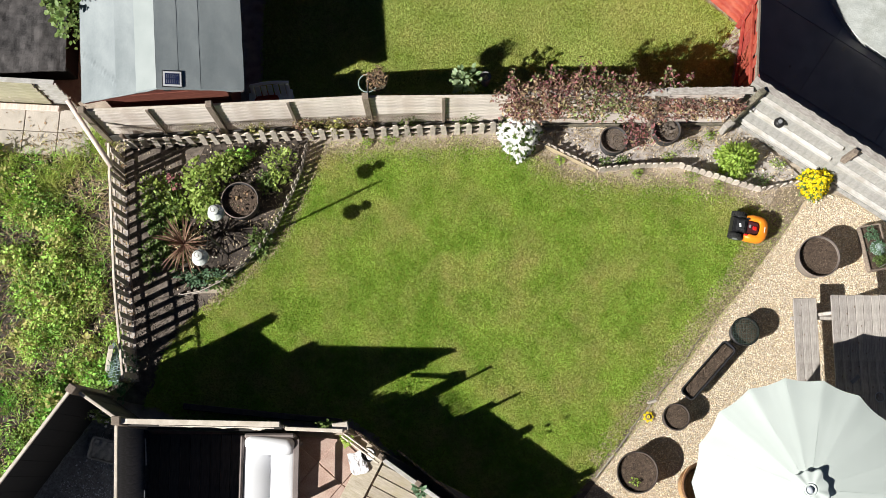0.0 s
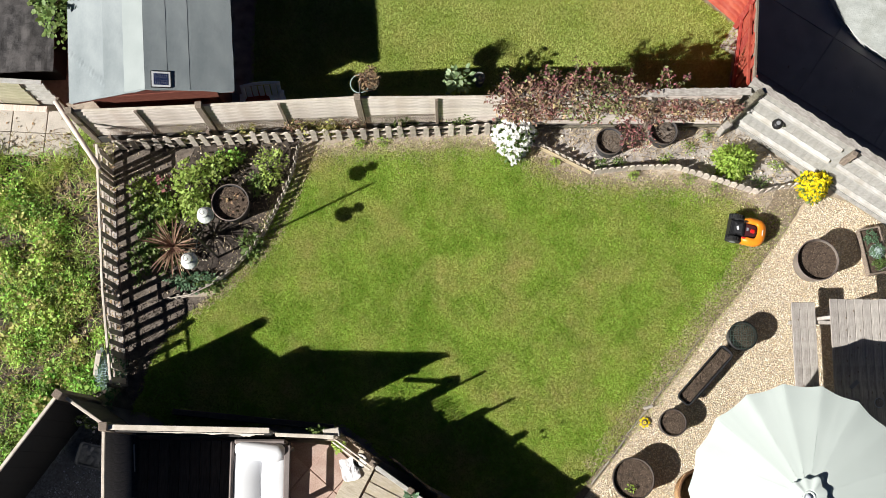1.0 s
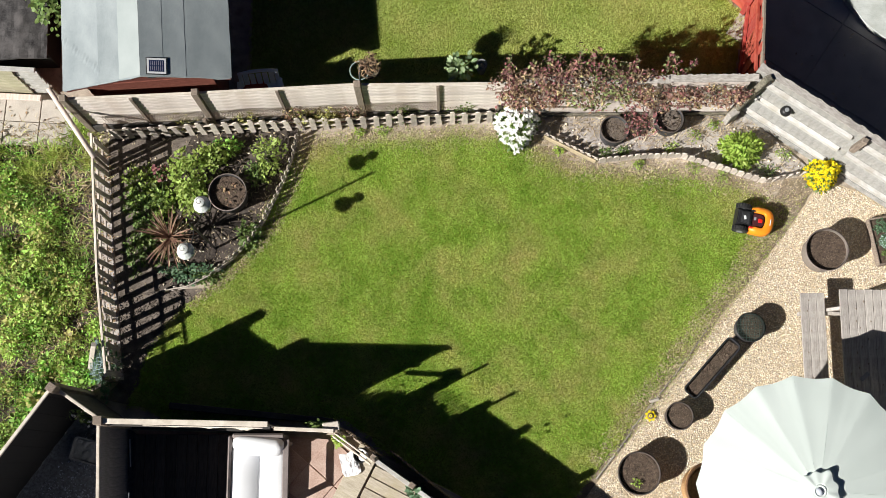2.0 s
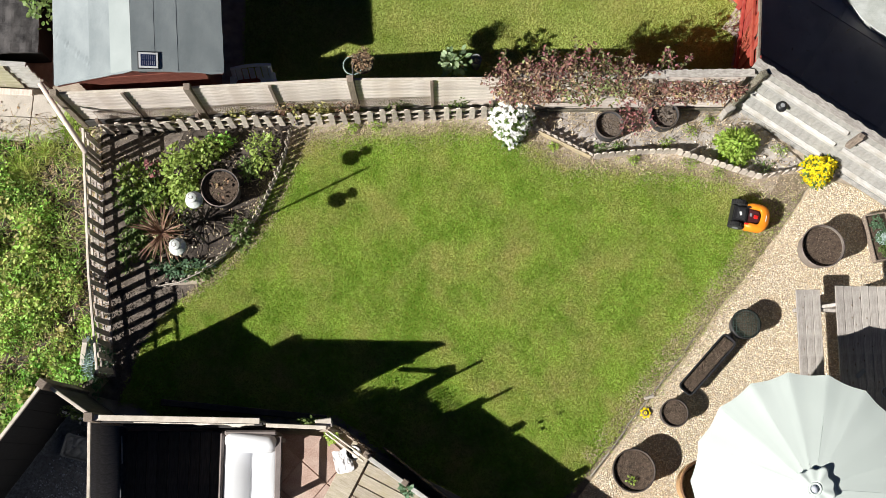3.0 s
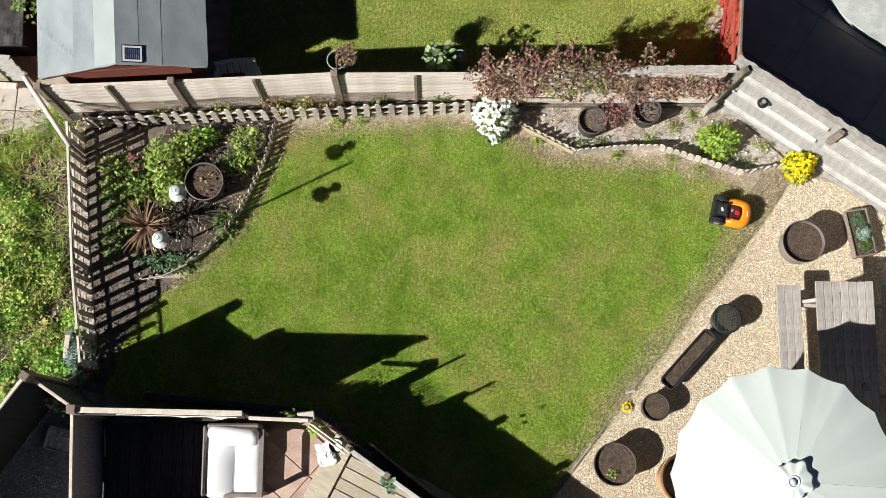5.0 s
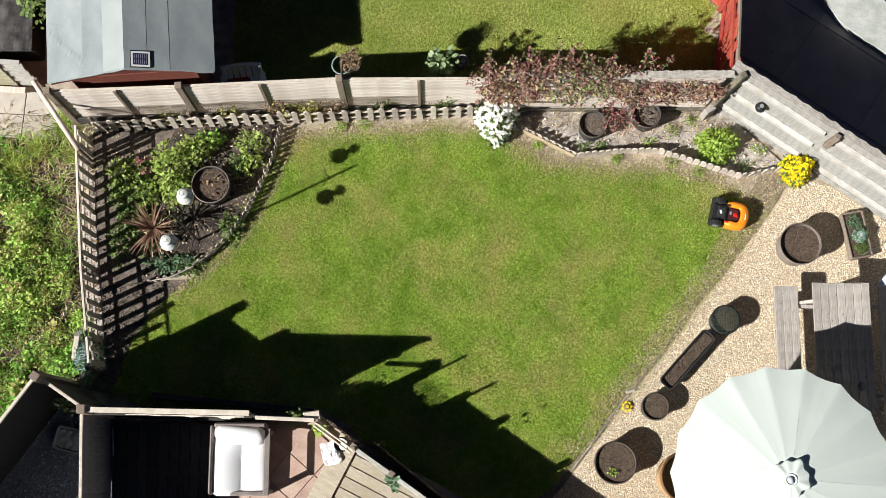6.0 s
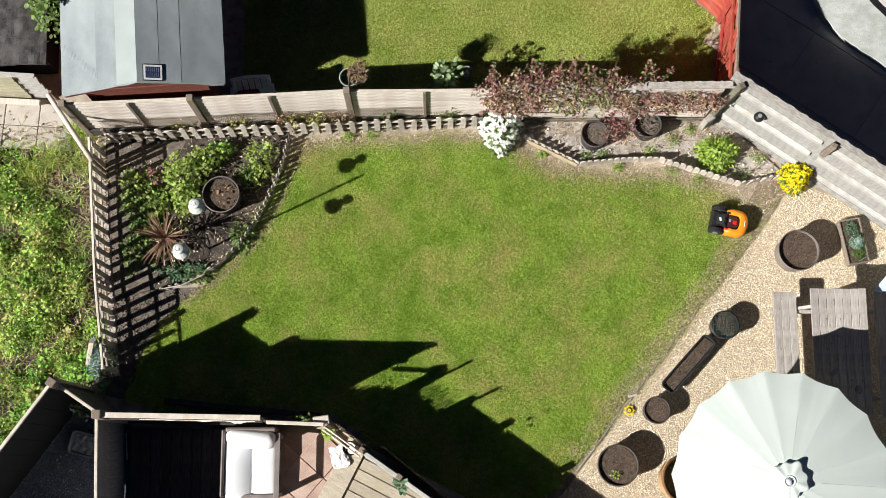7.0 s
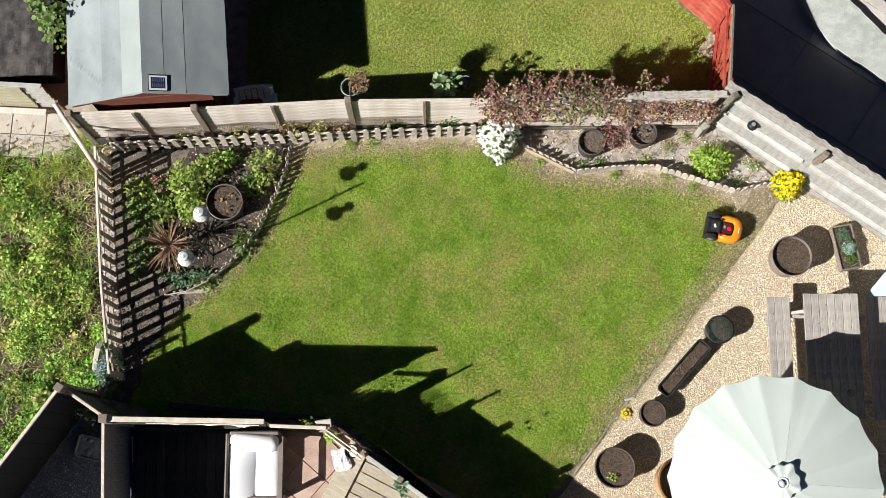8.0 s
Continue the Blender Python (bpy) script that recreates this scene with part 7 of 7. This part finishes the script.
# pale blue folded lounger end beside the bench
ch = thing("folding_chair", "pale blue fabric folding chair beside the picnic bench", "chair", m=pose(6.86, -0.46, 0.012, 0, 0, 0))
bm = bmesh.new()
cv = [bm.verts.new(p) for p in ((-0.42, -0.31, 0.49), (0.26, -0.31, 0.49), (0.26, 0.16, 0.85), (-0.18, 0.01, 0.70))]
bm.faces.new(cv)
fb = part("sling", bm, mat("pale_blue_fabric", (0.42, 0.52, 0.68), (0.55, 0.64, 0.78), 4, 200, 0.85, 0.1), ch)
so = fb.modifiers.new("thickness", "SOLIDIFY"); so.thickness = 0.01
for sx in (0.0, 0.22):
    part("leg", tube([(sx, -0.28, 0), (sx, 0.04, 0.66)], 0.012, 6), M_GREYPL, ch)
    part("leg", tube([(sx, 0.10, 0), (sx, -0.28, 0.46)], 0.012, 6), M_GREYPL, ch)

# near-black fence, added to fill the dark area beyond the yard
df = board_screen("dark_fence", "near-black board fence added behind the pale path", (5.86, 5.6), (9.0, 1.93), 2.1, cap_w=0, mat_b=M_NEARBLACK)

# ---- slabs and boards, last ----
def slabs(name, label, centre, h, u, v, nu, nv, z, material, poly, piece="slab", gap=0.012, cat="paving"):
    ob = thing(name, label, cat, kind="structure", m=pose(centre[0], centre[1], z, 0, 0, h))
    me = mesh_of(piece, box(u - gap, v - gap, 0.05, (0, 0, -0.025), bevel=0.006), material)
    c, d = math.cos(radians(h)), math.sin(radians(h))
    for i in range(nu):
        for j in range(nv):
            x, y = (i - nu / 2 + 0.5) * u, (j - nv / 2 + 0.5) * v
            w = np.array([[centre[0] + c * x - d * y, centre[1] + d * x + c * y]])
            if inside(w, poly)[0]:
                part(piece, me, None, ob, m=pose(x, y, random.uniform(-0.003, 0.003), random.uniform(-0.3, 0.3), random.uniform(-0.3, 0.3), random.uniform(-0.3, 0.3)))
    return ob


slabs("yard_paving", "weathered grey concrete slabs of the yard", (7.4, 3.0), -34.5, 1.35, 1.1, 8, 7, 0.03, M_CONCRETE,
      [(4.7, 2.2), (4.85, 3.6), (4.4, 5.5), (10, 5.5), (10, -1.6), (6.6, 0.9)], gap=0.007)
slabs("pale_paving", "pale sandy paving slabs beside the weeds", (-6.6, 1.85), -3, 0.52, 0.36, 5, 2, 0.035, M_PALESLAB, [(-8, 1.4), (-5.55, 1.4), (-5.55, 2.3), (-8, 2.3)])
p = scatter([(4.7, 2.2), (4.85, 3.6), (6.2, 3.3), (8.0, 1.9), (7.6, 0.2)], 260, R)
tagged(new("leaf_litter", np_mesh("leaf_litter", *leaves(np.c_[p, R.uniform(0.036, 0.05, len(p))], 0.05, R, 0.8, 0.35), M_STRAW)), "pale scraps and twigs on the dark yard", "litter", kind="stuff")
PALE = [(5.42, 5.6), (5.70, 4.52), (5.875, 3.96), (6.06, 3.53), (6.335, 3.22), (6.73, 2.90), (7.11, 2.60), (8.38, 1.61), (8.95, 1.86), (7.77, 2.89), (7.165, 3.40), (6.63, 3.96), (6.03, 4.78), (5.83, 5.6)]
sheet("pale_path", PALE, 0.16, M_PALECON, "pale limewashed concrete path in full sun", "path", 0.03, 0.07, 0.15)
PATIO = [(-4.15, -2.63), (-2.1, -2.72), (-1.33, -2.78), (-0.9, -3.1), (-1.35, -3.75), (-2.2, -5.2), (-4.1, -5.2)]
sheet("patio_base", PATIO, 0.085, M_PATIO, "patio bed under the slabs", "patio", 0.0, 5.0, 0.1)
slabs("patio_paving", "reddish-brown diagonal patio slabs", (-2.4, -3.8), -41, 0.47, 0.47, 10, 10, 0.105, M_PATIO, [(-2.86, -2.80), (-1.3, -2.85), (-0.9, -3.15), (-1.4, -3.9), (-2.2, -5.4), (-2.86, -5.4)])
# floor left of the armchair; the deep shade is put into the board colour
sdk = thing("dark_decking", "decking boards beside the armchair, coloured dark for deep shade", "deck", kind="structure")
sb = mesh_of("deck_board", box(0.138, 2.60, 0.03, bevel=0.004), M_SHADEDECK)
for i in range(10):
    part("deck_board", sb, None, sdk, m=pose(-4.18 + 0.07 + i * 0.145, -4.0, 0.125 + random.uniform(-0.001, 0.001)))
deck = thing("timber_deck", "weathered yellowish timber deck boards behind the slanted fence", "deck", kind="structure", m=pose(-0.83, -3.04, 0, 0, 0, -27))
part("border_board", box(0.30, 2.4, 0.04, (-0.16, -1.1, 0.15), bevel=0.005), M_DECK, deck)
db = mesh_of("deck_board", box(2.6, 0.150, 0.035, (1.32, 0, 0), bevel=0.004), M_DECK)
for i in range(14):
    part("deck_board", db, None, deck, m=pose(0, 0.0 - i * 0.163, 0.15))
slp = thing("timber_sleeper", "old dark timber sleeper lying along the fence foot", "timber")
part("timber", box(2.3, 0.09, 0.10, bevel=0.01), M_SCREEN, slp, m=pose(-2.60, -2.41, 0.06, 0, 0, -5.5))
grass("dry_grass", scatter([(-4.85, 1.75), (-4.72, 0.2), (-5.0, 0.2), (-5.5, 0.9), (-6.1, 1.3), (-6.4, 1.7), (-5.5, 1.9)], 450, R), 0.02, 0.13, 0.012, 1.4, M_STRAW, "dry straw-coloured grass along the fence corner")

# netting bunched at the end of the picket fence
net = thing("garden_netting", "bunched blue-green garden netting at the picket fence end", "netting")
def net_at(u, v):
    a, b, c = Vector((-4.60, -1.42, 0.78)), Vector((-4.92, -1.98, 0.10)), Vector((-4.50, -1.95, 0.45))
    p = a * (1 - u) + (b * (1 - v) + c * v) * u
    return p + noise.noise_vector((u * 4, v * 4, 2.0)) * 0.05
bm = bmesh.new()
for i in range(15):
    tube([net_at(k / 10, i / 14) for k in range(1, 11)], 0.004, 3, bm)
    tube([net_at(0.12 + 0.88 * i / 14, k / 10) for k in range(11)], 0.004, 3, bm)
part("net", bm, M_NET, net)
stk = thing("wooden_stake", "pale leaning wooden stake holding the netting", "stake")
part("stake", tube([(-4.90, -1.86, 0.02), (-4.76, -1.70, 0.45), (-4.61, -1.53, 0.88)], 0.042, 4), M_CAPWOOD, stk)

edge_strip = [(4.84, 0.36), (4.29, -0.47), (2.99, -2.13), (2.20, -3.16), (2.30, -3.26), (3.03, -2.30), (4.24, -0.80), (5.15, 0.36), (5.3, 0.75), (4.9, 0.7)]
thin_rim = [(4.86, 0.38), (4.29, -0.45), (2.99, -2.11), (2.20, -3.14), (2.08, -3.02), (2.86, -2.02), (4.14, -0.38), (4.62, 0.46)]
grass("dry_fringe", scatter(thin_rim, 26000, R), 0.024, 0.040, 0.009, 1.4, M_STRAW, "dry mown grass along the lawn's gravel edge")
grass("edge_grass", scatter(edge_strip, 9000, R), 0.008, 0.040, 0.009, 1.35, M_BLADE, "sparse grass creeping over the lawn edge")
tagged(new("loose_grit", np_mesh("loose_grit", *stones(scatter(edge_strip, 5000, R), 0.006, 0.009, R), M_STONE)), "stray gravel along the lawn edge", "gravel", kind="stuff")
